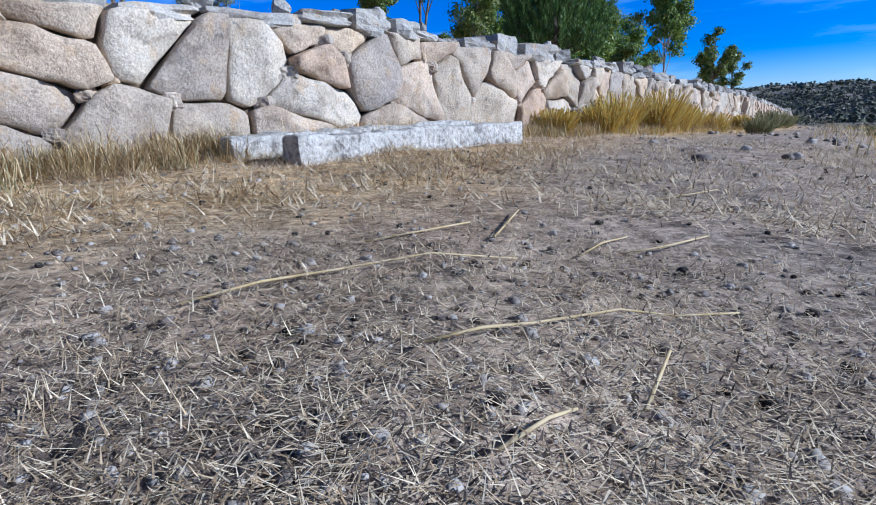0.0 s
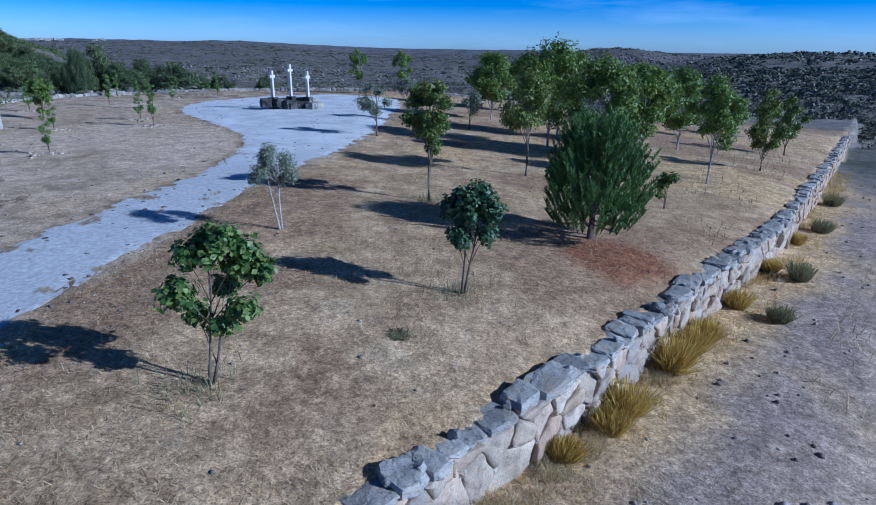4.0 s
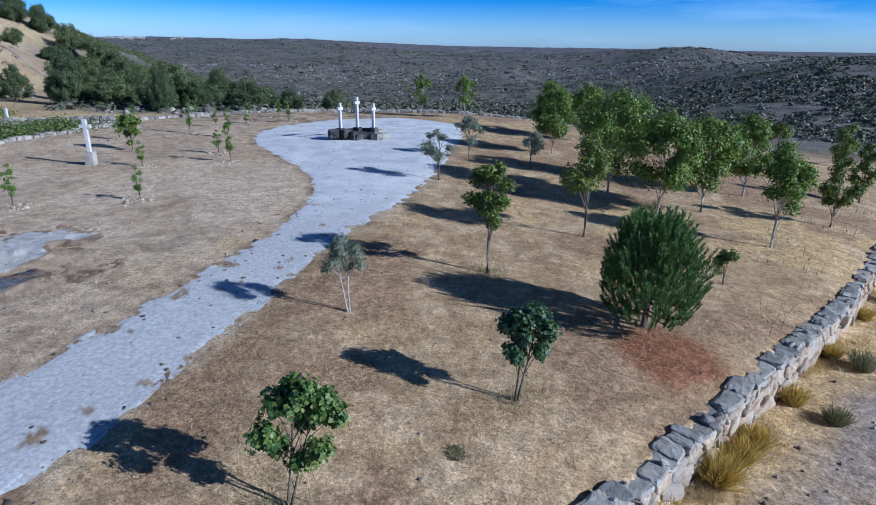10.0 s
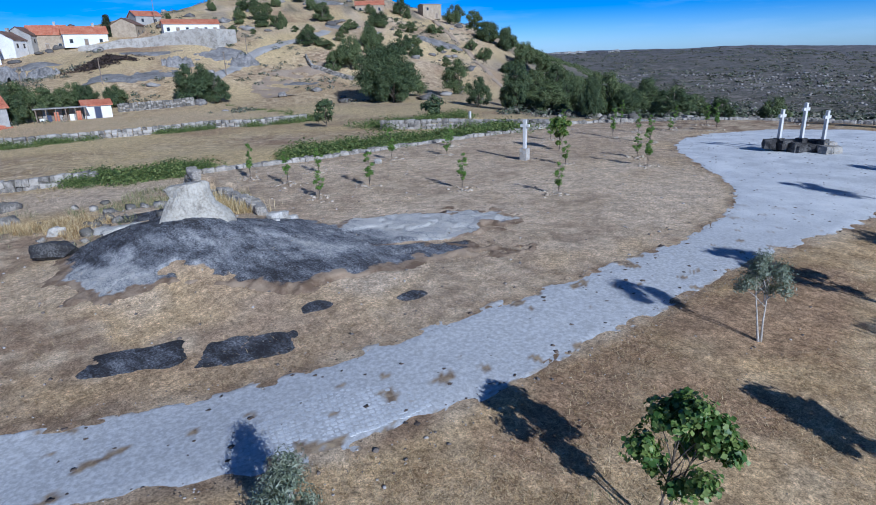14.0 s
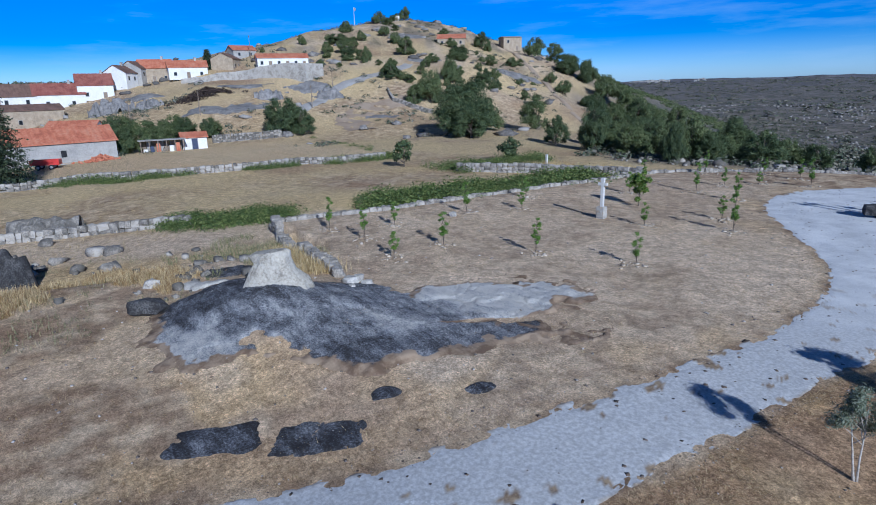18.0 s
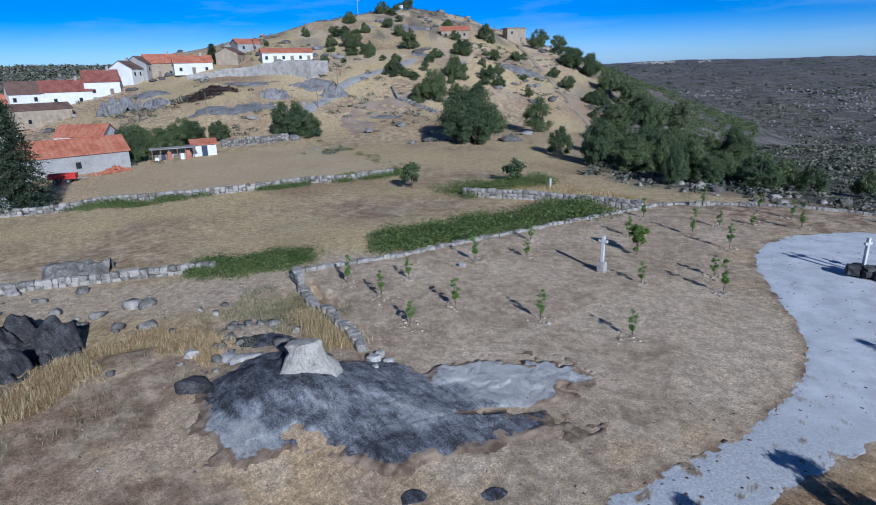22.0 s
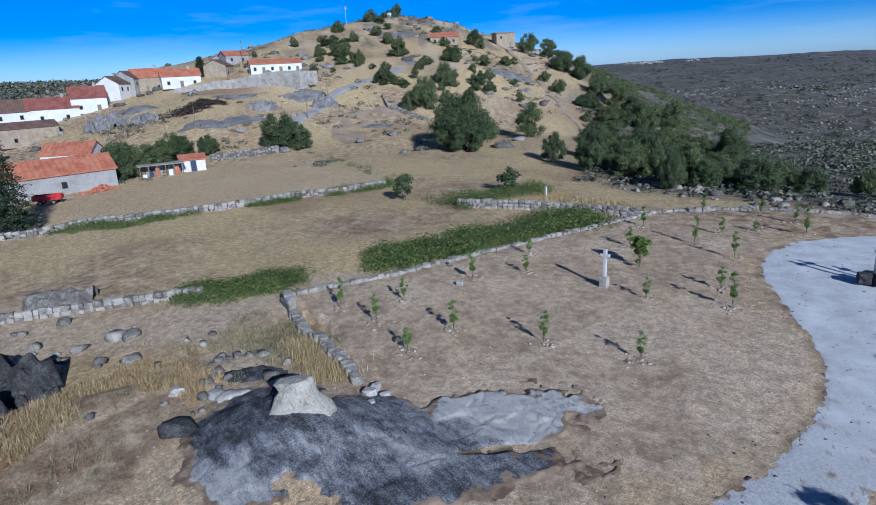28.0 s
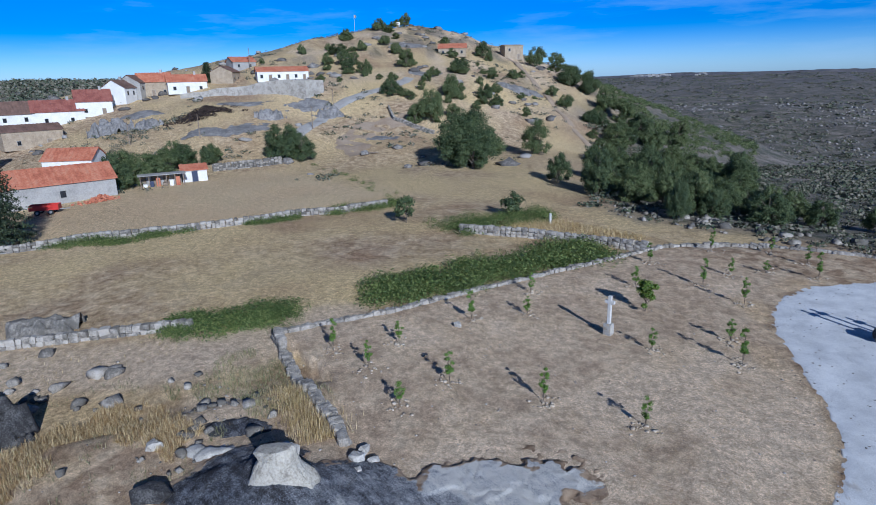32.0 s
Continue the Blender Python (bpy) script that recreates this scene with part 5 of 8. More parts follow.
def outcrop():
    """The wide granite outcrop: a low black dome, worn pale slopes and a dark strip, with pockets of soil between."""
    lobes = ((-20.4, 11.8, 6.4, 2.7, 45, 0.42), (-24.6, 8.9, 4.3, 3.1, 25, 0.03), (-20.6, 12.9, 4.3, 2.2, 35, 0.2), (-18.1, 17.4, 4.1, 2.1, 58, 1.1), (-18.3, 12.7, 2.4, 1.2, 50, 0.85),
             (-16.6, 12.8, 5.4, 1.5, 56, 0.2), (-22.8, 6.6, 2.7, 1.4, 15, 0.8), (-20.8, 9.6, 2.8, 2.2, 40, 0.36))
    n, m = 270, 150
    u, v = np.meshgrid(np.linspace(-11, 10.5, n), np.linspace(-5.5, 6, m), indexing="ij")
    a = math.radians(47)
    x, y = -20.4 + u * math.cos(a) - v * math.sin(a), 11.2 + u * math.sin(a) + v * math.cos(a)
    big, mid, tiny = fbm(x, y, 2.4, 131), fbm(x, y, 0.8, 133), fbm(x, y, 0.28, 135, 3)
    edge, tone, total = np.full(x.shape, 9.0), np.zeros(x.shape), np.full(x.shape, 1e-6)
    for cx, cy, la, lb, turn, pale in lobes:
        d = oval(x + 0.7 * big, y + 0.7 * mid, cx, cy, la, lb, turn)
        edge = np.minimum(edge, (d - 1) * lb)
        w = ss(1.25, 0.35, d) ** 2
        tone, total = tone + w * pale, total + w
    edge = edge - 0.35 + 0.3 * big + 0.3 * mid + 0.15 * tiny
    soil = np.maximum(ss(1.2, 0.8, oval(x, y, -19.7, 8.2, 1.1, 0.6, 30) + 0.4 * mid), 0.8 * ss(1.2, 0.8, oval(x, y, -16.6, 15.2, 2.2, 0.3, 58) + 0.4 * mid))
    crack = np.minimum(np.abs(vnoise(x, y, 2.1, 139)), np.abs(vnoise(x + 0.7 * y, y, 2.9, 141)))
    shelf = fbm(x, y, 1.9, 143) + 0.12 * mid
    dome = ss(1.05, 0.5, oval(x, y, -24.6, 9.0, 3.9, 2.7, 25) + 0.12 * mid)
    rise = 0.11 * ss(0.1, -0.5, edge) + 0.32 * dome - 0.16 * soil
    body = ss(0.1, -0.5, edge)
    z = ground_z(x, y) - 0.035 + rise + (0.03 * mid + 0.02 * tiny - 0.045 * ss(0.05, 0.0, crack) + 0.04 * ss(-0.02, 0.03, shelf) + 0.04 * ss(0.2, 0.25, shelf)) * body
    i, j = np.meshgrid(np.arange(n - 1), np.arange(m - 1), indexing="ij")
    f = np.stack([i * m + j, (i + 1) * m + j, (i + 1) * m + j + 1, i * m + j + 1], -1).reshape(-1, 4)
    over = (z - ground_z(x, y)).ravel()[f].mean(1)
    ob = link_mesh("bedrock", np.stack([x.ravel(), y.ravel(), z.ravel()], 1), f[over > -0.04], M_BEDROCK, smooth=True)
    at = ob.data.attributes.new("pale", "FLOAT", "POINT")
    at.data.foreach_set("value", np.clip((tone / total + 0.25 * ss(-0.5, 0.1, edge)).ravel(), 0, 1).astype(np.float32))
    dirt = np.maximum(0.95 * ss(-1.1, -0.1, edge) * (1 - 0.8 * dome), soil)
    at = ob.data.attributes.new("cover", "FLOAT", "POINT")
    at.data.foreach_set("value", np.clip(dirt, 0, 1).ravel().astype(np.float32))
    return tagged(ob, "wide granite outcrop, black lichen dome and pale worn slopes", "rock")


outcrop()
sheet_rock("bedrock", -30.2, 10.6, 2.9, 0.9, 40, 13, M_BEDROCK, "low dark flat of bedrock behind boulders", 0.1)
sheet_rock("bedrock", -29.3, 8.9, 1.7, 0.6, 40, 15, M_PALEROCK, "pale flat rock slab on the bank", 0.2)
sheet_rock("bedrock", -16.1, 4.9, 1.7, 0.95, 58, 17, M_BEDROCK, "blackened flat rock patch by the path", 0.035, 0.15, 0.08, "", 5)
sheet_rock("bedrock", -14.2, 7.1, 1.8, 0.95, 55, 18, M_BEDROCK, "blackened flat rock patch by the path", 0.035, 0.15, 0.08, "", 5)
sheet_rock("bedrock", -14.6, 9.6, 0.75, 0.48, 58, 19, M_BEDROCK, "small flat rock patch", 0.05, 0.25, 0.08)
sheet_rock("bedrock", -12.8, 11.8, 0.65, 0.38, 58, 20, M_BEDROCK, "small flat rock patch", 0.05, 0.25, 0.08)


def boulder(x, y, z, sx, sy, sz, seed, mat, label, rz=0, square=4.5, tilt=0, taper=0.0, rough=0.34):
    """An angular block: the hull of points on a squarish body, with uneven faces."""
    rg = np.random.default_rng(seed)
    p = rg.normal(size=(30, 3))
    p /= (np.abs(p) ** square).sum(1, keepdims=True) ** (1 / square)
    p = p * 0.5 * rg.uniform(1 - rough, 1.0, (30, 1))
    p[:, :2] *= 1 - taper * (p[:, 2:] + 0.2)
    bm = bmesh.new()
    for q in p * np.array([sx, sy, sz]) * 1.08:
        bm.verts.new(q)
    bmesh.ops.convex_hull(bm, input=bm.verts[:])
    bmesh.ops.delete(bm, geom=[q for q in bm.verts if not q.link_faces], context="VERTS")
    bmesh.ops.subdivide_edges(bm, edges=bm.edges[:], cuts=3, use_grid_fill=True)
    off, k = Vector(rg.uniform(-9, 9, 3)), 0.05 * min(sx, sy, sz)
    for q in bm.verts:
        q.co += Vector((noise.noise(q.co * 2.2 + off), noise.noise(q.co * 2.2 - off), noise.noise(q.co * 2.7 + off))) * k + q.co.normalized() * noise.noise(q.co * 7 + off) * k * 0.5
    ob = part("boulder", bm, mat, None)
    ob.matrix_basis = pose(x, y, z, tilt, 0, rz)
    return tagged(ob, label, "boulder", "boulders round the outcrop")


def upright_rock(x, y, z, rz):
    """The upright block on the outcrop: broad splayed foot, narrow leaning head with a flat tilted top."""
    rings = ((-0.3, 1.5, 0.85, 0.05), (0.0, 1.42, 0.8, 0.05), (0.35, 1.25, 0.7, 0.0), (0.8, 0.98, 0.58, -0.1), (1.25, 0.8, 0.5, -0.2), (1.62, 0.84, 0.48, -0.25), (1.75, 0.7, 0.36, -0.22))
    n, vs, fs = 26, [], []
    for k, (h, a, b, lean) in enumerate(rings):
        for i in range(n):
            w = 2 * math.pi * i / n
            c, q = math.cos(w), math.sin(w)
            r = (abs(c) ** 3.5 + abs(q) ** 3.5) ** (-1 / 3.5)
            p = Vector((lean + c * r * a, q * r * b, 0.82 * (h + (0.12 * c if k > 3 else 0.0))))
            notch = 0.16 * math.exp(-((h - 1.15) / 0.22) ** 2) * max(0.0, -c)
            p.x += notch
            g = noise.noise(p * 1.5) * 0.13 + noise.noise(p * 4.0) * 0.05 + noise.noise(p * 9.0) * 0.02
            vs.append(p + Vector((c, q, 0.15)) * g)
    for k in range(len(rings) - 1):
        for i in range(n):
            fs.append((k * n + i, k * n + (i + 1) % n, (k + 1) * n + (i + 1) % n, (k + 1) * n + i))
    top = Vector((-0.22, 0, 1.47))
    vs.append(top)
    fs += [((len(rings) - 1) * n + i, (len(rings) - 1) * n + (i + 1) % n, len(vs) - 1) for i in range(n)]
    ob = link_mesh("boulder", [tuple(v) for v in vs], fs, M_CREAMROCK)
    ob.matrix_basis = pose(x, y, z, 0, 0, rz)
    return tagged(ob, "cream granite boulder standing upright on dark bedrock", "boulder", "boulders round the outcrop")


M_CREAMROCK = material("cream_granite", [(0.24, 0.215, 0.175), (0.42, 0.385, 0.32), (0.55, 0.51, 0.43)], 0.5, 0.09, 0.92, 0.8, 0.04, soft=0.13)
upright_rock(-23.7, 10.2, gz(-23.7, 10.2) + 0.22, 42)
boulder(-25.6, 11.2, gz(-25.6, 11.2) + 0.45, 1.6, 0.9, 0.4, 4, M_PALEROCK, "pale flat boulder behind the upright rock", 30)
boulder(-28.0, 5.9, gz(-28.0, 5.9) + 0.3, 2.0, 1.3, 0.9, 6, M_BLACKROCK, "half-dark half-pale fallen boulder", 60)
boulder(-31.8, 7.0, gz(-31.8, 7.0) + 0.15, 0.9, 0.7, 0.6, 9, M_SLAB, "small pale boulder in dry grass", 50)
def crag(x, y, sx, sy, sz, seed, rz, mat, label):
    """A rugged dark outcrop: ridged, broken rock with an uneven top."""
    n, m = 56, 44
    u, v = np.meshgrid(np.linspace(-1, 1, n), np.linspace(-1, 1, m), indexing="ij")
    a = math.radians(rz)
    px, py = x + u * sx * math.cos(a) - v * sy * math.sin(a), y + u * sx * math.sin(a) + v * sy * math.cos(a)
    d = np.hypot(u, v) + 0.3 * fbm(px, py, 1.4, seed)
    body = ss(1.0, 0.72, d) * 0.55 + ss(0.8, 0.45, d + 0.2 * fbm(px, py, 0.8, seed + 3)) * 0.45
    z = ground_z(px, py) - 0.25 + sz * body * (0.8 + 0.3 * vnoise(px, py, 1.5, seed + 7) + 0.12 * vnoise(px, py, 0.7, seed + 8)) + 0.09 * fbm(px, py, 0.45, seed + 9) * body
    i, j = np.meshgrid(np.arange(n - 1), np.arange(m - 1), indexing="ij")
    f = np.stack([i * m + j, (i + 1) * m + j, (i + 1) * m + j + 1, i * m + j + 1], -1).reshape(-1, 4)
    over = (z - ground_z(px, py)).ravel()[f].max(1)
    ob = link_mesh("boulder", np.stack([px.ravel(), py.ravel(), z.ravel()], 1), f[over > -0.2], mat)
    return tagged(ob, label, "boulder", "boulders round the outcrop")


crag(-40.4, 0.6, 3.6, 2.0, 2.5, 31, 42, M_BLACKROCK, "large rugged black lichened boulder in dry grass")
crag(-37.2, -1.6, 2.4, 1.6, 1.7, 41, 50, M_BLACKROCK, "large rugged black lichened boulder in dry grass")
crag(-55.4, 4.6, 2.6, 1.7, 1.5, 61, 60, M_FIELDSTONE, "broad grey boulder built into the lane's wall")
for k, (x, y, s) in enumerate(((-23.7, 13.7, 0.8), (-23.2, 14.3, 0.6), (-24.2, 14.4, 0.7), (-22.9, 13.3, 0.45))):
    boulder(x, y, gz(x, y) + 0.15 * s, s, 0.7 * s, 0.65 * s, 112 + k, M_PALEROCK, "pale broken stone at the side wall's end", 30 + 50 * k, 6, 8, 0.1, 0.2)
boulder(-32.6, 27.3, gz(-32.6, 27.3) + 0.1, 0.8, 0.5, 0.5, 14, M_SLAB, "white boulder in the dry grass", 20)

# two long cut stone beams by the wall
for x0, y0, x1, y1, w, lift in ((-1.3, 4.55, 0.72, 6.42, 0.27, 0.05), (-0.8, 4.26, 1.13, 6.06, 0.26, 0.025)):
    l = math.hypot(x1 - x0, y1 - y0)
    g = -1.47 + lift
    bm = bmesh.new()
    box(bm, -l / 2, l / 2, -w / 2, w / 2, -0.2, 0.13, 0.03)
    bmesh.ops.subdivide_edges(bm, edges=[e for e in bm.edges if e.calc_length() > 1], cuts=26)
    bmesh.ops.subdivide_edges(bm, edges=[e for e in bm.edges if e.calc_length() > 0.12], cuts=2, use_grid_fill=True)
    for q in bm.verts:
        q.co += Vector((0.06 * noise.noise(q.co * 5), 0.022 * noise.noise(q.co * 4 + Vector((x0 * 9, 0, 0))) + 0.015 * noise.noise(q.co * 13), 0.028 * noise.noise(q.co * 3.3 + Vector((0, x0 * 7, 0))) + 0.022 * noise.noise(q.co * 12 + Vector((3, 0, 0)))))
    ob = part("stone_beam", bm, M_SLAB, None)
    ob.matrix_basis = pose((x0 + x1) / 2, (y0 + y1) / 2, g, 0, 0, math.degrees(math.atan2(y1 - y0, x1 - x0)))
    tagged(ob, "long rough-cut pale granite beam lying by the wall", "stone beam", "cut beams by the wall")



# ---- low walls of the park and the fields ----
def low_wall(name, line, height, thick, seed, label, top_of, parts=0):
    e = thing(name, 0, 0, 0, label, "wall", kind="structure")
    rg = np.random.default_rng(seed)
    at, total = line_frame(line)
    u, n, vs, fs, cnt = 0.0, 0, [], [], 0
    while u < total:
        w = rg.uniform(0.35, 0.85)
        x, y, tx, ty = at(u + w / 2)
        base = top_of(x, y)
        rows = max(1, round(height / 0.42))
        for k in range(rows):
            hh = height / rows
            m = pose(x + rg.uniform(-0.05, 0.05), y + rg.uniform(-0.05, 0.05), base + hh * (k + 0.5) - 0.05 + rg.uniform(-0.05, 0.05), rg.uniform(-8, 8), rg.uniform(-8, 8), math.degrees(math.atan2(ty, tx)) + rg.uniform(-9, 9))
            m = m @ Matrix.Diagonal((w * rg.uniform(0.95, 1.15), thick * rg.uniform(0.8, 1.2), hh * rg.uniform(1.0, 1.35), 1))
            me, v, f = ROCKS[int(rg.integers(14))]
            if cnt < parts:
                c = WALL_MESH[int(rg.integers(14))]
                ob = new("stone", c)
                ob.parent, ob.matrix_basis = e, m
                cnt += 1
            else:
                mm = np.array(m)
                vs.append(v @ mm[:3, :3].T + mm[:3, 3])
                fs.extend(tuple(i + n for i in q) for q in f)
                n += len(v)
        u += w
    if vs:
        tagged(link_mesh("stones", np.concatenate(vs), fs, M_FIELDSTONE, e), kind="stuff")
    return e


WALL_MESH = []
for me, v, f in ROCKS:
    c = me.copy()
    c.materials.append(M_FIELDSTONE)
    WALL_MESH.append(c)
low_wall("wall_back", BACK, 0.5, 0.5, 31, "low dry-stone boundary wall behind saplings", lambda x, y: gz(x + 0.6, y - 0.3) - 0.25, 130)
low_wall("wall_side", SIDE, 0.85, 0.6, 32, "dry-stone boundary wall with a straw bank", lambda x, y: gz(x, y + 0.4) - 0.35, 110)
low_wall("wall_field_far", [(-96, -8), (-87.9, 1.7), (-85.8, 7.3), (-80.3, 22.3), (-78.9, 28.9), (-77.2, 38.2), (-75.5, 49.7)], 1.1, 0.6, 33, "dry-stone field wall with brambles along it", lambda x, y: gz(x, y) - 0.1)
low_wall("wall_lane", [(-66, -9), (-54.6, -0.2), (-52.9, 3.7), (-48.2, 10.5), (-46.5, 13)], 0.9, 0.6, 34, "dry-stone wall along the dirt lane", lambda x, y: gz(x, y) - 0.1)
low_wall("wall_meadow", [(-55.5, 47.0), (-47.4, 50.9), (-39.7, 53.6), (-35.5, 54.6)], 1.2, 0.6, 35, "dry-stone terrace wall under straw grass", lambda x, y: gz(x, y) - 0.1)
low_wall("wall_garden", [(-136, 44), (-135, 51), (-133.4, 58.8)], 1.9, 0.5, 36, "pale garden wall of rough stone", lambda x, y: gz(x, y) - 0.1)
low_wall("wall_bend", [(-159.1, 106.6), (-151.3, 103.2), (-142.1, 104.7), (-136.3, 106.3)], 1.3, 0.6, 37, "curved dry-stone wall on the hillside", lambda x, y: gz(x, y) - 0.1)
M_RETAIN = material("pale_retaining_wall", [(0.25, 0.225, 0.19), (0.42, 0.39, 0.34), (0.52, 0.49, 0.43)], 1.6, 0.3, 0.92, 0.6, 0.04)
v, f = ribbon_core([(-216.4, 61.7), (-208, 69.4), (-199.4, 76.7), (-187, 83.5), (-175.8, 88.5)], 0.0, 9.0, lambda x, y: gz(x, y) - 1.5, lambda x, y: gz(x, y) + float(np.interp(x, [-216, -199, -176], [1.6, 3.0, 5.6])), 2.0)
tagged(link_mesh("wall_terrace", v, f, M_RETAIN), "tall pale retaining wall below the village", "wall", kind="structure")


# ---- houses ----
def house(x, y, length, depth, height, rise, wall_mat, roof_mat, label, turn=0, windows=0, doors=0, chimney=False, name="house", group="village houses", door_mat=None):
    rz = math.degrees(math.atan2(-x, y)) + turn
    k = 1 - 0.5 * depth / math.hypot(x, y)
    e = thing(name, x, y, min(gz(x, y), gz(x * k, y * k)) - 0.4, label, "house", group, rz)
    l, d, h = length / 2, depth / 2, height + 0.4
    bm = bmesh.new()
    vs = [bm.verts.new(p) for p in ((-l, -d, 0), (l, -d, 0), (l, d, 0), (-l, d, 0), (-l, -d, h), (l, -d, h), (l, d, h), (-l, d, h), (-l, 0, h + rise), (l, 0, h + rise))]
    for q in ((0, 1, 5, 4), (2, 3, 7, 6), (1, 2, 6, 9, 5), (3, 0, 4, 8, 7), (3, 2, 1, 0), (4, 5, 9, 8), (6, 7, 8, 9)):
        bm.faces.new([vs[i] for i in q])
    part("wall", bm, wall_mat, e)
    o = 0.35
    for s in (-1, 1):
        n = 2 * max(6, int(length / 0.9)) + 1
        sl = rise / d
        V, F = [], []
        for k in range(n):   # ridged rows of tile
            xx, dz = -l - o + (length + 2 * o) * k / (n - 1), 0.13 if k % 2 else 0.05
            V += [(xx, s * (d + o), h - sl * o + dz), (xx, 0.0, h + rise + dz), (xx, s * (d + o), h - sl * o - 0.07), (xx, 0.0, h + rise - 0.07)]
        for k in range(n - 1):
            b = 4 * k
            F += [(b, b + 4, b + 5, b + 1), (b + 6, b + 2, b + 3, b + 7), (b + 2, b + 6, b + 4, b)]
        F += [(0, 1, 3, 2), (4 * n - 4, 4 * n - 2, 4 * n - 1, 4 * n - 3)]
        link_mesh("roof", V, F, roof_mat, e)
    slots = windows + doors
    for k in range(slots):
        cx = -l + length * (k + 0.5) / slots
        is_door = (k % 2 == 1 and doors) or windows == 0 or k >= slots - max(0, doors - slots // 2)
        w, z0, z1 = (0.5, 0.4, 2.5) if is_door else (0.42, 1.4, 2.5)
        if not is_door and height > 5:
            z0, z1 = height - 2.1, height - 0.9
        bm = bmesh.new()
        box(bm, cx - w - 0.1, cx + w + 0.1, -d - 0.05, -d + 0.1, z0 - 0.08, z1 + 0.1, 0.015)
        fr = part("door_frame" if is_door else "window", bm, M_GREYWALL, e)
        bm = bmesh.new()
        box(bm, cx - w, cx + w, -d - 0.075, -d, z0, z1)
        part("door" if is_door else "pane", bm, (door_mat or M_WOOD) if is_door else M_GLASS, fr)
    if chimney:
        bm = bmesh.new()
        box(bm, l * 0.4, l * 0.4 + 0.7, -0.35, 0.35, h + rise * 0.5, h + rise + 0.9)
        box(bm, l * 0.4 - 0.08, l * 0.4 + 0.78, -0.43, 0.43, h + rise + 0.901, h + rise + 1.05)
        part("chimney", bm, M_GREYWALL, e)
    return e


house(-213.5, 97.2, 18.0, 7, 3.4, 1.5, M_WHITE, M_TILE, "long white house with red tile roof and row of doors", 8, 3, 3)
house(-224.0, 66.5, 12.6, 7, 3.9, 2.2, M_WHITE, M_TILE, "cream house with red tile roof on the terrace", 5, 2, 1, True)
house(-236.0, 59.0, 11.0, 8, 5.0, 2.9, M_OCHREWALL, M_TILE, "ochre stone house with bright red tile roof", -8, 2, 1, True)
house(-236.0, 52.2, 7.0, 8, 6.0, 2.4, M_GREYWALL, M_TILE_DARK, "grey house with gable and brown roof", 62, 2, 0)
house(-231.5, 46.4, 7.0, 8, 5.6, 2.4, M_WHITE, M_TILE_DARK, "white gabled house with a brown roof", 60, 2, 0, True)
house(-225.5, 37.2, 10.2, 8, 4.6, 3.4, M_WHITE, M_TILE_RUST, "white house wing with dark red tile roof", 3, 1, 1, True)
house(-226.0, 27.0, 13.8, 8, 4.4, 3.2, M_WHITE, M_TILE_RUST, "long white house with dark red tile roof", 3, 2, 0, True)
house(-226.5, 16.6, 10.8, 8, 5.4, 3.4, M_WHITE, M_TILE_DARK, "half-timbered white house with dark roof", 8, 3, 1)
house(-230.0, 7.6, 9.5, 8, 4.0, 2.8, M_OCHREWALL, M_TILE, "ochre house with red tile roof", -8, 2, 1)
house(-205.5, 17.0, 14.6, 7, 4.8, 1.5, M_OCHREWALL, M_TILE_DARK, "low ochre stone outbuilding with brown roof", 14, 1, 1)
house(-181.0, 3.4, 7.0, 7, 7.2, 1.4, M_WHITE, M_TILE, "white house with red roof at the village edge", 0, 2, 1)
house(-160.0, 21.3, 10.5, 8, 3.4, 2.2, M_WHITE, M_TILE, "small white outbuilding with red gable roof", -25, 1, 0)
house(-122.6, 13.4, 16.5, 8, 3.5, 2.3, M_GREYWALL, M_TILE, "long grey barn with red tile roof", 10, 1, 0, False, "barn")
house(-226.0, 81.0, 8.0, 8, 4.0, 2.0, M_OCHREWALL, M_TILE_DARK, "ochre stone house with a gabled roof", 70, 2, 0)
house(-240.0, 92.5, 9.0, 8, 3.2, 1.8, M_GREYWALL, M_TILE, "grey house with red roof behind the terrace", 20, 2, 0)
house(-127.0, 37.4, 4.6, 4, 2.5, 0.8, M_WHITE, M_TILE, "small white shed with red roof and blue door", 6, 0, 1, False, "shed", door_mat=M_DOOR)
house(-93.0, -1.5, 7.0, 5, 2.3, 1.0, M_WHITE, M_TILE_DARK, "low white building at the field edge", 0, 1, 0, False, "shed")
house(-211.5, 176.2, 12.0, 7, 3.4, 1.8, M_OCHREWALL, M_TILE, "stone chapel house with red roof near the summit", 0, 3, 0)
house(-212.0, 213.0, 9.0, 7, 6.0, 0.5, M_OCHREWALL, M_OCHREWALL, "ruined stone tower house on the ridge", 20, 1, 1)
house(-268.5, 187.5, 1.8, 1.8, 1.7, 0.9, M_WHITE, M_WHITE, "tiny white chapel on the summit", 0, 0, 1)

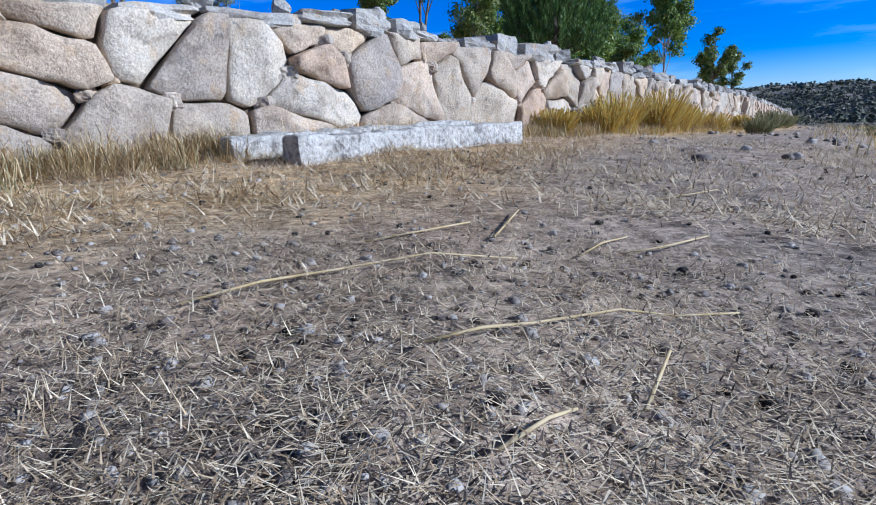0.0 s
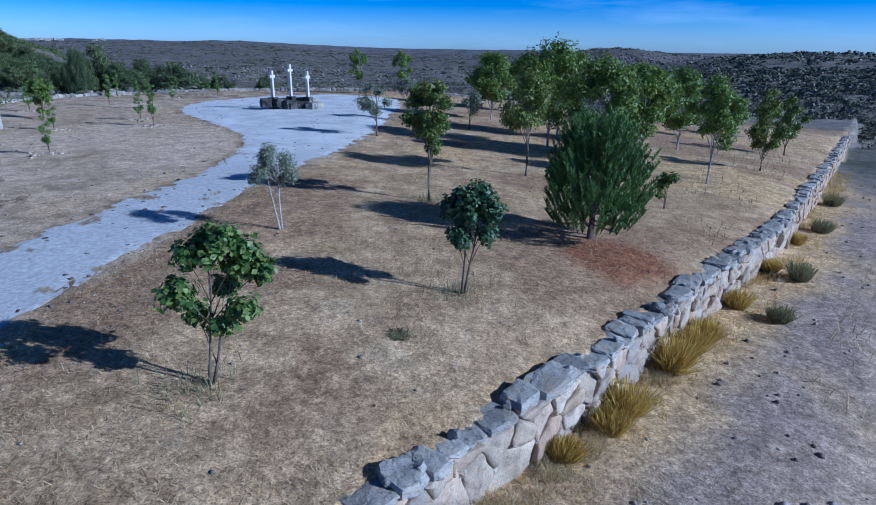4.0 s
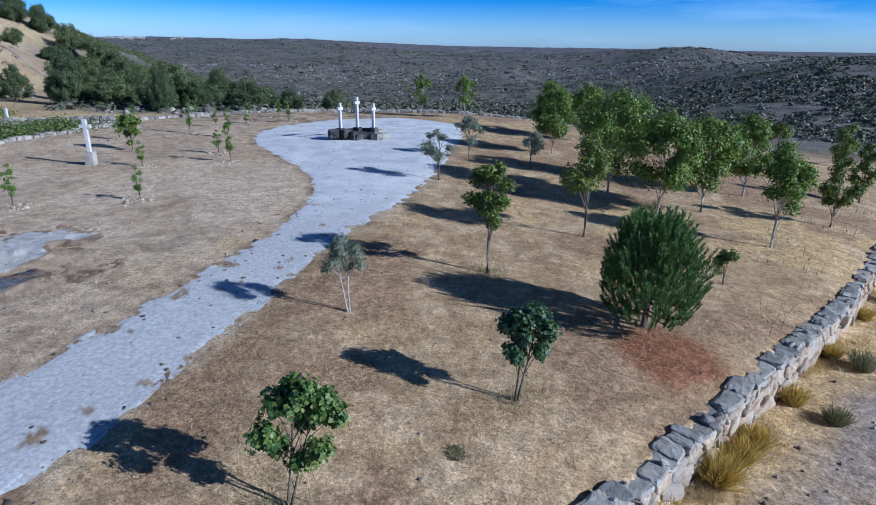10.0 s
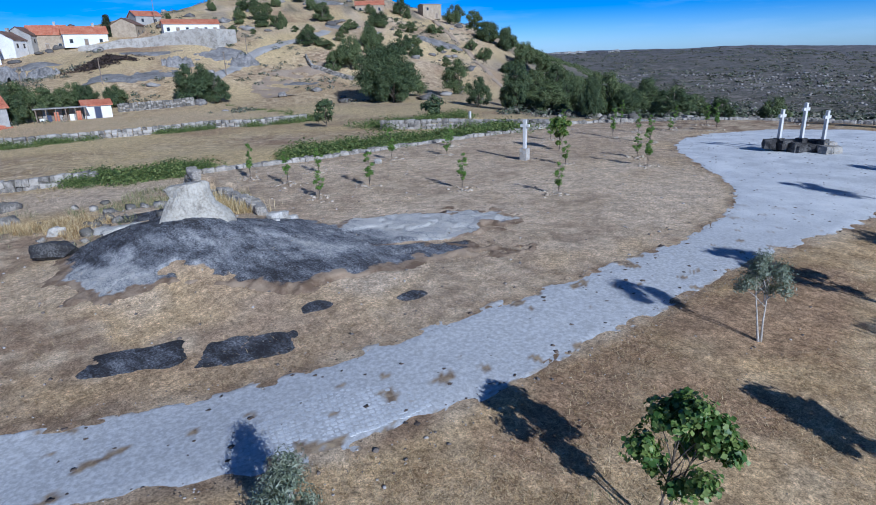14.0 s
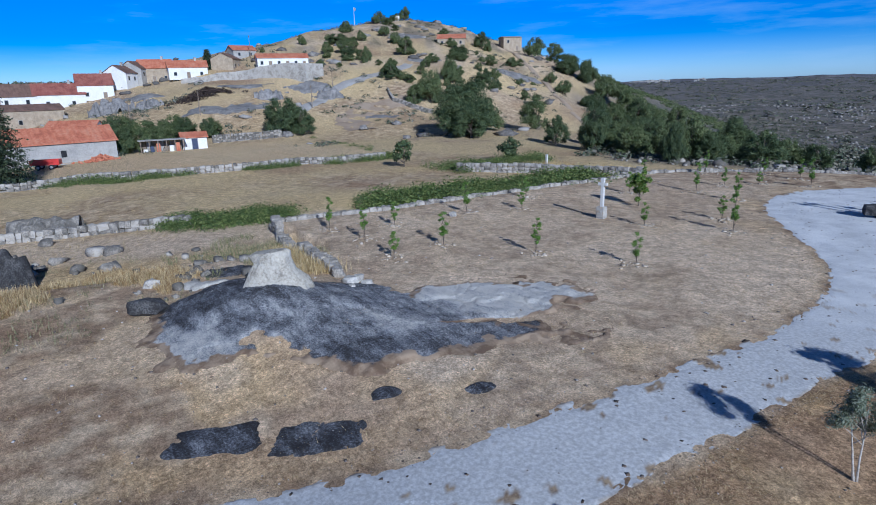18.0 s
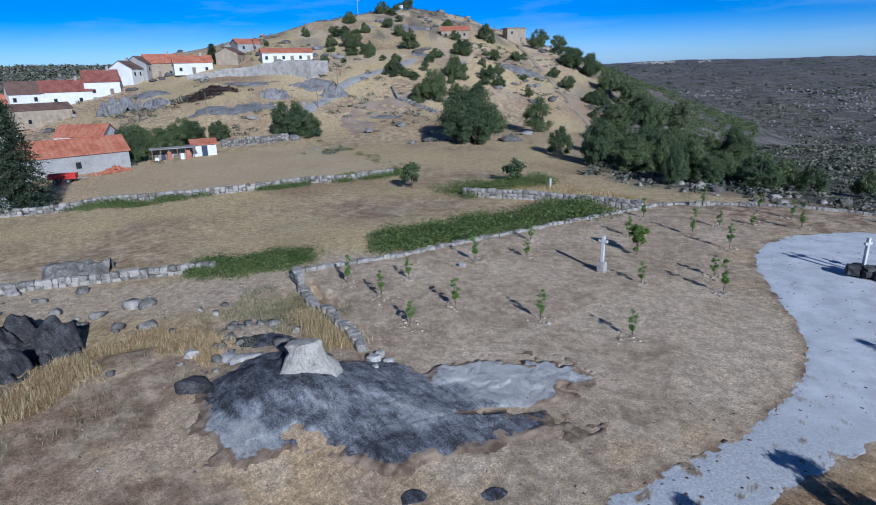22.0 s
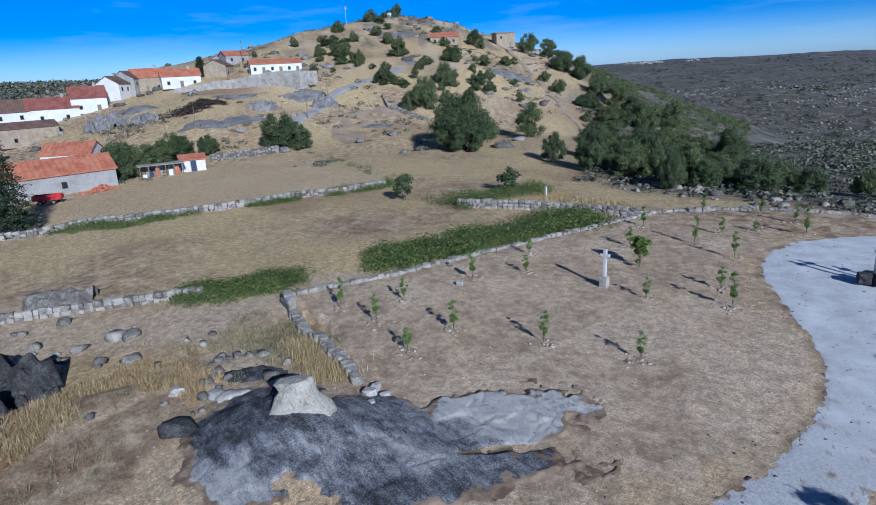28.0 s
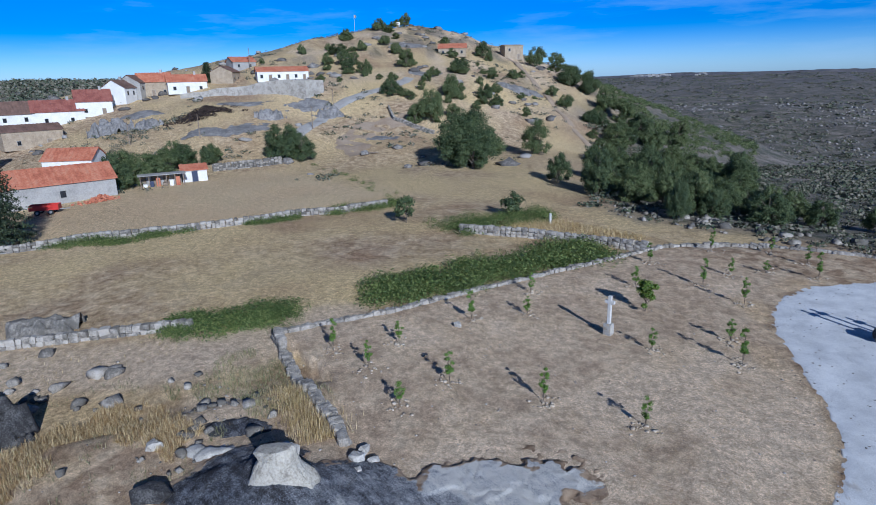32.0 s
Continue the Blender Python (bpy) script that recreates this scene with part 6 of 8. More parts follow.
# lean-to beside the shed
lean = thing("lean_to", -123.8, 30.6, gz(-123.8, 30.6) - 0.1, "open lean-to with grey posts, boards and clutter", "shed", "", math.degrees(math.atan2(123.8, 30.6)) + 4)
for k in range(6):
    bm = bmesh.new()
    box(bm, -3.9 + k * 1.5, -3.75 + k * 1.5, -1.3, -1.15, 0, 2.3)
    part("post", bm, M_WOOD, lean)
bm = bmesh.new()
box(bm, -4.2, 4.2, -1.5, 1.6, 2.3, 2.42)
part("roof", bm, M_GREYWALL, lean)
for k in range(7):
    bm = bmesh.new()
    box(bm, -3.8 + k * 1.05, -2.85 + k * 1.05, 1.2, 1.3, 0, 2.28)
    part("board", bm, M_GREYWALL if k % 2 else M_WOOD, lean)
for k, mt in enumerate((M_WHITE, M_DOOR, M_TILE, M_WOOD, M_WHITE, M_TILE)):
    bm = bmesh.new()
    box(bm, -3.4 + k * 1.15, -2.7 + k * 1.15, -0.7, 0.3, 0, 0.7 + 0.5 * (k % 3), 0.03)
    part("crate", bm, mt, lean)

# heap of red tiles and bricks by the barn
heap = thing("brick_heap", -115.0, 18.6, gz(-115, 18.6), "heap of stacked red bricks and roof tiles", "brick heap")
rg = np.random.default_rng(8)
bk = bmesh.new()
box(bk, -0.25, 0.25, -0.12, 0.12, -0.1, 0.1, 0.01)
bme = bpy.data.meshes.new("brick")
bk.to_mesh(bme)
bk.free()
bme.materials.append(M_TILE)
for k in range(190):
    a, b = rg.normal(0, 1.2), rg.normal(0, 0.6)
    ob = new("brick", bme)
    ob.parent = heap
    ob.matrix_basis = pose(-a * 0.17 + b, a * 1.15, max(0.06, 1.2 - 0.45 * abs(a) - 0.6 * abs(b)) * rg.uniform(0.2, 1), *rg.uniform(-35, 35, 2), rg.uniform(0, 180))

# red farm trailer
tr = thing("farm_trailer", -110.6, 10.2, gz(-110.6, 10.2), "red flat-sided farm trailer on rubber tyres", "trailer", "", 70)
bm = bmesh.new()
box(bm, -2.0, 2.0, -0.95, 0.95, 0.7, 0.85, 0.02)
for q in ((-2.0, 2.0, -0.95, -0.88), (-2.0, 2.0, 0.88, 0.95), (-2.0, -1.93, -0.879, 0.879), (1.93, 2.0, -0.879, 0.879)):
    box(bm, q[0], q[1], q[2], q[3], 0.851, 1.5, 0.01)
part("body", bm, M_RED, tr)
bm = bmesh.new()
box(bm, 2.0, 3.3, -0.06, 0.06, 0.62, 0.74)
part("drawbar", bm, M_METAL, tr)
for sx in (-0.9, 0.9):
    for sy in (-1.05, 1.05):
        bm = bmesh.new()
        bmesh.ops.create_cone(bm, cap_ends=True, segments=18, radius1=0.4, radius2=0.4, depth=0.22, matrix=Matrix.Translation((sx, sy, 0.4)) @ Matrix.Rotation(math.pi / 2, 4, "X"))
        wh = part("wheel", bm, M_RUBBER, tr)
        bm = bmesh.new()
        bmesh.ops.create_cone(bm, cap_ends=True, segments=14, radius1=0.2, radius2=0.2, depth=0.25, matrix=Matrix.Translation((sx, sy, 0.4)) @ Matrix.Rotation(math.pi / 2, 4, "X"))
        part("rim", bm, M_METAL, wh)


def pole(x, y, h, label, name="utility_pole", flag=False):
    e = thing(name, x, y, gz(x, y) - 0.2, label, "pole", "poles on the hill")
    v, f = tube([(0, 0, 0), (0, 0, h * 0.5), (0, 0, h)], [0.14, 0.12, 0.08], 8)
    link_mesh("shaft", v, f, M_WOOD if not flag else M_METAL, e)
    if flag:
        V = [(0, 0.02 * math.sin(i * 1.3), h - 0.1 - j * 1.3) if i == 0 else (0.5 * i, 0.15 * math.sin(i * 1.3), h - 0.1 - j * 1.3 - 0.1 * i) for i in range(5) for j in range(2)]
        F = [(2 * i, 2 * i + 2, 2 * i + 3, 2 * i + 1) for i in range(4)]
        ob = link_mesh("flag", V, F, M_WHITE, e)
        so = ob.modifiers.new("thickness", "SOLIDIFY")
        so.thickness = 0.03
    else:
        bm = bmesh.new()
        box(bm, -0.7, 0.7, -0.06, 0.06, h - 0.5, h - 0.38)
        part("crossarm", bm, M_WOOD, e)
    return e


for x, y, h in ((-154.4, 78.2, 6.5), (-166.5, 91.6, 6.5), (-162.8, 50.3, 6.0), (-174.3, 35.9, 6.0), (-232.0, 93.0, 9.0)):
    pole(x, y, h, "wooden utility pole with a short crossarm")
pole(-262.0, 158.0, 9.0, "slender metal flagpole with a pale flag", "flagpole", True)
bm = bmesh.new()
box(bm, -0.12, 0.12, -0.12, 0.12, -0.2, 1.3, 0.02)
ob = part("boundary_post", bm, M_CROSS, None)
ob.matrix_basis = pose(-50.6, 57.5, gz(-50.6, 57.5))
tagged(ob, "short white stone post in the straw", "post")


# ---- lane up the hill ----
def ribbon(name, line, width, mat, label, lift=0.12, n=80):
    c = smooth_line(line, n)
    t = np.gradient(c, axis=0)
    t /= np.linalg.norm(t, axis=1, keepdims=True)
    nrm = np.stack([t[:, 1], -t[:, 0]], 1)
    us = np.linspace(-0.5, 0.5, 7)
    q = c[:, None] + nrm[:, None] * (us * width)[None, :, None]
    x, y = q[..., 0].ravel(), q[..., 1].ravel()
    lf = np.tile(np.where(np.abs(us) > 0.45, -0.1, lift), n)
    z = ground_z(x, y) + lf
    i, j = np.meshgrid(np.arange(n - 1), np.arange(6), indexing="ij")
    f = np.stack([i * 7 + j, i * 7 + j + 1, (i + 1) * 7 + j + 1, (i + 1) * 7 + j], -1).reshape(-1, 4)
    return tagged(link_mesh(name, np.stack([x, y, z], 1), f[:, ::-1], mat, smooth=True), label, "road", kind="structure")


ribbon("road_hill", [(-147, 66), (-155, 75.5), (-161, 84), (-168, 94), (-174, 108), (-175, 120), (-183, 132)], 4.2, M_ROAD, "pale grey lane climbing the hillside", 0.25)
M_DIRT = material("dirt_track", [(0.3, 0.22, 0.15), (0.42, 0.33, 0.24)], 3.0, 0.3, 0.95, 0.3, 0.03)
ribbon("road_track", [(-211, 209), (-190, 197), (-177, 188.5), (-152, 174), (-126, 156), (-110, 146)], 2.6, M_DIRT, "brown footpath down the hillside", 0.3)
ribbon("road_field", [(-150, 108), (-150, 95), (-142, 82), (-128, 78)], 9.0, M_DIRT, "pale bare clearing beside the lane", 0.1)


# ---- trees on the hill and in the village ----
def place_copies(base, rows):
    """Copies of a built tree at (x, y, width factor, height factor, turn)."""
    for x, y, sw, sh, a in rows:
        copy_thing(base, Matrix.Translation((x, y, gz(x, y) - 0.15)) @ Matrix.Rotation(a, 4, "Z") @ Matrix.Diagonal((sw, sw, sh, 1)))


M_OAK_PALE = material("olive_oak_leaf", [(0.055, 0.085, 0.026), (0.1, 0.14, 0.046), (0.175, 0.2, 0.08)], 4.0, 0.5, 0.7, 0.1, 0.01, island=0.4, leaf=0.15)
rgh = np.random.default_rng(77)
KINDS = []
for x, y, lab, sd, h, r, n, leaf, nb, sh, mt in (
        (-101.5, 88.6, "large round-crowned dark green oak on the slope", 81, 12.5, 9.6, 44000, 0.34, 50, 0.7, M_OAK),
        (-136.5, 61.0, "dense dark oak beside the garden wall", 82, 9.5, 6.2, 20000, 0.28, 30, 0.6, M_OAK),
        (-103.5, 113.3, "green oak with an uneven crown", 83, 9.0, 5.8, 17000, 0.28, 26, 0.8, M_OAK_PALE),
        (-112.0, 104.0, "low spreading olive-green oak bush", 88, 6.0, 6.2, 14000, 0.28, 24, 0.5, M_OAK_PALE)):
    KINDS.append((tree("oak_tree", x, y, lab, sd, h, 0.2, r, n, leaf, mt, M_BARK, trunk_r=0.035 * h, blobs=nb, group="trees on the hill", shape=sh, far=True), 2 * r, h))


def grove(rows, seed, pick=(0, 1, 2, 3)):
    """Copies of the built oaks at (x, y, width, height)."""
    rg = np.random.default_rng(seed)
    for x, y, w, h in rows:
        b, bw, bh = KINDS[pick[int(rg.integers(len(pick)))]]
        place_copies(b, [(x, y, w / bw, h / bh, rg.uniform(0, 6))])


grove(((-97, 86, 11, 7.5), (-105, 92, 11, 8)), 5, (1,))
spots = ((-139.5, 64.5, 9, 7.5), (-73.6, 86, 6.3, 6), (-60.3, 79.9, 6.9, 8.7), (-125.3, 22.6, 8, 8.0), (-128.5, 27.5, 7, 6.5), (-149.6, 40.1, 8, 5.9), (-144, 46, 6, 5), (-255, 149, 9, 5.1), (-212, 123, 9, 7), (-205, 120, 8, 5), (-230, 130, 12, 5), (-195.6, 140, 10, 7.3), (-206, 189, 10, 8), (-167, 113.4, 9.6, 5.4), (-144, 111.7, 12, 9.4), (-158, 131, 8, 7.8),
         (-178, 152, 11, 6.0), (-148, 142, 6, 5), (-155, 143, 8, 6), (-247, 122, 5, 4.2), (-268, 192, 9, 7), (-262, 172, 9, 6), (-195, 122, 5, 5.7))
grove(spots, 12, (1, 2, 3))
grove(((-127, 25.5, 10, 7.5), (-130, 30, 9, 6.5), (-142, 36, 9, 6), (-146, 41, 9, 6), (-145, 47, 7, 5), (-133.5, 64.5, 9, 7.5)), 17, (1, 2))
grove([(x + rgh.normal(0, 0.45 * w), y + rgh.normal(0, 0.45 * w), w * rgh.uniform(0.5, 0.9), h * rgh.uniform(0.45, 0.8)) for x, y, w, h in spots[7:] for _ in range(2)], 13, (2, 3))
grove([(a, b, c, c * rgh.uniform(0.5, 0.8)) for a, b, c in zip(rgh.uniform(-245, -140, 40), rgh.uniform(95, 190, 40), rgh.uniform(2.5, 8, 40)) if math.hypot(a + 175, b - 105) > 14], 14, (2, 3))
grove(((-193, 210, 13, 9), (-186, 215, 13, 9), (-170, 205, 15, 9), (-164, 210, 12, 10), (-149, 202, 14, 10), (-139, 199, 13, 10), (-129, 196, 13, 10), (-148, 177, 9, 5), (-135, 175, 9, 5), (-117, 165, 11, 8), (-59, 89, 7, 6), (-62, 103, 8, 7), (-53, 97, 8, 5.5), (-46, 93, 8, 5), (-38, 86, 7, 4.2), (-36, 92, 7, 4.5), (-31, 88, 6, 4), (-25, 90, 6, 4), (-116, 183, 12, 10), (-124, 214, 13, 10), (-42, 72, 4.7, 5.5), (-40, 77, 5, 4.5), (-70, 110, 9, 8), (-80, 125, 9, 8), (-57, 120, 9, 8)), 15)
# the wood between hill and valley
wood = []
for _ in range(700):
    a, r = math.radians(rgh.uniform(-37.5, -20)), rgh.uniform(84, 240)
    x, y, w = math.sin(a) * r, math.cos(a) * r, rgh.uniform(5, 9)
    if len(wood) < 110 and y > 76 and math.degrees(a) < -22 - 0.05 * (r - 84) and all(math.hypot(x - q[0], y - q[1]) > 0.33 * (w + q[2]) for q in wood):
        wood.append((x, y, w, w * rgh.uniform(0.5, 0.8)))
grove(wood, 16, (1, 2, 2, 3))
# bare granite showing through the hillside
M_GREYROCK = material("grey_bare_granite", [(0.1, 0.097, 0.094), (0.2, 0.19, 0.182), (0.33, 0.31, 0.29)], 2.5, 0.4, 0.92, 0.7, 0.08, soft=0.12)
for k, (x, y, rx, ry, turn, lab) in enumerate(((-205, 47, 7, 4, 60, "grey bare granite below the terrace"), (-165, 54, 8, 3, 55, "grey bare granite on the slope"), (-163, 64, 7, 3.5, 60, "grey bare granite on the slope"), (-172, 87, 7, 3.5, 60, "dark granite crag beside the terrace wall"), (-162, 167, 8, 4, 60, "dark granite crag high on the hill"),
                                              (-186, 70, 9, 3, 60, "grey bare granite below the terrace"), (-185, 140, 7, 3, 50, "grey bare granite near the summit"), (-225, 165, 9, 4, 50, "grey bare granite near the summit"), (-140, 92, 6, 2.5, 70, "grey bare granite on the slope"))):
    sheet_rock("bedrock", x, y, rx, ry, turn, 700 + k, M_GREYROCK, lab, 0.7 if k in (3, 4) else 0.25, 0.9, 0.4)
tree("small_tree", -64.2, 45.3, "small round tree at the hedge end", 84, 3.6, 0.4, 2.0, 1500, 0.32, M_OAK, M_BARK, trunk_r=0.1, blobs=12, group="trees on the hill")
tree("small_tree", -57.1, 57.3, "small dark tree above the straw bank", 85, 3.6, 0.3, 2.3, 1500, 0.32, M_OAK, M_BARK, trunk_r=0.1, blobs=12, group="trees on the hill")


def conifer(x, y, h, r, seed, label):
    rg = np.random.default_rng(seed)
    e = thing("conifer_tree", x, y, gz(x, y) - 0.1, label, "tree", "trees on the hill")
    v, f = tube([(0, 0, 0), (0, 0, h * 0.6), (0, 0, h * 0.98)], [0.3, 0.16, 0.03], 8)
    link_mesh("trunk", v, f, M_BARK, e, smooth=True)
    P, N = [], []
    for k in range(130):
        q = (k + rg.random()) / 130
        a = k * 2.4
        ln = r * (1 - q) ** 0.75 * rg.uniform(0.7, 1.1) + 0.25
        m = max(30, int(190 * (1 - q) + 40))
        s = rg.uniform(0.1, 1, m)
        z = h * (0.1 + 0.88 * q) - s * ln * 0.25 + rg.normal(0, 0.14, m)
        P.append(np.stack([math.cos(a) * s * ln + rg.normal(0, 0.3, m), math.sin(a) * s * ln + rg.normal(0, 0.3, m), z], 1))
        N.append(rg.normal(size=(m, 3)) + np.array([0, 0, 0.8]))
    v, f = leaves(rg, np.concatenate(P), np.concatenate(N), 0.32, 0.5)
    link_mesh("crown", v, f, M_CONIFER, e)
    return e


M_CONIFER = material("conifer_needle", [(0.014, 0.026, 0.012), (0.03, 0.048, 0.02), (0.06, 0.08, 0.035)], 1.5, 0.2, 0.8, 0.1, 0.01, island=0.4)
conifer(-90.6, 3.4, 14.0, 4.3, 86, "tall dark conifer at the field edge")
conifer(-229.0, 75.5, 7.0, 2.2, 87, "dark conifer between village houses")

# ---- saplings ----
saps = []
for k, (h, r, n) in enumerate(((2.3, 0.5, 1500), (2.1, 0.4, 1200), (1.6, 0.46, 1000))):
    x, y = ((-35.0, 18.7), (-31.1, 19.0), (-26.6, 18.1))[k]
    saps.append(tree("sapling", x, y, "thin young sapling with light green leaves in a dug basin", 90 + k, h, h * 0.3, r, n, 0.075, M_SAP, M_BARK, trunk_r=0.018, blobs=13, group="saplings in the park"))
rg = np.random.default_rng(14)
for k in range(3):
    place_copies(saps[k], [(x, y, rg.uniform(0.8, 1.2), rg.uniform(0.8, 1.25), rg.uniform(0, 6)) for i, (x, y) in enumerate(
        ((-26.8, 21.7), (-21.9, 24.2), (-17.0, 26.2), (-32.8, 28.7), (-30.8, 32.4), (-21.6, 34.0), (-17.0, 36.2), (-19.0, 38.8), (-29.1, 43.4), (-25.5, 47.4), (-21.4, 45.8), (-23.8, 54.8), (-20.1, 56.0), (-30.2, 57.7), (-25.3, 51.7), (-22.3, 59.5), (-33.0, 22.5), (-33.8, 36.0), (-32.0, 50.0), (-26.0, 61.0), (-15.0, 63.0))) if i % 3 == k])
tree("small_tree", -25.6, 39.4, "dense dark green young tree behind the wayside cross", 95, 2.9, 0.35, 1.1, 4600, 0.14, M_ROBINIA, M_BARK, trunk_r=0.04, blobs=12, group="saplings in the park")


# ---- hedges, scrub and far woods ----
def clump_template(rg, quads, size):
    d = rg.normal(size=(quads, 3))
    d /= np.linalg.norm(d, axis=1, keepdims=True)
    d[:, 2] = np.abs(d[:, 2]) * 0.9
    p = d * rg.uniform(0.45, 1.0, (quads, 1))
    return leaves(rg, p, d + rg.normal(size=(quads, 3)) * 0.5, size, 0.8)


def scatter(name, pts, sizes, quads, leaf, mat, label, category, seed, flat=0.75):
    """One mesh of many leafy clumps, resting on the ground."""
    rg = np.random.default_rng(seed)
    tm = [clump_template(rg, quads, leaf) for _ in range(8)]
    V, F, n = [], [], 0
    z = ground_z(pts[:, 0], pts[:, 1])
    for (x, y), zz, s in zip(pts, z, sizes):
        v, f = tm[int(rg.integers(8))]
        a = rg.uniform(0, 6.28)
        c, q = math.cos(a), math.sin(a)
        sx, sz = s * rg.uniform(0.8, 1.25), s * flat * rg.uniform(0.8, 1.3)
        w = np.stack([(v[:, 0] * c - v[:, 1] * q) * sx + x, (v[:, 0] * q + v[:, 1] * c) * sx + y, v[:, 2] * sz + zz - 0.05 * s], 1)
        V.append(w)
        F.append(f + n)
        n += len(v)
    return tagged(link_mesh(name, np.concatenate(V), np.concatenate(F), mat), label, category, kind="stuff")


def along(line, n, spread, seed):
    rg = np.random.default_rng(seed)
    at, total = line_frame(line)
    out = []
    for u in rg.uniform(0, total, n):
        x, y, tx, ty = at(u)
        o = rg.normal(0, spread)
        out.append((x + ty * o, y - tx * o))
    return np.array(out)


for k, (line, n, sp, sz, lab) in enumerate((
        ([(-43.6, 26.5), (-42.5, 31.9), (-41.4, 37.3), (-40.4, 44.3), (-39.7, 52.2)], 330, 1.6, 1.6, "long thick green bramble hedge along the park wall"),
        ([(-48.0, 11.5), (-45.8, 15.6), (-44.4, 20.5)], 170, 1.2, 1.2, "low green bramble patch by the dirt lane"),
        ([(-86.5, 7.4), (-80.5, 14.0), (-80.3, 22.6)], 90, 0.7, 1.2, "green brambles over a field wall"),
        ([(-78.5, 29.2), (-76.6, 36.0)], 60, 0.6, 1.1, "green brambles over a field wall"),
        ([(-77.6, 40.6), (-76.4, 45.7), (-75.6, 52.0)], 90, 1.1, 1.25, "green brambles over a field wall"),
        ([(-56.0, 46.5), (-56.5, 54.6), (-53, 60)], 130, 1.7, 1.5, "green bramble thicket on the bank"),
        ([(-128.6, 64.8), (-117.2, 64.4), (-91.6, 56.9), (-74, 53)], 70, 0.7, 0.6, "dry green growth along a ditch"))):
    rg = np.random.default_rng(100 + k)
    p = along(line, n, sp, 110 + k)
    scatter("bramble_hedge", p, rg.uniform(0.5, 1.3, len(p)) * sz, 240, 0.1, M_BRAMBLE, lab, "hedge", 120 + k)


def sector(n, yaw0, yaw1, r0, r1, seed, keep):
    rg = np.random.default_rng(seed)
    yaw, r = np.radians(rg.uniform(yaw0, yaw1, n)), np.sqrt(rg.uniform(r0 ** 2, r1 ** 2, n))
    x, y = np.sin(yaw) * r, np.cos(yaw) * r
    ok = keep(x, y, r)
    return np.stack([x[ok], y[ok]], 1), r[ok]


def off_park(x, y, r):
    d = polydist(x, y, WALL)[0]
    return ((y > 68.5) | ((d > 9) & (r > 36)) | (r > 85)) & (fbm(x, y, 30, 91) > -0.7)


rg = np.random.default_rng(17)
p, r = sector(9500, -38, 48, 36, 230, 201, off_park)
scatter("scrub_wood", p, (0.4 + 1.5 * rg.random(len(p)) ** 2) * (0.55 + r / 260), 36, 0.4, M_SCRUB, "dark green oak scrub covering the slopes below the park", "scrub", 202)
p, r = sector(12000, -42, 46, 220, 620, 203, lambda x, y, r: (fbm(x, y, 60, 92) > -0.6) & (np.hypot(x + 275, y - 200) > 190))
scatter("scrub_wood", p, 0.7 + 2.6 * rg.random(len(p)) ** 2, 16, 0.5, M_SCRUB, "dark scrub and woodland across the valley", "scrub", 204, 0.6)
p, r = sector(13000, -46, 44, 600, 2000, 205, lambda x, y, r: fbm(x, y, 150, 93) > -0.5)
scatter("scrub_wood", p, 2.0 + 5.5 * rg.random(len(p)) ** 2, 12, 0.6, M_SCRUB, "far dark woodland on the ridges", "scrub", 206, 0.45)
p, r = sector(6500, -105, -55, 300, 950, 207, lambda x, y, r: (np.hypot(x + 275, y - 200) > 230) & (x < -280))
scatter("scrub_wood", p, rg.uniform(3, 6, len(p)), 14, 0.6, M_SCRUB, "pine wood on the hills behind the village", "scrub", 208, 0.9)

p, r = sector(3000, 4, 50, 26, 130, 231, lambda x, y, r: ((polydist(x, y, WALL)[0] > 5) | (r > 85)) & ((x > 30) | (y > 69)) & (fbm(x, y, 9, 108) > -0.3))
scatter("scrub", p, rg.uniform(0.2, 0.9, len(p)), 60, 0.22, M_SCRUB, "low dark scrub beside the dirt track", "scrub", 232)


def on_flank(x, y, r):
    w = 0.588 * (x + 275) + 0.809 * (y - 200)
    return ((w > 84 + 14 * vnoise(x, y, 20, 5)) & (np.hypot(x + 275, y - 200) < 230)) & (fbm(x, y, 14, 94) > -0.3)


p, r = sector(5200, -50, -24, 95, 330, 209, on_flank)
scatter("scrub_wood", p, rg.uniform(1.0, 2.6, len(p)), 56, 0.24, M_OAK_PALE, "dense green oak scrub on the hill's flank", "scrub", 210)
p, r = sector(2600, -88, -40, 120, 345, 211, lambda x, y, r: fbm(x, y, 25, 95) > 0.15)
scatter("scrub_wood", p, rg.uniform(0.5, 1.6, len(p)), 26, 0.4, M_SCRUB, "scattered low shrubs over the dry hill", "scrub", 212)
p = np.stack([rg.normal(-182, 2.0, 320), rg.normal(57.7, 3.6, 320)], 1)
M_BURNT = material("burnt_heather", [(0.03, 0.022, 0.018), (0.07, 0.045, 0.035)], 3.0, 0.3, 0.95, 0.3, 0.02, island=0.3)
scatter("scrub_wood", p, rg.uniform(0.8, 1.6, len(p)), 26, 0.4, M_BURNT, "dark brown dead heather patch below the village", "scrub", 213, 0.5)


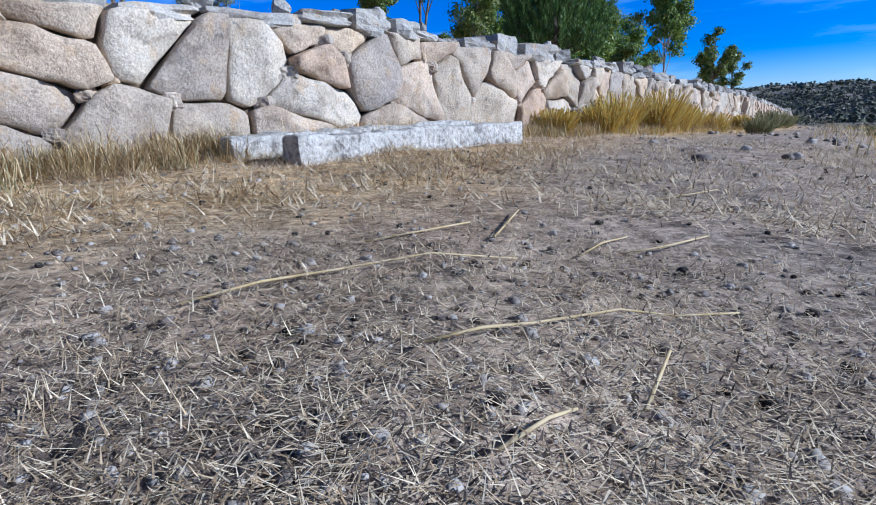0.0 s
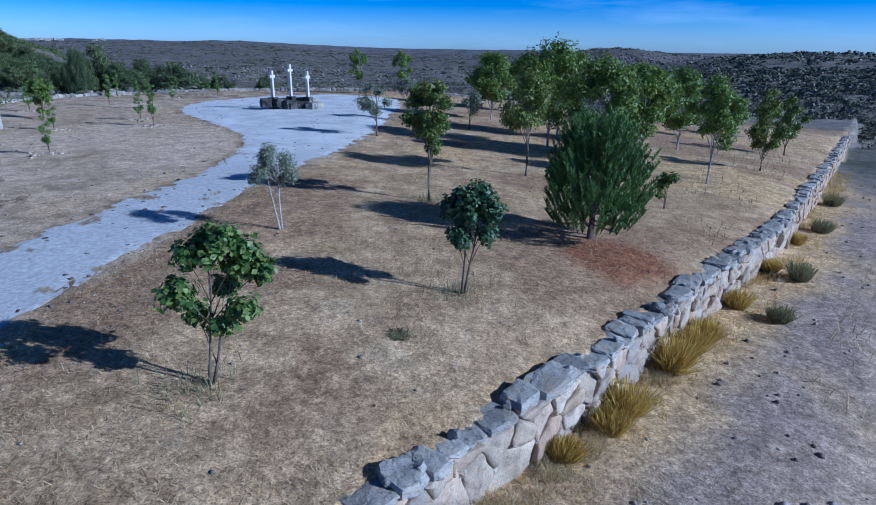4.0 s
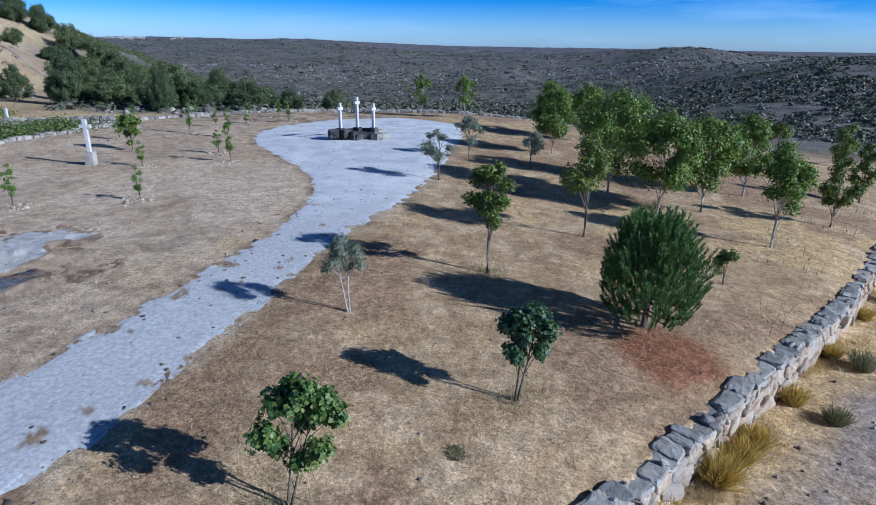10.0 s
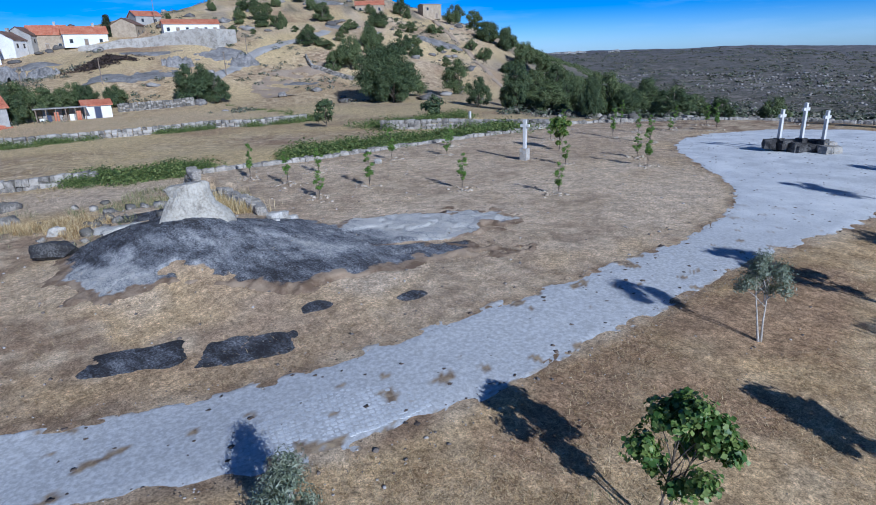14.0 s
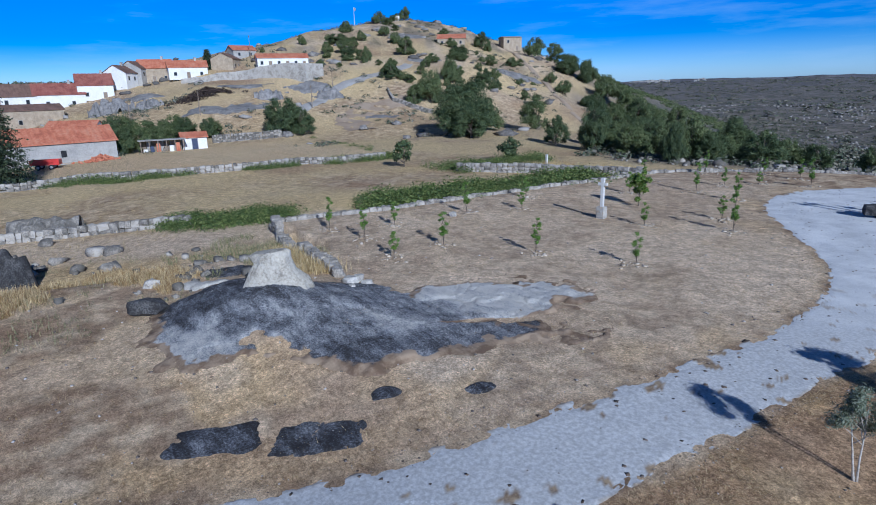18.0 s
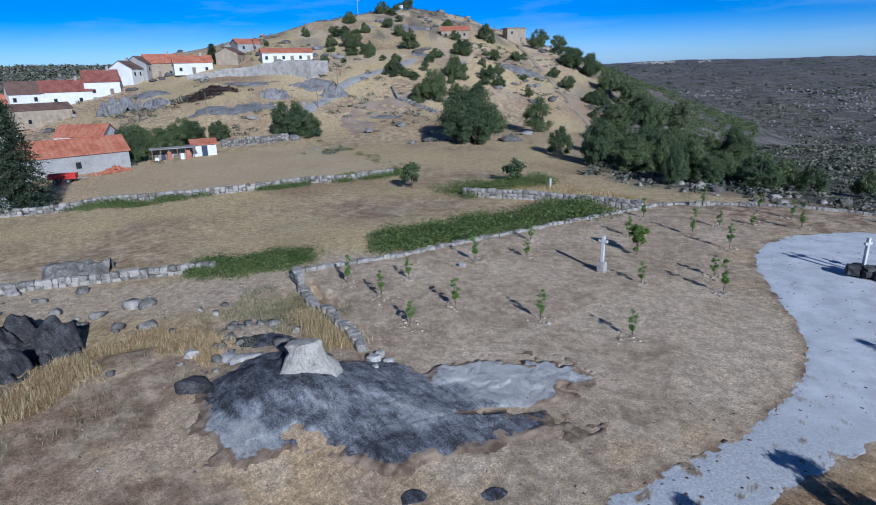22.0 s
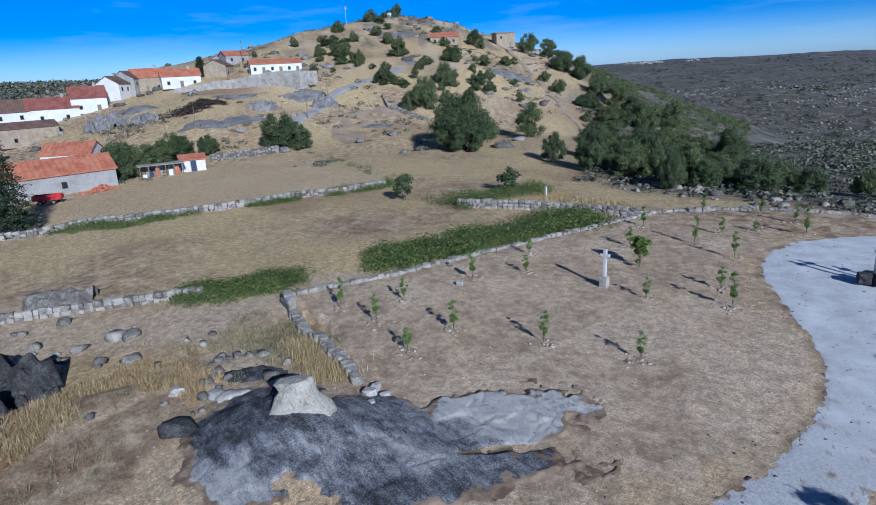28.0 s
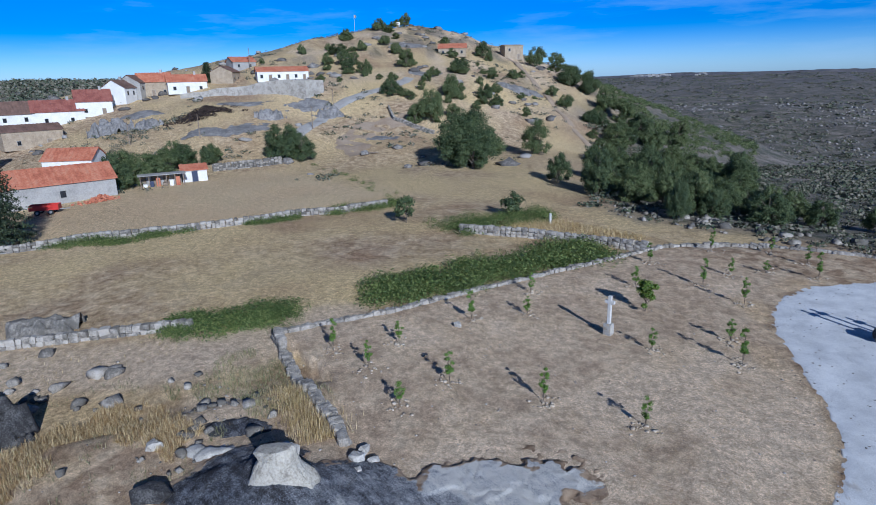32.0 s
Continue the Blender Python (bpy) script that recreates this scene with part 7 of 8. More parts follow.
p = np.concatenate([np.stack([rg.normal(-172, 7, 90), rg.normal(26, 6, 90)], 1), np.stack([rg.normal(-186, 4, 50), rg.normal(38, 5, 50)], 1)])
scatter("scrub_wood", p, rg.uniform(0.5, 1.9, len(p)), 40, 0.3, M_SCRUB, "grey-green bushes on the bank below the village", "scrub", 214, 0.7)
crag(-192.0, 35.0, 6.0, 3.0, 4.2, 81, 80, M_GREYROCK, "grey granite crag below the white houses")
crag(-187.0, 44.0, 4.0, 2.5, 2.6, 83, 70, M_GREYROCK, "grey granite crag below the white houses")
crag(-168.0, 72.0, 4.5, 2.2, 2.6, 85, 60, M_GREYROCK, "grey granite crag below the terrace")
crag(-163.0, 88.0, 5.0, 2.5, 3.0, 87, 60, M_GREYROCK, "grey granite crag beside the lane")
M_FARROCK = material("far_granite", [(0.1, 0.092, 0.085), (0.2, 0.185, 0.17), (0.32, 0.3, 0.275)], 3.0, 0.4, 0.92, 0.6, 0.02, island=0.3)


def rocks_stuff(name, pts, sizes, mat, label, seed, sink=0.25, flat=0.7):
    rg = np.random.default_rng(seed)
    V, F, n = [], [], 0
    z = ground_z(pts[:, 0], pts[:, 1])
    tm = []
    for _ in range(6):
        v, f = rock_arrays(rg, 1, 6.0, 0.4)
        tm.append((v, np.array([q for q in f])))
    for (x, y), zz, s in zip(pts, z, sizes):
        v, f = tm[int(rg.integers(6))]
        m = np.array(Euler(tuple(rg.uniform(0, 6.28, 3))).to_matrix())
        w = (v * rg.uniform(0.6, 1.3, 3)) @ m.T * s
        w[:, 2] *= flat
        V.append(w + np.array([x, y, zz + s * (0.5 - sink) * flat]))
        F.append(f + n)
        n += len(v)
    return tagged(link_mesh(name, np.concatenate(V), np.concatenate(F), mat), label, "rocks", kind="stuff")


p, r = sector(5200, -45, 46, 95, 900, 221, lambda x, y, r: (fbm(x, y, 90, 96) > -0.35) & ((x > -60) | (r > 330)))
rocks_stuff("far_rocks", p, rg.uniform(0.7, 2.2, len(p)) * (0.45 + r / 900), M_FARROCK, "pale granite boulders scattered over far slopes", 222)
p, r = sector(420, -86, -40, 130, 345, 223, lambda x, y, r: fbm(x, y, 30, 97) > 0.0)
rocks_stuff("hill_rocks", p, rg.uniform(0.8, 3.6, len(p)), M_FARROCK, "grey granite outcrops on the dry hillside", 224, 0.3, 0.5)
p, r = sector(260, -36, 0, 66, 90, 225, lambda x, y, r: (y > 67) & (y < 76))
rocks_stuff("edge_rocks", p, rg.uniform(0.3, 1.1, len(p)), M_FIELDSTONE, "pale boulders at the edge of the woods", 226)
p = np.stack([rg.normal(-32.5, 2.6, 75), rg.normal(9.5, 2.2, 75)], 1)
rocks_stuff("rubble", p, 0.1 + 0.55 * rg.random(len(p)) ** 2, M_FIELDSTONE, "pale rubble and stones on the bank", 227)
p = np.stack([rg.uniform(-55, -38, 50), rg.uniform(-8, 8, 50)], 1)
rocks_stuff("rubble", p, rg.uniform(0.15, 0.9, len(p)), M_FIELDSTONE, "stones beside the dirt lane", 228)


# ---- far village on the ridge ----
def far_village(seed, yaw0, yaw1, r0, r1, n):
    rg = np.random.default_rng(seed)
    V, F, k = [], [], 0
    for _ in range(n):
        a, r = math.radians(rg.uniform(yaw0, yaw1)), rg.uniform(r0, r1)
        x, y = math.sin(a) * r, math.cos(a) * r
        z = gz(x, y) - 0.2
        w, d, h, c = rg.uniform(2.5, 6), rg.uniform(2.5, 4), rg.uniform(3, 4.5), rg.uniform(-0.4, 0.4)
        q = [(-w, -d, 0), (w, -d, 0), (w, d, 0), (-w, d, 0), (-w, -d, h), (w, -d, h), (w, d, h), (-w, d, h), (-w, 0, h + 1.3), (w, 0, h + 1.3)]
        V += [(x + px * math.cos(a + c) + py * math.sin(a + c), y - px * math.sin(a + c) + py * math.cos(a + c), z + pz) for px, py, pz in q]
        F += [tuple(i + k for i in f) for f in ((0, 1, 5, 4), (2, 3, 7, 6), (1, 2, 6, 9, 5), (3, 0, 4, 8, 7), (4, 5, 9, 8), (6, 7, 8, 9))]
        k += 10
    return tagged(link_mesh("far_houses", V, F, M_GREYWALL), "pale houses of a village on a far ridge", "houses", kind="stuff")


far_village(501, -34.2, -31, 1950, 2200, 34)
far_village(502, -29, -28, 2000, 2200, 7)


# ---- straw, pebbles, sticks ----
def blades(name, pts, length, width, up, mat, label, seed, curl=0.0):
    """Thin grass blades: up 0 lies flat, 1 stands."""
    rg = np.random.default_rng(seed)
    n = len(pts)
    z = ground_z(pts[:, 0], pts[:, 1])
    a = rg.uniform(0, 2 * math.pi, n)
    el = np.clip(rg.normal(up, 0.22, n), -0.02, 1.0) * math.pi / 2
    L = length * rg.uniform(0.4, 1.4, n)
    d = np.stack([np.cos(a) * np.cos(el), np.sin(a) * np.cos(el), np.sin(el)], 1)
    side = np.stack([-np.sin(a), np.cos(a), np.zeros(n)], 1) * width * rg.uniform(0.6, 1.4, (n, 1))
    b = np.stack([pts[:, 0], pts[:, 1], z + 0.004 + 0.02 * rg.random(n) * (1 - up)], 1)
    mid = b + d * L[:, None] * 0.55 + np.array([0, 0, 0.02]) * L[:, None]
    tip = b + d * L[:, None] + np.stack([np.cos(a), np.sin(a), -np.ones(n)], 1) * (L * curl)[:, None]
    if up < 0.2:
        v, f = np.stack([b - side, b + side, tip], 1).reshape(-1, 3), np.arange(3 * n).reshape(-1, 3)
        return tagged(link_mesh(name, v, f, mat), label, "grass", kind="stuff")
    v = np.stack([b - side, b + side, mid + side * 0.7, mid - side * 0.7, tip], 1).reshape(-1, 3)
    k = np.arange(n)[:, None] * 5
    f = np.concatenate([k + np.array([[0, 1, 2]]), k + np.array([[0, 2, 3]]), k + np.array([[3, 2, 4]])], 1).reshape(-1, 3)
    return tagged(link_mesh(name, v, f, mat), label, "grass", kind="stuff")


def spread(n, x0, x1, y0, y1, seed, keep):
    rg = np.random.default_rng(seed)
    p = np.stack([rg.uniform(x0, x1, n), rg.uniform(y0, y1, n)], 1)
    return p[keep(p[:, 0], p[:, 1])]


def wd(x, y):
    return polydist(x, y, WALL)[0]


PL, PR = smooth_line(PATH_L, 60), smooth_line(PATH_R, 60)


def off_path(x, y):
    return ~((x > np.interp(y, PL[:, 1], PL[:, 0])) & (x < np.interp(y, PR[:, 1], PR[:, 0])))


M_CHAFF = material("old_straw", [(0.4, 0.29, 0.17), (0.62, 0.48, 0.3), (0.82, 0.69, 0.48)], 0.6, 0.05, 0.85, 0.1, 0.003, island=0.6)
M_GOLD = material("golden_straw", [(0.34, 0.22, 0.09), (0.55, 0.4, 0.19), (0.7, 0.56, 0.32)], 0.7, 0.05, 0.8, 0.1, 0.003, island=0.6, leaf=0.2)
M_RUST = material("rusty_grass", [(0.2, 0.1, 0.05), (0.34, 0.2, 0.1), (0.46, 0.32, 0.18)], 0.7, 0.05, 0.85, 0.1, 0.003, island=0.6)
M_TWIG = material("dark_chaff", [(0.06, 0.045, 0.035), (0.14, 0.105, 0.08)], 0.6, 0.05, 0.9, 0.1, 0.003, island=0.5)
M_GREENGRASS = material("grey_green_grass", [(0.16, 0.17, 0.07), (0.27, 0.26, 0.12), (0.36, 0.33, 0.18)], 0.6, 0.05, 0.85, 0.1, 0.003, island=0.5, leaf=0.2)
def fan(n, seed, reach=7.5, power=1.7):
    """Points on the trodden ground outside the wall, thicker towards the start of the way."""
    rg = np.random.default_rng(seed)
    yaw, r = np.radians(rg.uniform(-46, 54, n)), 0.45 + reach * rg.random(n) ** power
    x, y = np.sin(yaw) * r, np.cos(yaw) * r
    ok = (wd(x, y) > 0.08) & (rg.random(n) < 0.75 + 0.4 * fbm(x, y, 0.5, 112))
    return np.stack([x[ok], y[ok]], 1)


p = fan(150000, 301, 7.5, 1.2)
blades("fallen_straw", p, 0.036, 0.0011, 0.06, M_CHAFF, "short pale straw littering the trodden ground", 302)
p = fan(34000, 303, 7.5, 1.3)
blades("dark_chaff", p, 0.022, 0.0018, 0.06, M_TWIG, "dark broken twigs and chaff on the ground", 304)
p = spread(16000, 3.0, 16, 0.3, 20, 305, lambda x, y: (wd(x, y) > 0.3) & (wd(x, y) < 7) & (fbm(x, y, 1.6, 98) > 0.0))
blades("fallen_straw", p, 0.12, 0.004, 0.2, M_CHAFF, "pale straw on the gravelly track", 306)
p = spread(120000, -9, 12, 3, 24, 307, lambda x, y: (wd(x, y) < -0.5) & off_path(x, y) & (fbm(x, y, 2.4, 99) > -0.25))
blades("fallen_straw", p, 0.12, 0.0045, 0.1, M_GOLD, "golden mown straw under the young trees", 308)
p = spread(30000, -9, 30, 20, 48, 309, lambda x, y: (wd(x, y) < -0.5) & off_path(x, y) & (fbm(x, y, 3.4, 99) > -0.1))
blades("fallen_straw", p, 0.18, 0.008, 0.14, M_GOLD, "golden straw in the park's far lawn", 310)
p = spread(60000, -40, -8, -2, 48, 311, lambda x, y: off_path(x, y) & (fbm(x, y, 3.0, 100) > -0.15))
blades("fallen_straw", p, 0.14, 0.007, 0.15, M_GOLD, "sparse straw and stubble on the dry open ground", 312)
p = fan(90000, 333, 9.0, 0.85)
p = p[np.hypot(p[:, 0], p[:, 1]) > 2.2]
blades("fallen_straw", p, 0.085, 0.0032, 0.07, M_CHAFF, "pale broken straw strewn before the wall", 334)
# standing straw at the wall's foot
at, total = line_frame(WALL)
rg = np.random.default_rng(31)


def foot(n, u0, u1, d0, d1, seed, cut=0.3):
    rg = np.random.default_rng(seed)
    out = []
    for u, o in zip(rg.uniform(u0, u1, n), d0 + (d1 - d0) * rg.random(n) ** 1.8):
        x, y, tx, ty = at(u)
        out.append((x + ty * o, y - tx * o))
    out = np.array(out)
    return out[fbm(out[:, 0], out[:, 1], 0.4, 100 + seed) + 0.6 * fbm(out[:, 0], out[:, 1], 1.5, 101) > cut]


blades("dry_grass", foot(30000, 4, 14, 0.0, 0.75, 361, 0.15), 0.26, 0.003, 0.58, M_GOLD, "tangled golden straw round the stone beams", 362, 0.25)
blades("dry_grass", foot(36000, 4, 24, -0.02, 0.6, 313, 0.15), 0.24, 0.003, 0.55, M_STRAW, "tangled yellow straw grass at the wall's foot", 314, 0.25)
blades("dry_grass", foot(14000, 4, 16, 0.0, 0.9, 315), 0.2, 0.0026, 0.5, M_GREENGRASS, "grey-green weeds at the wall's foot", 316, 0.25)
blades("dry_grass", foot(2600, 4, 24, -0.02, 1.2, 341), 0.45, 0.002, 0.75, M_GOLD, "thin tall pale stalks at the wall's foot", 342, 0.35)
blades("fallen_straw", foot(60000, 3, 14, 0.0, 2.4, 343, -0.05), 0.11, 0.003, 0.1, M_GOLD, "golden trodden straw before the wall", 344)
blades("fallen_straw", foot(40000, 3, 14, 0.0, 2.4, 345, 0.1), 0.08, 0.0022, 0.08, M_RUST, "reddish brown trodden grass before the wall", 346)
blades("dry_grass", foot(16000, 11, 60, 0.0, 1.0, 347), 0.16, 0.005, 0.6, M_BROOM, "low golden grass along the wall", 348, 0.1)
blades("dry_grass", foot(5000, 24, 58, 0.0, 0.9, 317), 0.3, 0.006, 0.7, M_STRAW, "yellow straw grass along the far wall", 318, 0.12)
p = along([(-32.8, 14.2), (-29, 13.6), (-26, 13.2)], 2600, 0.7, 319)
blades("dry_grass", p, 0.55, 0.01, 0.75, M_STRAW, "tall golden grass on the bank by the side wall", 320, 0.1)
p = spread(4500, -42, -27, -3, 8, 335, lambda x, y: fbm(x, y, 2.0, 109) > 0.1)
blades("dry_grass", p, 0.3, 0.011, 0.6, M_GREENGRASS, "grey-green weeds between the boulders", 336, 0.15)
p = spread(60000, -42, -27, -3, 10, 321, lambda x, y: np.abs(polydist(x, y, [(-31.5, -1.5), (-36.5, 2.6), (-37.5, 5.8), (-32, 8)])[0]) + 0.9 * fbm(x, y, 1.2, 102) < 1.3)
blades("dry_grass", p, 0.42, 0.009, 0.6, M_GOLD, "golden dry grass between the boulders", 322, 0.1)
p = spread(6000, -41, -30, 9, 16, 323, lambda x, y: fbm(x, y, 1.8, 103) > 0.1)
blades("dry_grass", p, 0.4, 0.01, 0.7, M_GREENGRASS, "grey-green weeds on the bank", 324, 0.1)
p = spread(24000, -80, -43, 0, 46, 325, lambda x, y: (fbm(x, y, 5, 104) > 0.0))
blades("dry_grass", p, 0.22, 0.012, 0.4, M_STRAW, "dry yellow grass over the fallow field", 326, 0.1)
p = spread(11000, -56, -38, 50, 60, 327, lambda x, y: y > 51)
blades("dry_grass", p, 0.6, 0.014, 0.65, M_STRAW, "tall golden grass bank below the wood", 328, 0.1)
p = spread(7000, 8, 32, 16, 45, 329, lambda x, y: (wd(x, y) < -0.7) & (wd(x, y) > -5) & (fbm(x, y, 3, 105) > 0.1))
blades("dry_grass", p, 0.25, 0.01, 0.6, M_GREENGRASS, "grey-green grass inside the stone wall", 330, 0.1)
p = spread(22000, 5, 40, 2, 40, 331, lambda x, y: (wd(x, y) > 2.6) & (wd(x, y) < 22) & (fbm(x, y, 2.2, 106) > 0.12))
blades("dry_grass", p, 0.35, 0.01, 0.65, M_STRAW, "rough straw beyond the dirt track", 332, 0.1)


def basin(x, y, seed):
    rg = np.random.default_rng(seed)
    p = np.stack([x + rg.normal(0, 0.32, 160), y + rg.normal(0, 0.3, 160)], 1)
    return p


for k, (x, y) in enumerate(((-3.48, 7.77), (0.6, 11.75), (-0.23, 19.4))):
    blades("dry_grass", basin(x, y, 340 + k), 0.28, 0.006, 0.7, M_GREENGRASS, "tuft of grey-green grass round a tree's foot", 345 + k, 0.1)

p = fan(9000, 350, 9.0, 1.5)
rg = np.random.default_rng(351)
M_PEBBLE = material("pebbles", [(0.15, 0.125, 0.108), (0.28, 0.245, 0.21), (0.42, 0.385, 0.345)], 0.3, 0.02, 0.9, 0.3, 0.004, island=0.5)
rocks_stuff("pebbles", p, 0.004 + 0.022 * rg.random(len(p)) ** 4, M_PEBBLE, "small grey pebbles on the trodden ground", 352)
p = spread(2600, 1, 30, 2, 40, 353, lambda x, y: (wd(x, y) > 0.3) & (wd(x, y) < 14))
rocks_stuff("pebbles", p, 0.02 + 0.1 * rg.random(len(p)) ** 4, M_PEBBLE, "stones strewn over the dirt track", 354)
p = spread(3200, -38, -6, 0, 48, 355, lambda x, y: off_path(x, y))
rocks_stuff("pebbles", p, 0.015 + 0.08 * rg.random(len(p)) ** 4, M_PEBBLE, "small pale stones over the bare ground", 356)
p = spread(1300, -9, 14, 4, 40, 357, lambda x, y: off_path(x, y) & (wd(x, y) < -0.6))
rocks_stuff("pebbles", p, 0.012 + 0.05 * rg.random(len(p)) ** 4, M_PEBBLE, "small stones under the young trees", 358)
p = spread(3500, -20, -3, -6, 56, 359, lambda x, y: ~off_path(x, y))
rocks_stuff("loose_leaves", p, 0.035 + 0.085 * rg.random(len(p)) ** 3, M_TWIG, "dark leaf litter and clods strewn on the path", 360, flat=0.35)

# pale clods round the saplings' basins
sp = [(o.matrix_world.translation.x, o.matrix_world.translation.y) if o.matrix_world.translation.length > 1 else tuple(o.matrix_basis.translation[:2]) for o in scene.objects if o.name.startswith("sapling")]
rg = np.random.default_rng(371)
p = np.array([(x + rg.normal(0, 0.42), y + rg.normal(0, 0.42)) for x, y in sp for _ in range(26)])
M_CLOD = material("pale_clod", [(0.3, 0.245, 0.185), (0.5, 0.43, 0.34)], 0.5, 0.05, 0.95, 0.4, 0.01, island=0.3)
rocks_stuff("basin_clods", p, rg.uniform(0.05, 0.2, len(p)), M_CLOD, "pale dug clods round the foot of each sapling", 372, 0.3, 0.6)
# loose gravel and soil along the path's edges
ee = []
for line, sgn, sd in ((PATH_L, 1, 381), (PATH_R, -1, 382)):
    ee.append(along(line, 1600, 0.4, sd))
p = np.concatenate(ee)
p = p[p[:, 1] < 56]
rocks_stuff("edge_gravel", p, 0.012 + 0.035 * rg.random(len(p)) ** 2, M_PEBBLE, "loose grey gravel spilled along the path's edges", 383, 0.25, 0.5)

STICKS = [[(-0.53, 1.19), (-0.4, 1.3), (-0.26, 1.42), (-0.03, 1.5), (0.2, 1.58)], [(-0.1, 0.98), (0.02, 1.02), (0.12, 1.08), (0.32, 1.17), (0.45, 1.2), (0.58, 1.19)], [(0.38, 1.62), (0.48, 1.72), (0.62, 1.88)], [(0.52, 1.66), (0.65, 1.7), (0.88, 1.86)],
          [(0.2, 0.78), (0.32, 0.96)], [(0.17, 1.75), (0.33, 2.15)], [(-0.02, 0.66), (0.05, 0.71), (0.1, 0.76)], [(1.0, 2.6), (1.5, 2.9)], [(-0.2, 1.7), (0.12, 1.9)]]
for k, line in enumerate(STICKS):
    pts = [(x, y, gz(x, y) + 0.012 + 0.012 * (i % 2)) for i, (x, y) in enumerate(line)]
    v, f = tube(pts, [0.0036 - 0.002 * i / len(pts) for i in range(len(pts))], 6)
    tagged(link_mesh("stick", v, f, M_STRAW, smooth=True), "thin pale dry stalk lying on the ground", "stick", "stalks on the ground")

DUNG = [(-0.2, 1.13), (-0.28, 1.03), (-0.52, 0.94), (-0.53, 0.9), (-0.5, 0.74), (-0.36, 0.98), (-0.31, 1.07), (-0.57, 1.55), (-0.32, 1.87), (-0.1, 1.9), (0.22, 1.55), (0.71, 1.84), (0.36, 0.86), (0.4, 0.82), (0.62, 0.94), (0.77, 1.23), (0.86, 1.37), (0.91, 1.49), (0.92, 1.34), (0.02, 1.1), (0.07, 1.48), (-0.47, 2.4), (-0.42, 1.88), (0.0, 0.78),
        (-0.31, 0.95), (0.6, 2.08), (0.62, 1.51), (0.93, 2.08), (-1.0, 2.1), (-0.98, 1.55)]
rg = np.random.default_rng(41)
more = [(rg.uniform(-1.6, 3.4), rg.uniform(1.6, 5.5)) for _ in range(60)]
dv, df = rock_arrays(rg, 2, 2.0, 0.25)
dme = bpy.data.meshes.new("dung_pellet")
dme.from_pydata([tuple(q) for q in dv], [], df)
dme.materials.append(M_DUNG)
for x, y in DUNG + [q for q in more if wd(np.array([q[0]]), np.array([q[1]]))[0] > 0.6]:
    s = rg.uniform(0.012, 0.028)
    ob = new("dung_pellet", dme)
    ob.matrix_basis = pose(x, y, gz(x, y) + s * 0.3, 0, 0, rg.uniform(0, 360)) @ Matrix.Diagonal((s * 1.3, s, s * 0.9, 1))
    tagged(ob, "small dark dry dung pellet on the ground", "dung", "dung pellets on the ground")


def shrub(x, y, r, h, mat, label, seed, n=900):
    rg = np.random.default_rng(seed)
    a, q = rg.uniform(0, 6.28, n), np.sqrt(rg.random(n))
    bx, by = x + np.cos(a) * q * r * 0.5, y + np.sin(a) * q * r * 0.5
    L = h * rg.uniform(0.35, 1.25, n)
    b = np.stack([bx, by, ground_z(bx, by) - 0.02], 1)
    tuft = rg.normal(0, 0.32, (7, 2))[rg.integers(7, size=n)]
    d = np.stack([np.cos(a) * q * 0.45 + tuft[:, 0] + rg.normal(0, 0.12, n), np.sin(a) * q * 0.45 + tuft[:, 1] + rg.normal(0, 0.12, n), np.ones(n)], 1)
    d /= np.linalg.norm(d, axis=1, keepdims=True)
    s = np.cross(d, rg.normal(size=(n, 3)))
    s = s / np.linalg.norm(s, axis=1, keepdims=True) * 0.006
    t = b + d * L[:, None]
    v = np.stack([b - s * 0.4, b + s * 0.4, t + s, t - s], 1).reshape(-1, 3)
    k = np.arange(n)[:, None] * 4
    stems = (v, np.concatenate([k + np.array([[0, 1, 2]]), k + np.array([[0, 2, 3]])], 1).reshape(-1, 3))
    lp = np.concatenate([b + d * (L * u)[:, None] for u in (0.45, 0.7, 0.95)])
    lv, lf = leaves(rg, lp, rg.normal(size=lp.shape), 0.04, 0.3)
    ob = link_mesh("shrub", np.concatenate([stems[0], lv]), np.concatenate([stems[1], lf + len(stems[0])]), mat)
    ob.data.update()
    return tagged(ob, label, "shrub", "shrubs along the wall")


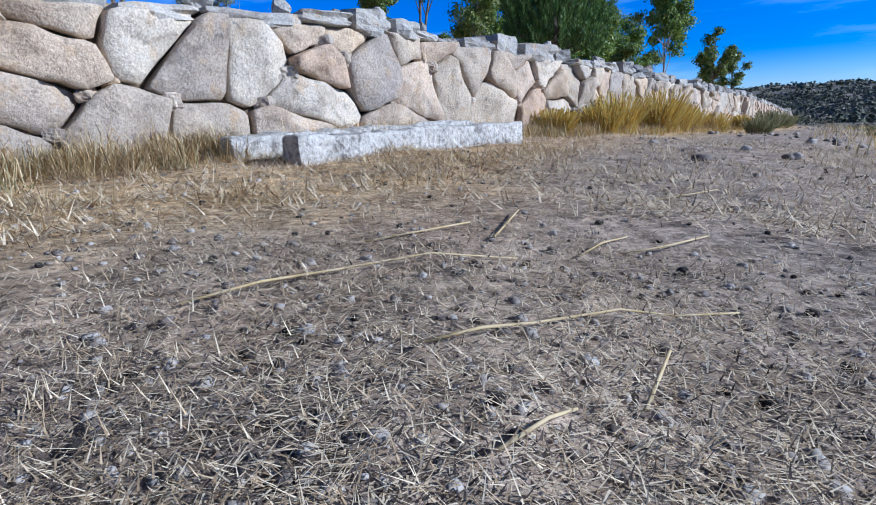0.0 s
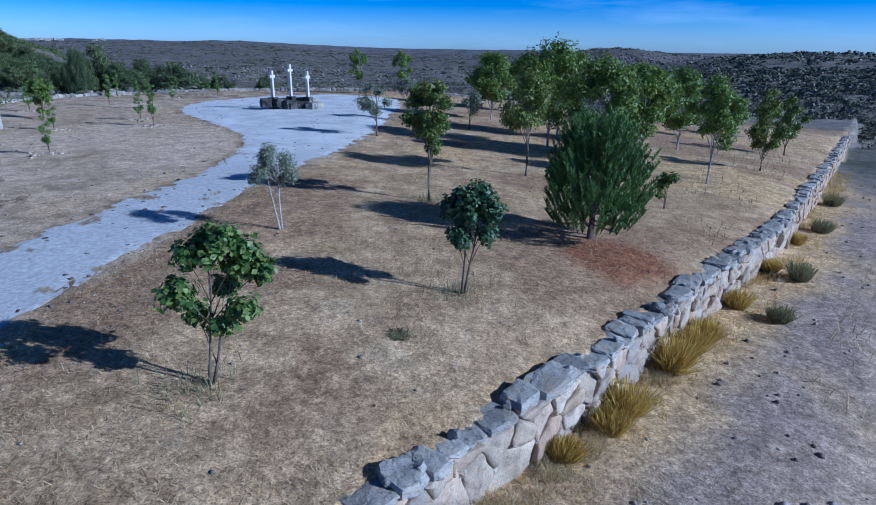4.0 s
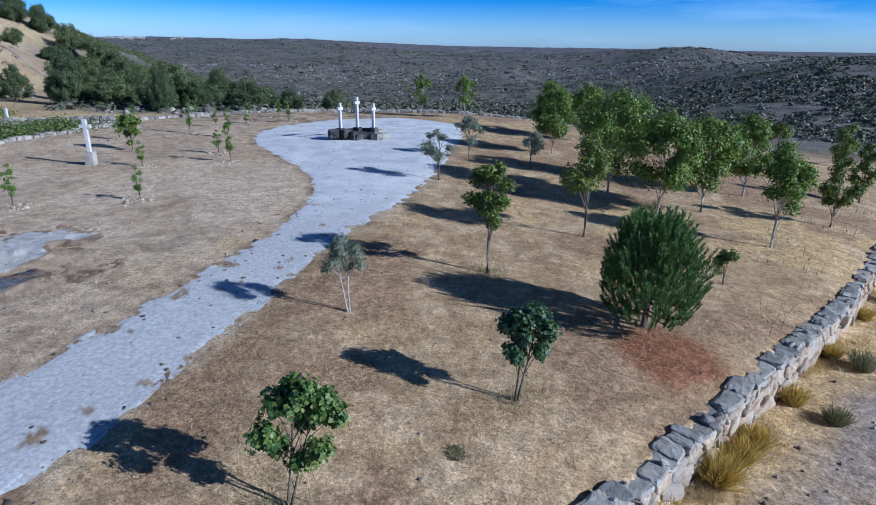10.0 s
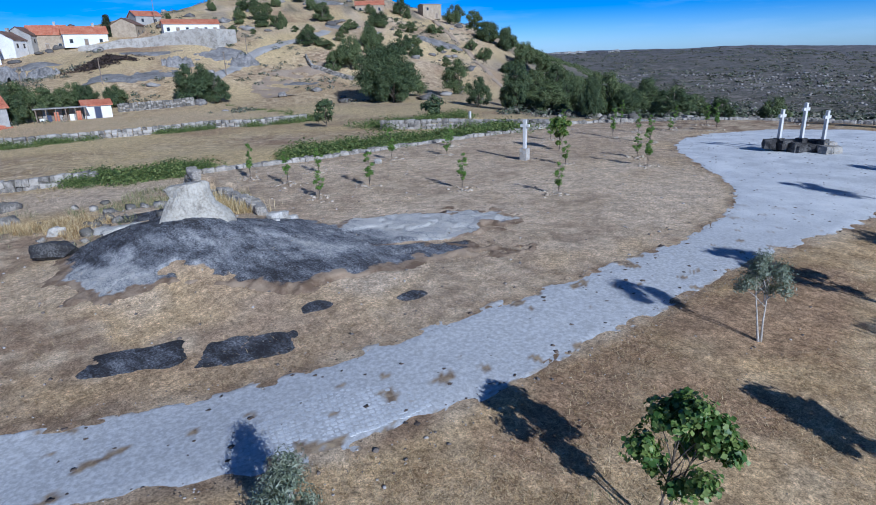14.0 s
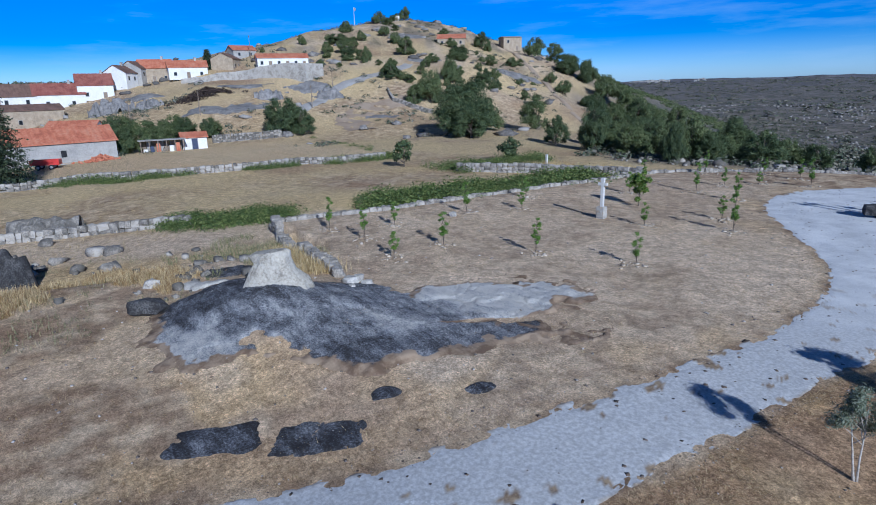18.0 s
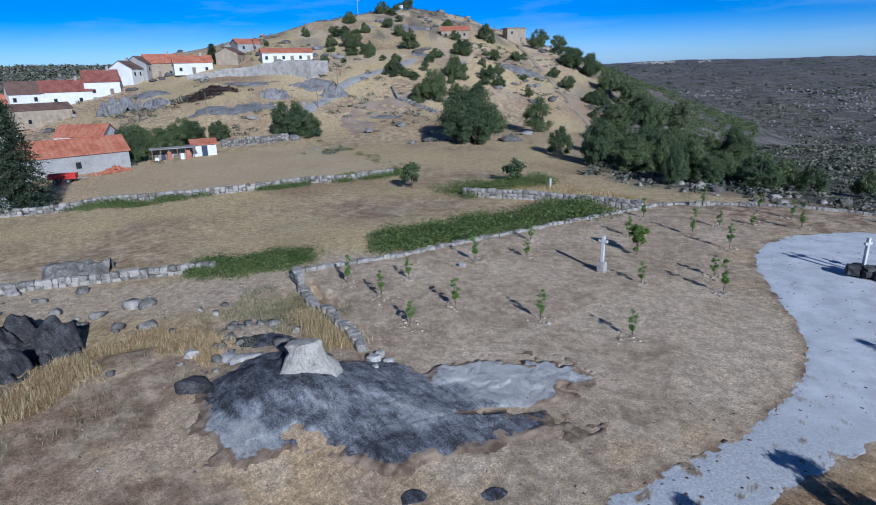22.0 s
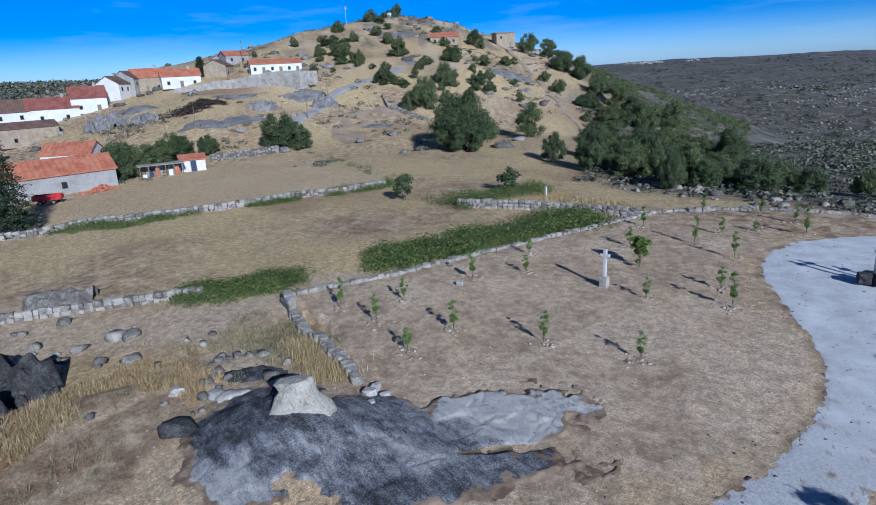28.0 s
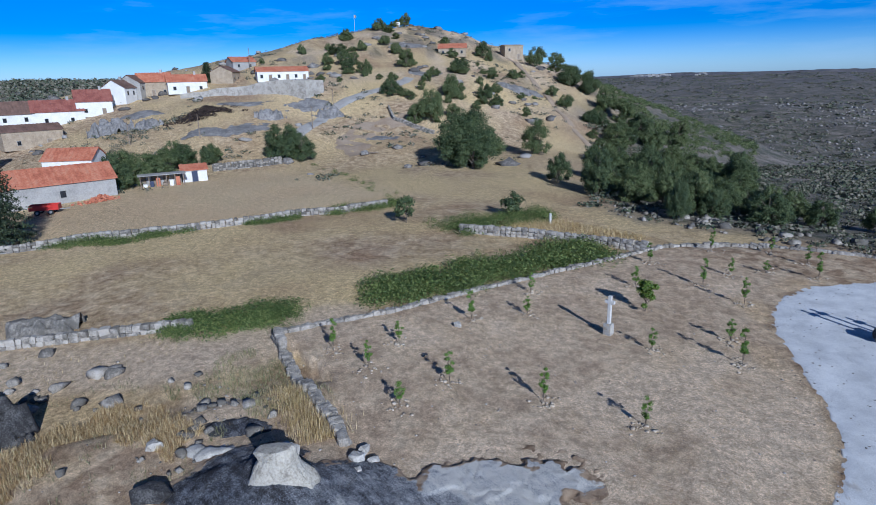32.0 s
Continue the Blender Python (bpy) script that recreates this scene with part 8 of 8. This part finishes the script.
for k, (x, y, r, h) in enumerate(((3.65, 9.85, 0.45, 0.62), (3.2, 9.2, 0.35, 0.4), (5.2, 11.6, 0.4, 0.75), (6.0, 12.5, 0.4, 0.55), (6.6, 13.2, 0.4, 0.5), (8.6, 15.6, 0.4, 0.5), (11.2, 18.7, 0.35, 0.4), (14.2, 22.4, 0.35, 0.4), (2.2, 8.4, 0.3, 0.35))):
    shrub(x, y, r, h, M_BROOM, "yellowing broom shrub at the foot of the wall", 400 + k)
for k, (x, y, r, h) in enumerate(((-0.6, 9.7, 0.4, 0.09), (5.6, 22.0, 0.35, 0.25), (11.8, 18.0, 0.5, 0.5), (9.4, 14.9, 0.45, 0.4), (16.5, 24.5, 0.6, 0.5), (20.5, 30.0, 0.6, 0.6), (14.5, 17.0, 0.5, 0.3))):
    shrub(x, y, r, h, M_GREENGRASS, "grey-green low shrub on the dry ground", 430 + k, 220 if k == 0 else 900)

face_stones(WALL, wall, 71, wall_top, 1.29)
place_stones(STONES, wall, 5.0, 34.0, 3)


# ---- setts of the path ----
def setts():
    """Small granite setts: one by one where the camera hovers nearest, joined farther on."""
    rg = np.random.default_rng(61)
    flat = [(-0.5, -0.5, -0.3), (0.5, -0.5, -0.3), (0.5, 0.5, -0.3), (-0.5, 0.5, -0.3), (-0.48, -0.48, 0.32), (0.48, -0.48, 0.32), (0.48, 0.48, 0.32), (-0.48, 0.48, 0.32), (-0.45, -0.45, 0.5), (0.45, -0.45, 0.5), (0.45, 0.45, 0.5), (-0.45, 0.45, 0.5)]
    ff = np.array([(k + a, k + b, k + b + 4, k + a + 4) for k in (0, 4) for a, b in ((0, 1), (1, 2), (2, 3), (3, 0))] + [(8, 9, 10, 11)])
    tm = []
    for _ in range(5):
        v, f = rock_arrays(rg, 2, 9.0, 0.05)
        tm.append((v, np.array(f)))
    mats = material("sett", [(0.5, 0.51, 0.52), (0.64, 0.65, 0.655), (0.77, 0.775, 0.77)], 1.4, 0.03, 0.9, 0.3, 0.004, obj=0.06, island=0.06)
    ms = []
    for v, f in tm:
        me = bpy.data.meshes.new("sett")
        me.from_pydata([tuple(q) for q in v], [], [tuple(q) for q in f])
        me.materials.append(mats)
        ms.append(me)
    L, R = smooth_line(PATH_L, 700), smooth_line(PATH_R, 700)
    keep = (L[:, 1] > -3) & (L[:, 1] < 30)
    L, R = L[keep], R[keep]
    s = np.concatenate([[0], np.cumsum(np.linalg.norm(np.diff((L + R) / 2, axis=0), axis=1))])
    us = np.arange(0, s[-1], 0.135)
    lx = np.stack([np.interp(us, s, L[:, c]) for c in (0, 1)], 1)
    rx = np.stack([np.interp(us, s, R[:, c]) for c in (0, 1)], 1)
    P, A, T = [], [], []
    for a, b in zip(lx, rx):
        w = np.linalg.norm(b - a)
        k = int((w - 1.1) / 0.135)
        q = (np.arange(k) + 0.5 + rg.uniform(-0.1, 0.1)) / k
        q = 0.55 / w + (1 - 1.1 / w) * q
        P.append(a + (b - a) * q[:, None] + rg.normal(0, 0.008, (k, 2)))
        A.append(np.full(k, math.atan2(b[1] - a[1], b[0] - a[0])))
        T.append((1 - q) * w)
    P, A, T = np.concatenate(P), np.concatenate(A), np.concatenate(T)
    ok = (soil_patch(P[:, 0], P[:, 1], T) < 0.5) & (rg.random(len(P)) < 0.985 * ss(30, 20, P[:, 1]))
    P, A = P[ok], A[ok]
    z = ground_z(P[:, 0], P[:, 1]) - 0.0182 + rg.normal(0, 0.0008, len(P))
    gx = (ground_z(P[:, 0] + 0.1, P[:, 1]) - ground_z(P[:, 0] - 0.1, P[:, 1])) / 0.2
    gy = (ground_z(P[:, 0], P[:, 1] + 0.1) - ground_z(P[:, 0], P[:, 1] - 0.1)) / 0.2
    near = np.argsort(np.hypot(P[:, 0] + 8.6, P[:, 1] - 6.0))
    V, F, m = [], [], 0
    for c, i in enumerate(near):
        sx, sy = rg.uniform(0.126, 0.138), rg.uniform(0.126, 0.138)
        if c < 300:
            ob = new("sett", ms[int(rg.integers(5))])
            ob.parent = PATH_OB
            slope = Euler((math.atan(gy[i]), -math.atan(gx[i]), 0)).to_matrix().to_4x4()
            ob.matrix_basis = pose(P[i, 0], P[i, 1], z[i]) @ slope @ pose(0, 0, 0, 0, 0, math.degrees(A[i]) + rg.uniform(-5, 5)) @ Matrix.Diagonal((sx, sy, 0.07, 1))
        else:
            v, f = np.array(flat) * np.append(rg.uniform(0.92, 1.0, (12, 2)), np.ones((12, 1)), 1), ff
            ca, sa = math.cos(A[i]), math.sin(A[i])
            dx, dy = v[:, 0] * sx * ca - v[:, 1] * sy * sa, v[:, 0] * sx * sa + v[:, 1] * sy * ca
            V.append(np.stack([dx + P[i, 0], dy + P[i, 1], v[:, 2] * 0.07 + z[i] - 0.012 + gx[i] * dx + gy[i] * dy], 1))
            F.append(f + m)
            m += len(v)
    tagged(link_mesh("setts", np.concatenate(V), np.concatenate(F), mats, PATH_OB), kind="stuff")


setts()


# pale stubble on the field by the barn
p = spread(22000, -128, -78, 6, 58, 601, lambda x, y: fbm(x, y, 8, 107) > -0.3)
blades("stubble", p, 0.14, 0.02, 0.3, M_STRAW, "pale mown stubble on the field by the barn", 602, 0.1)
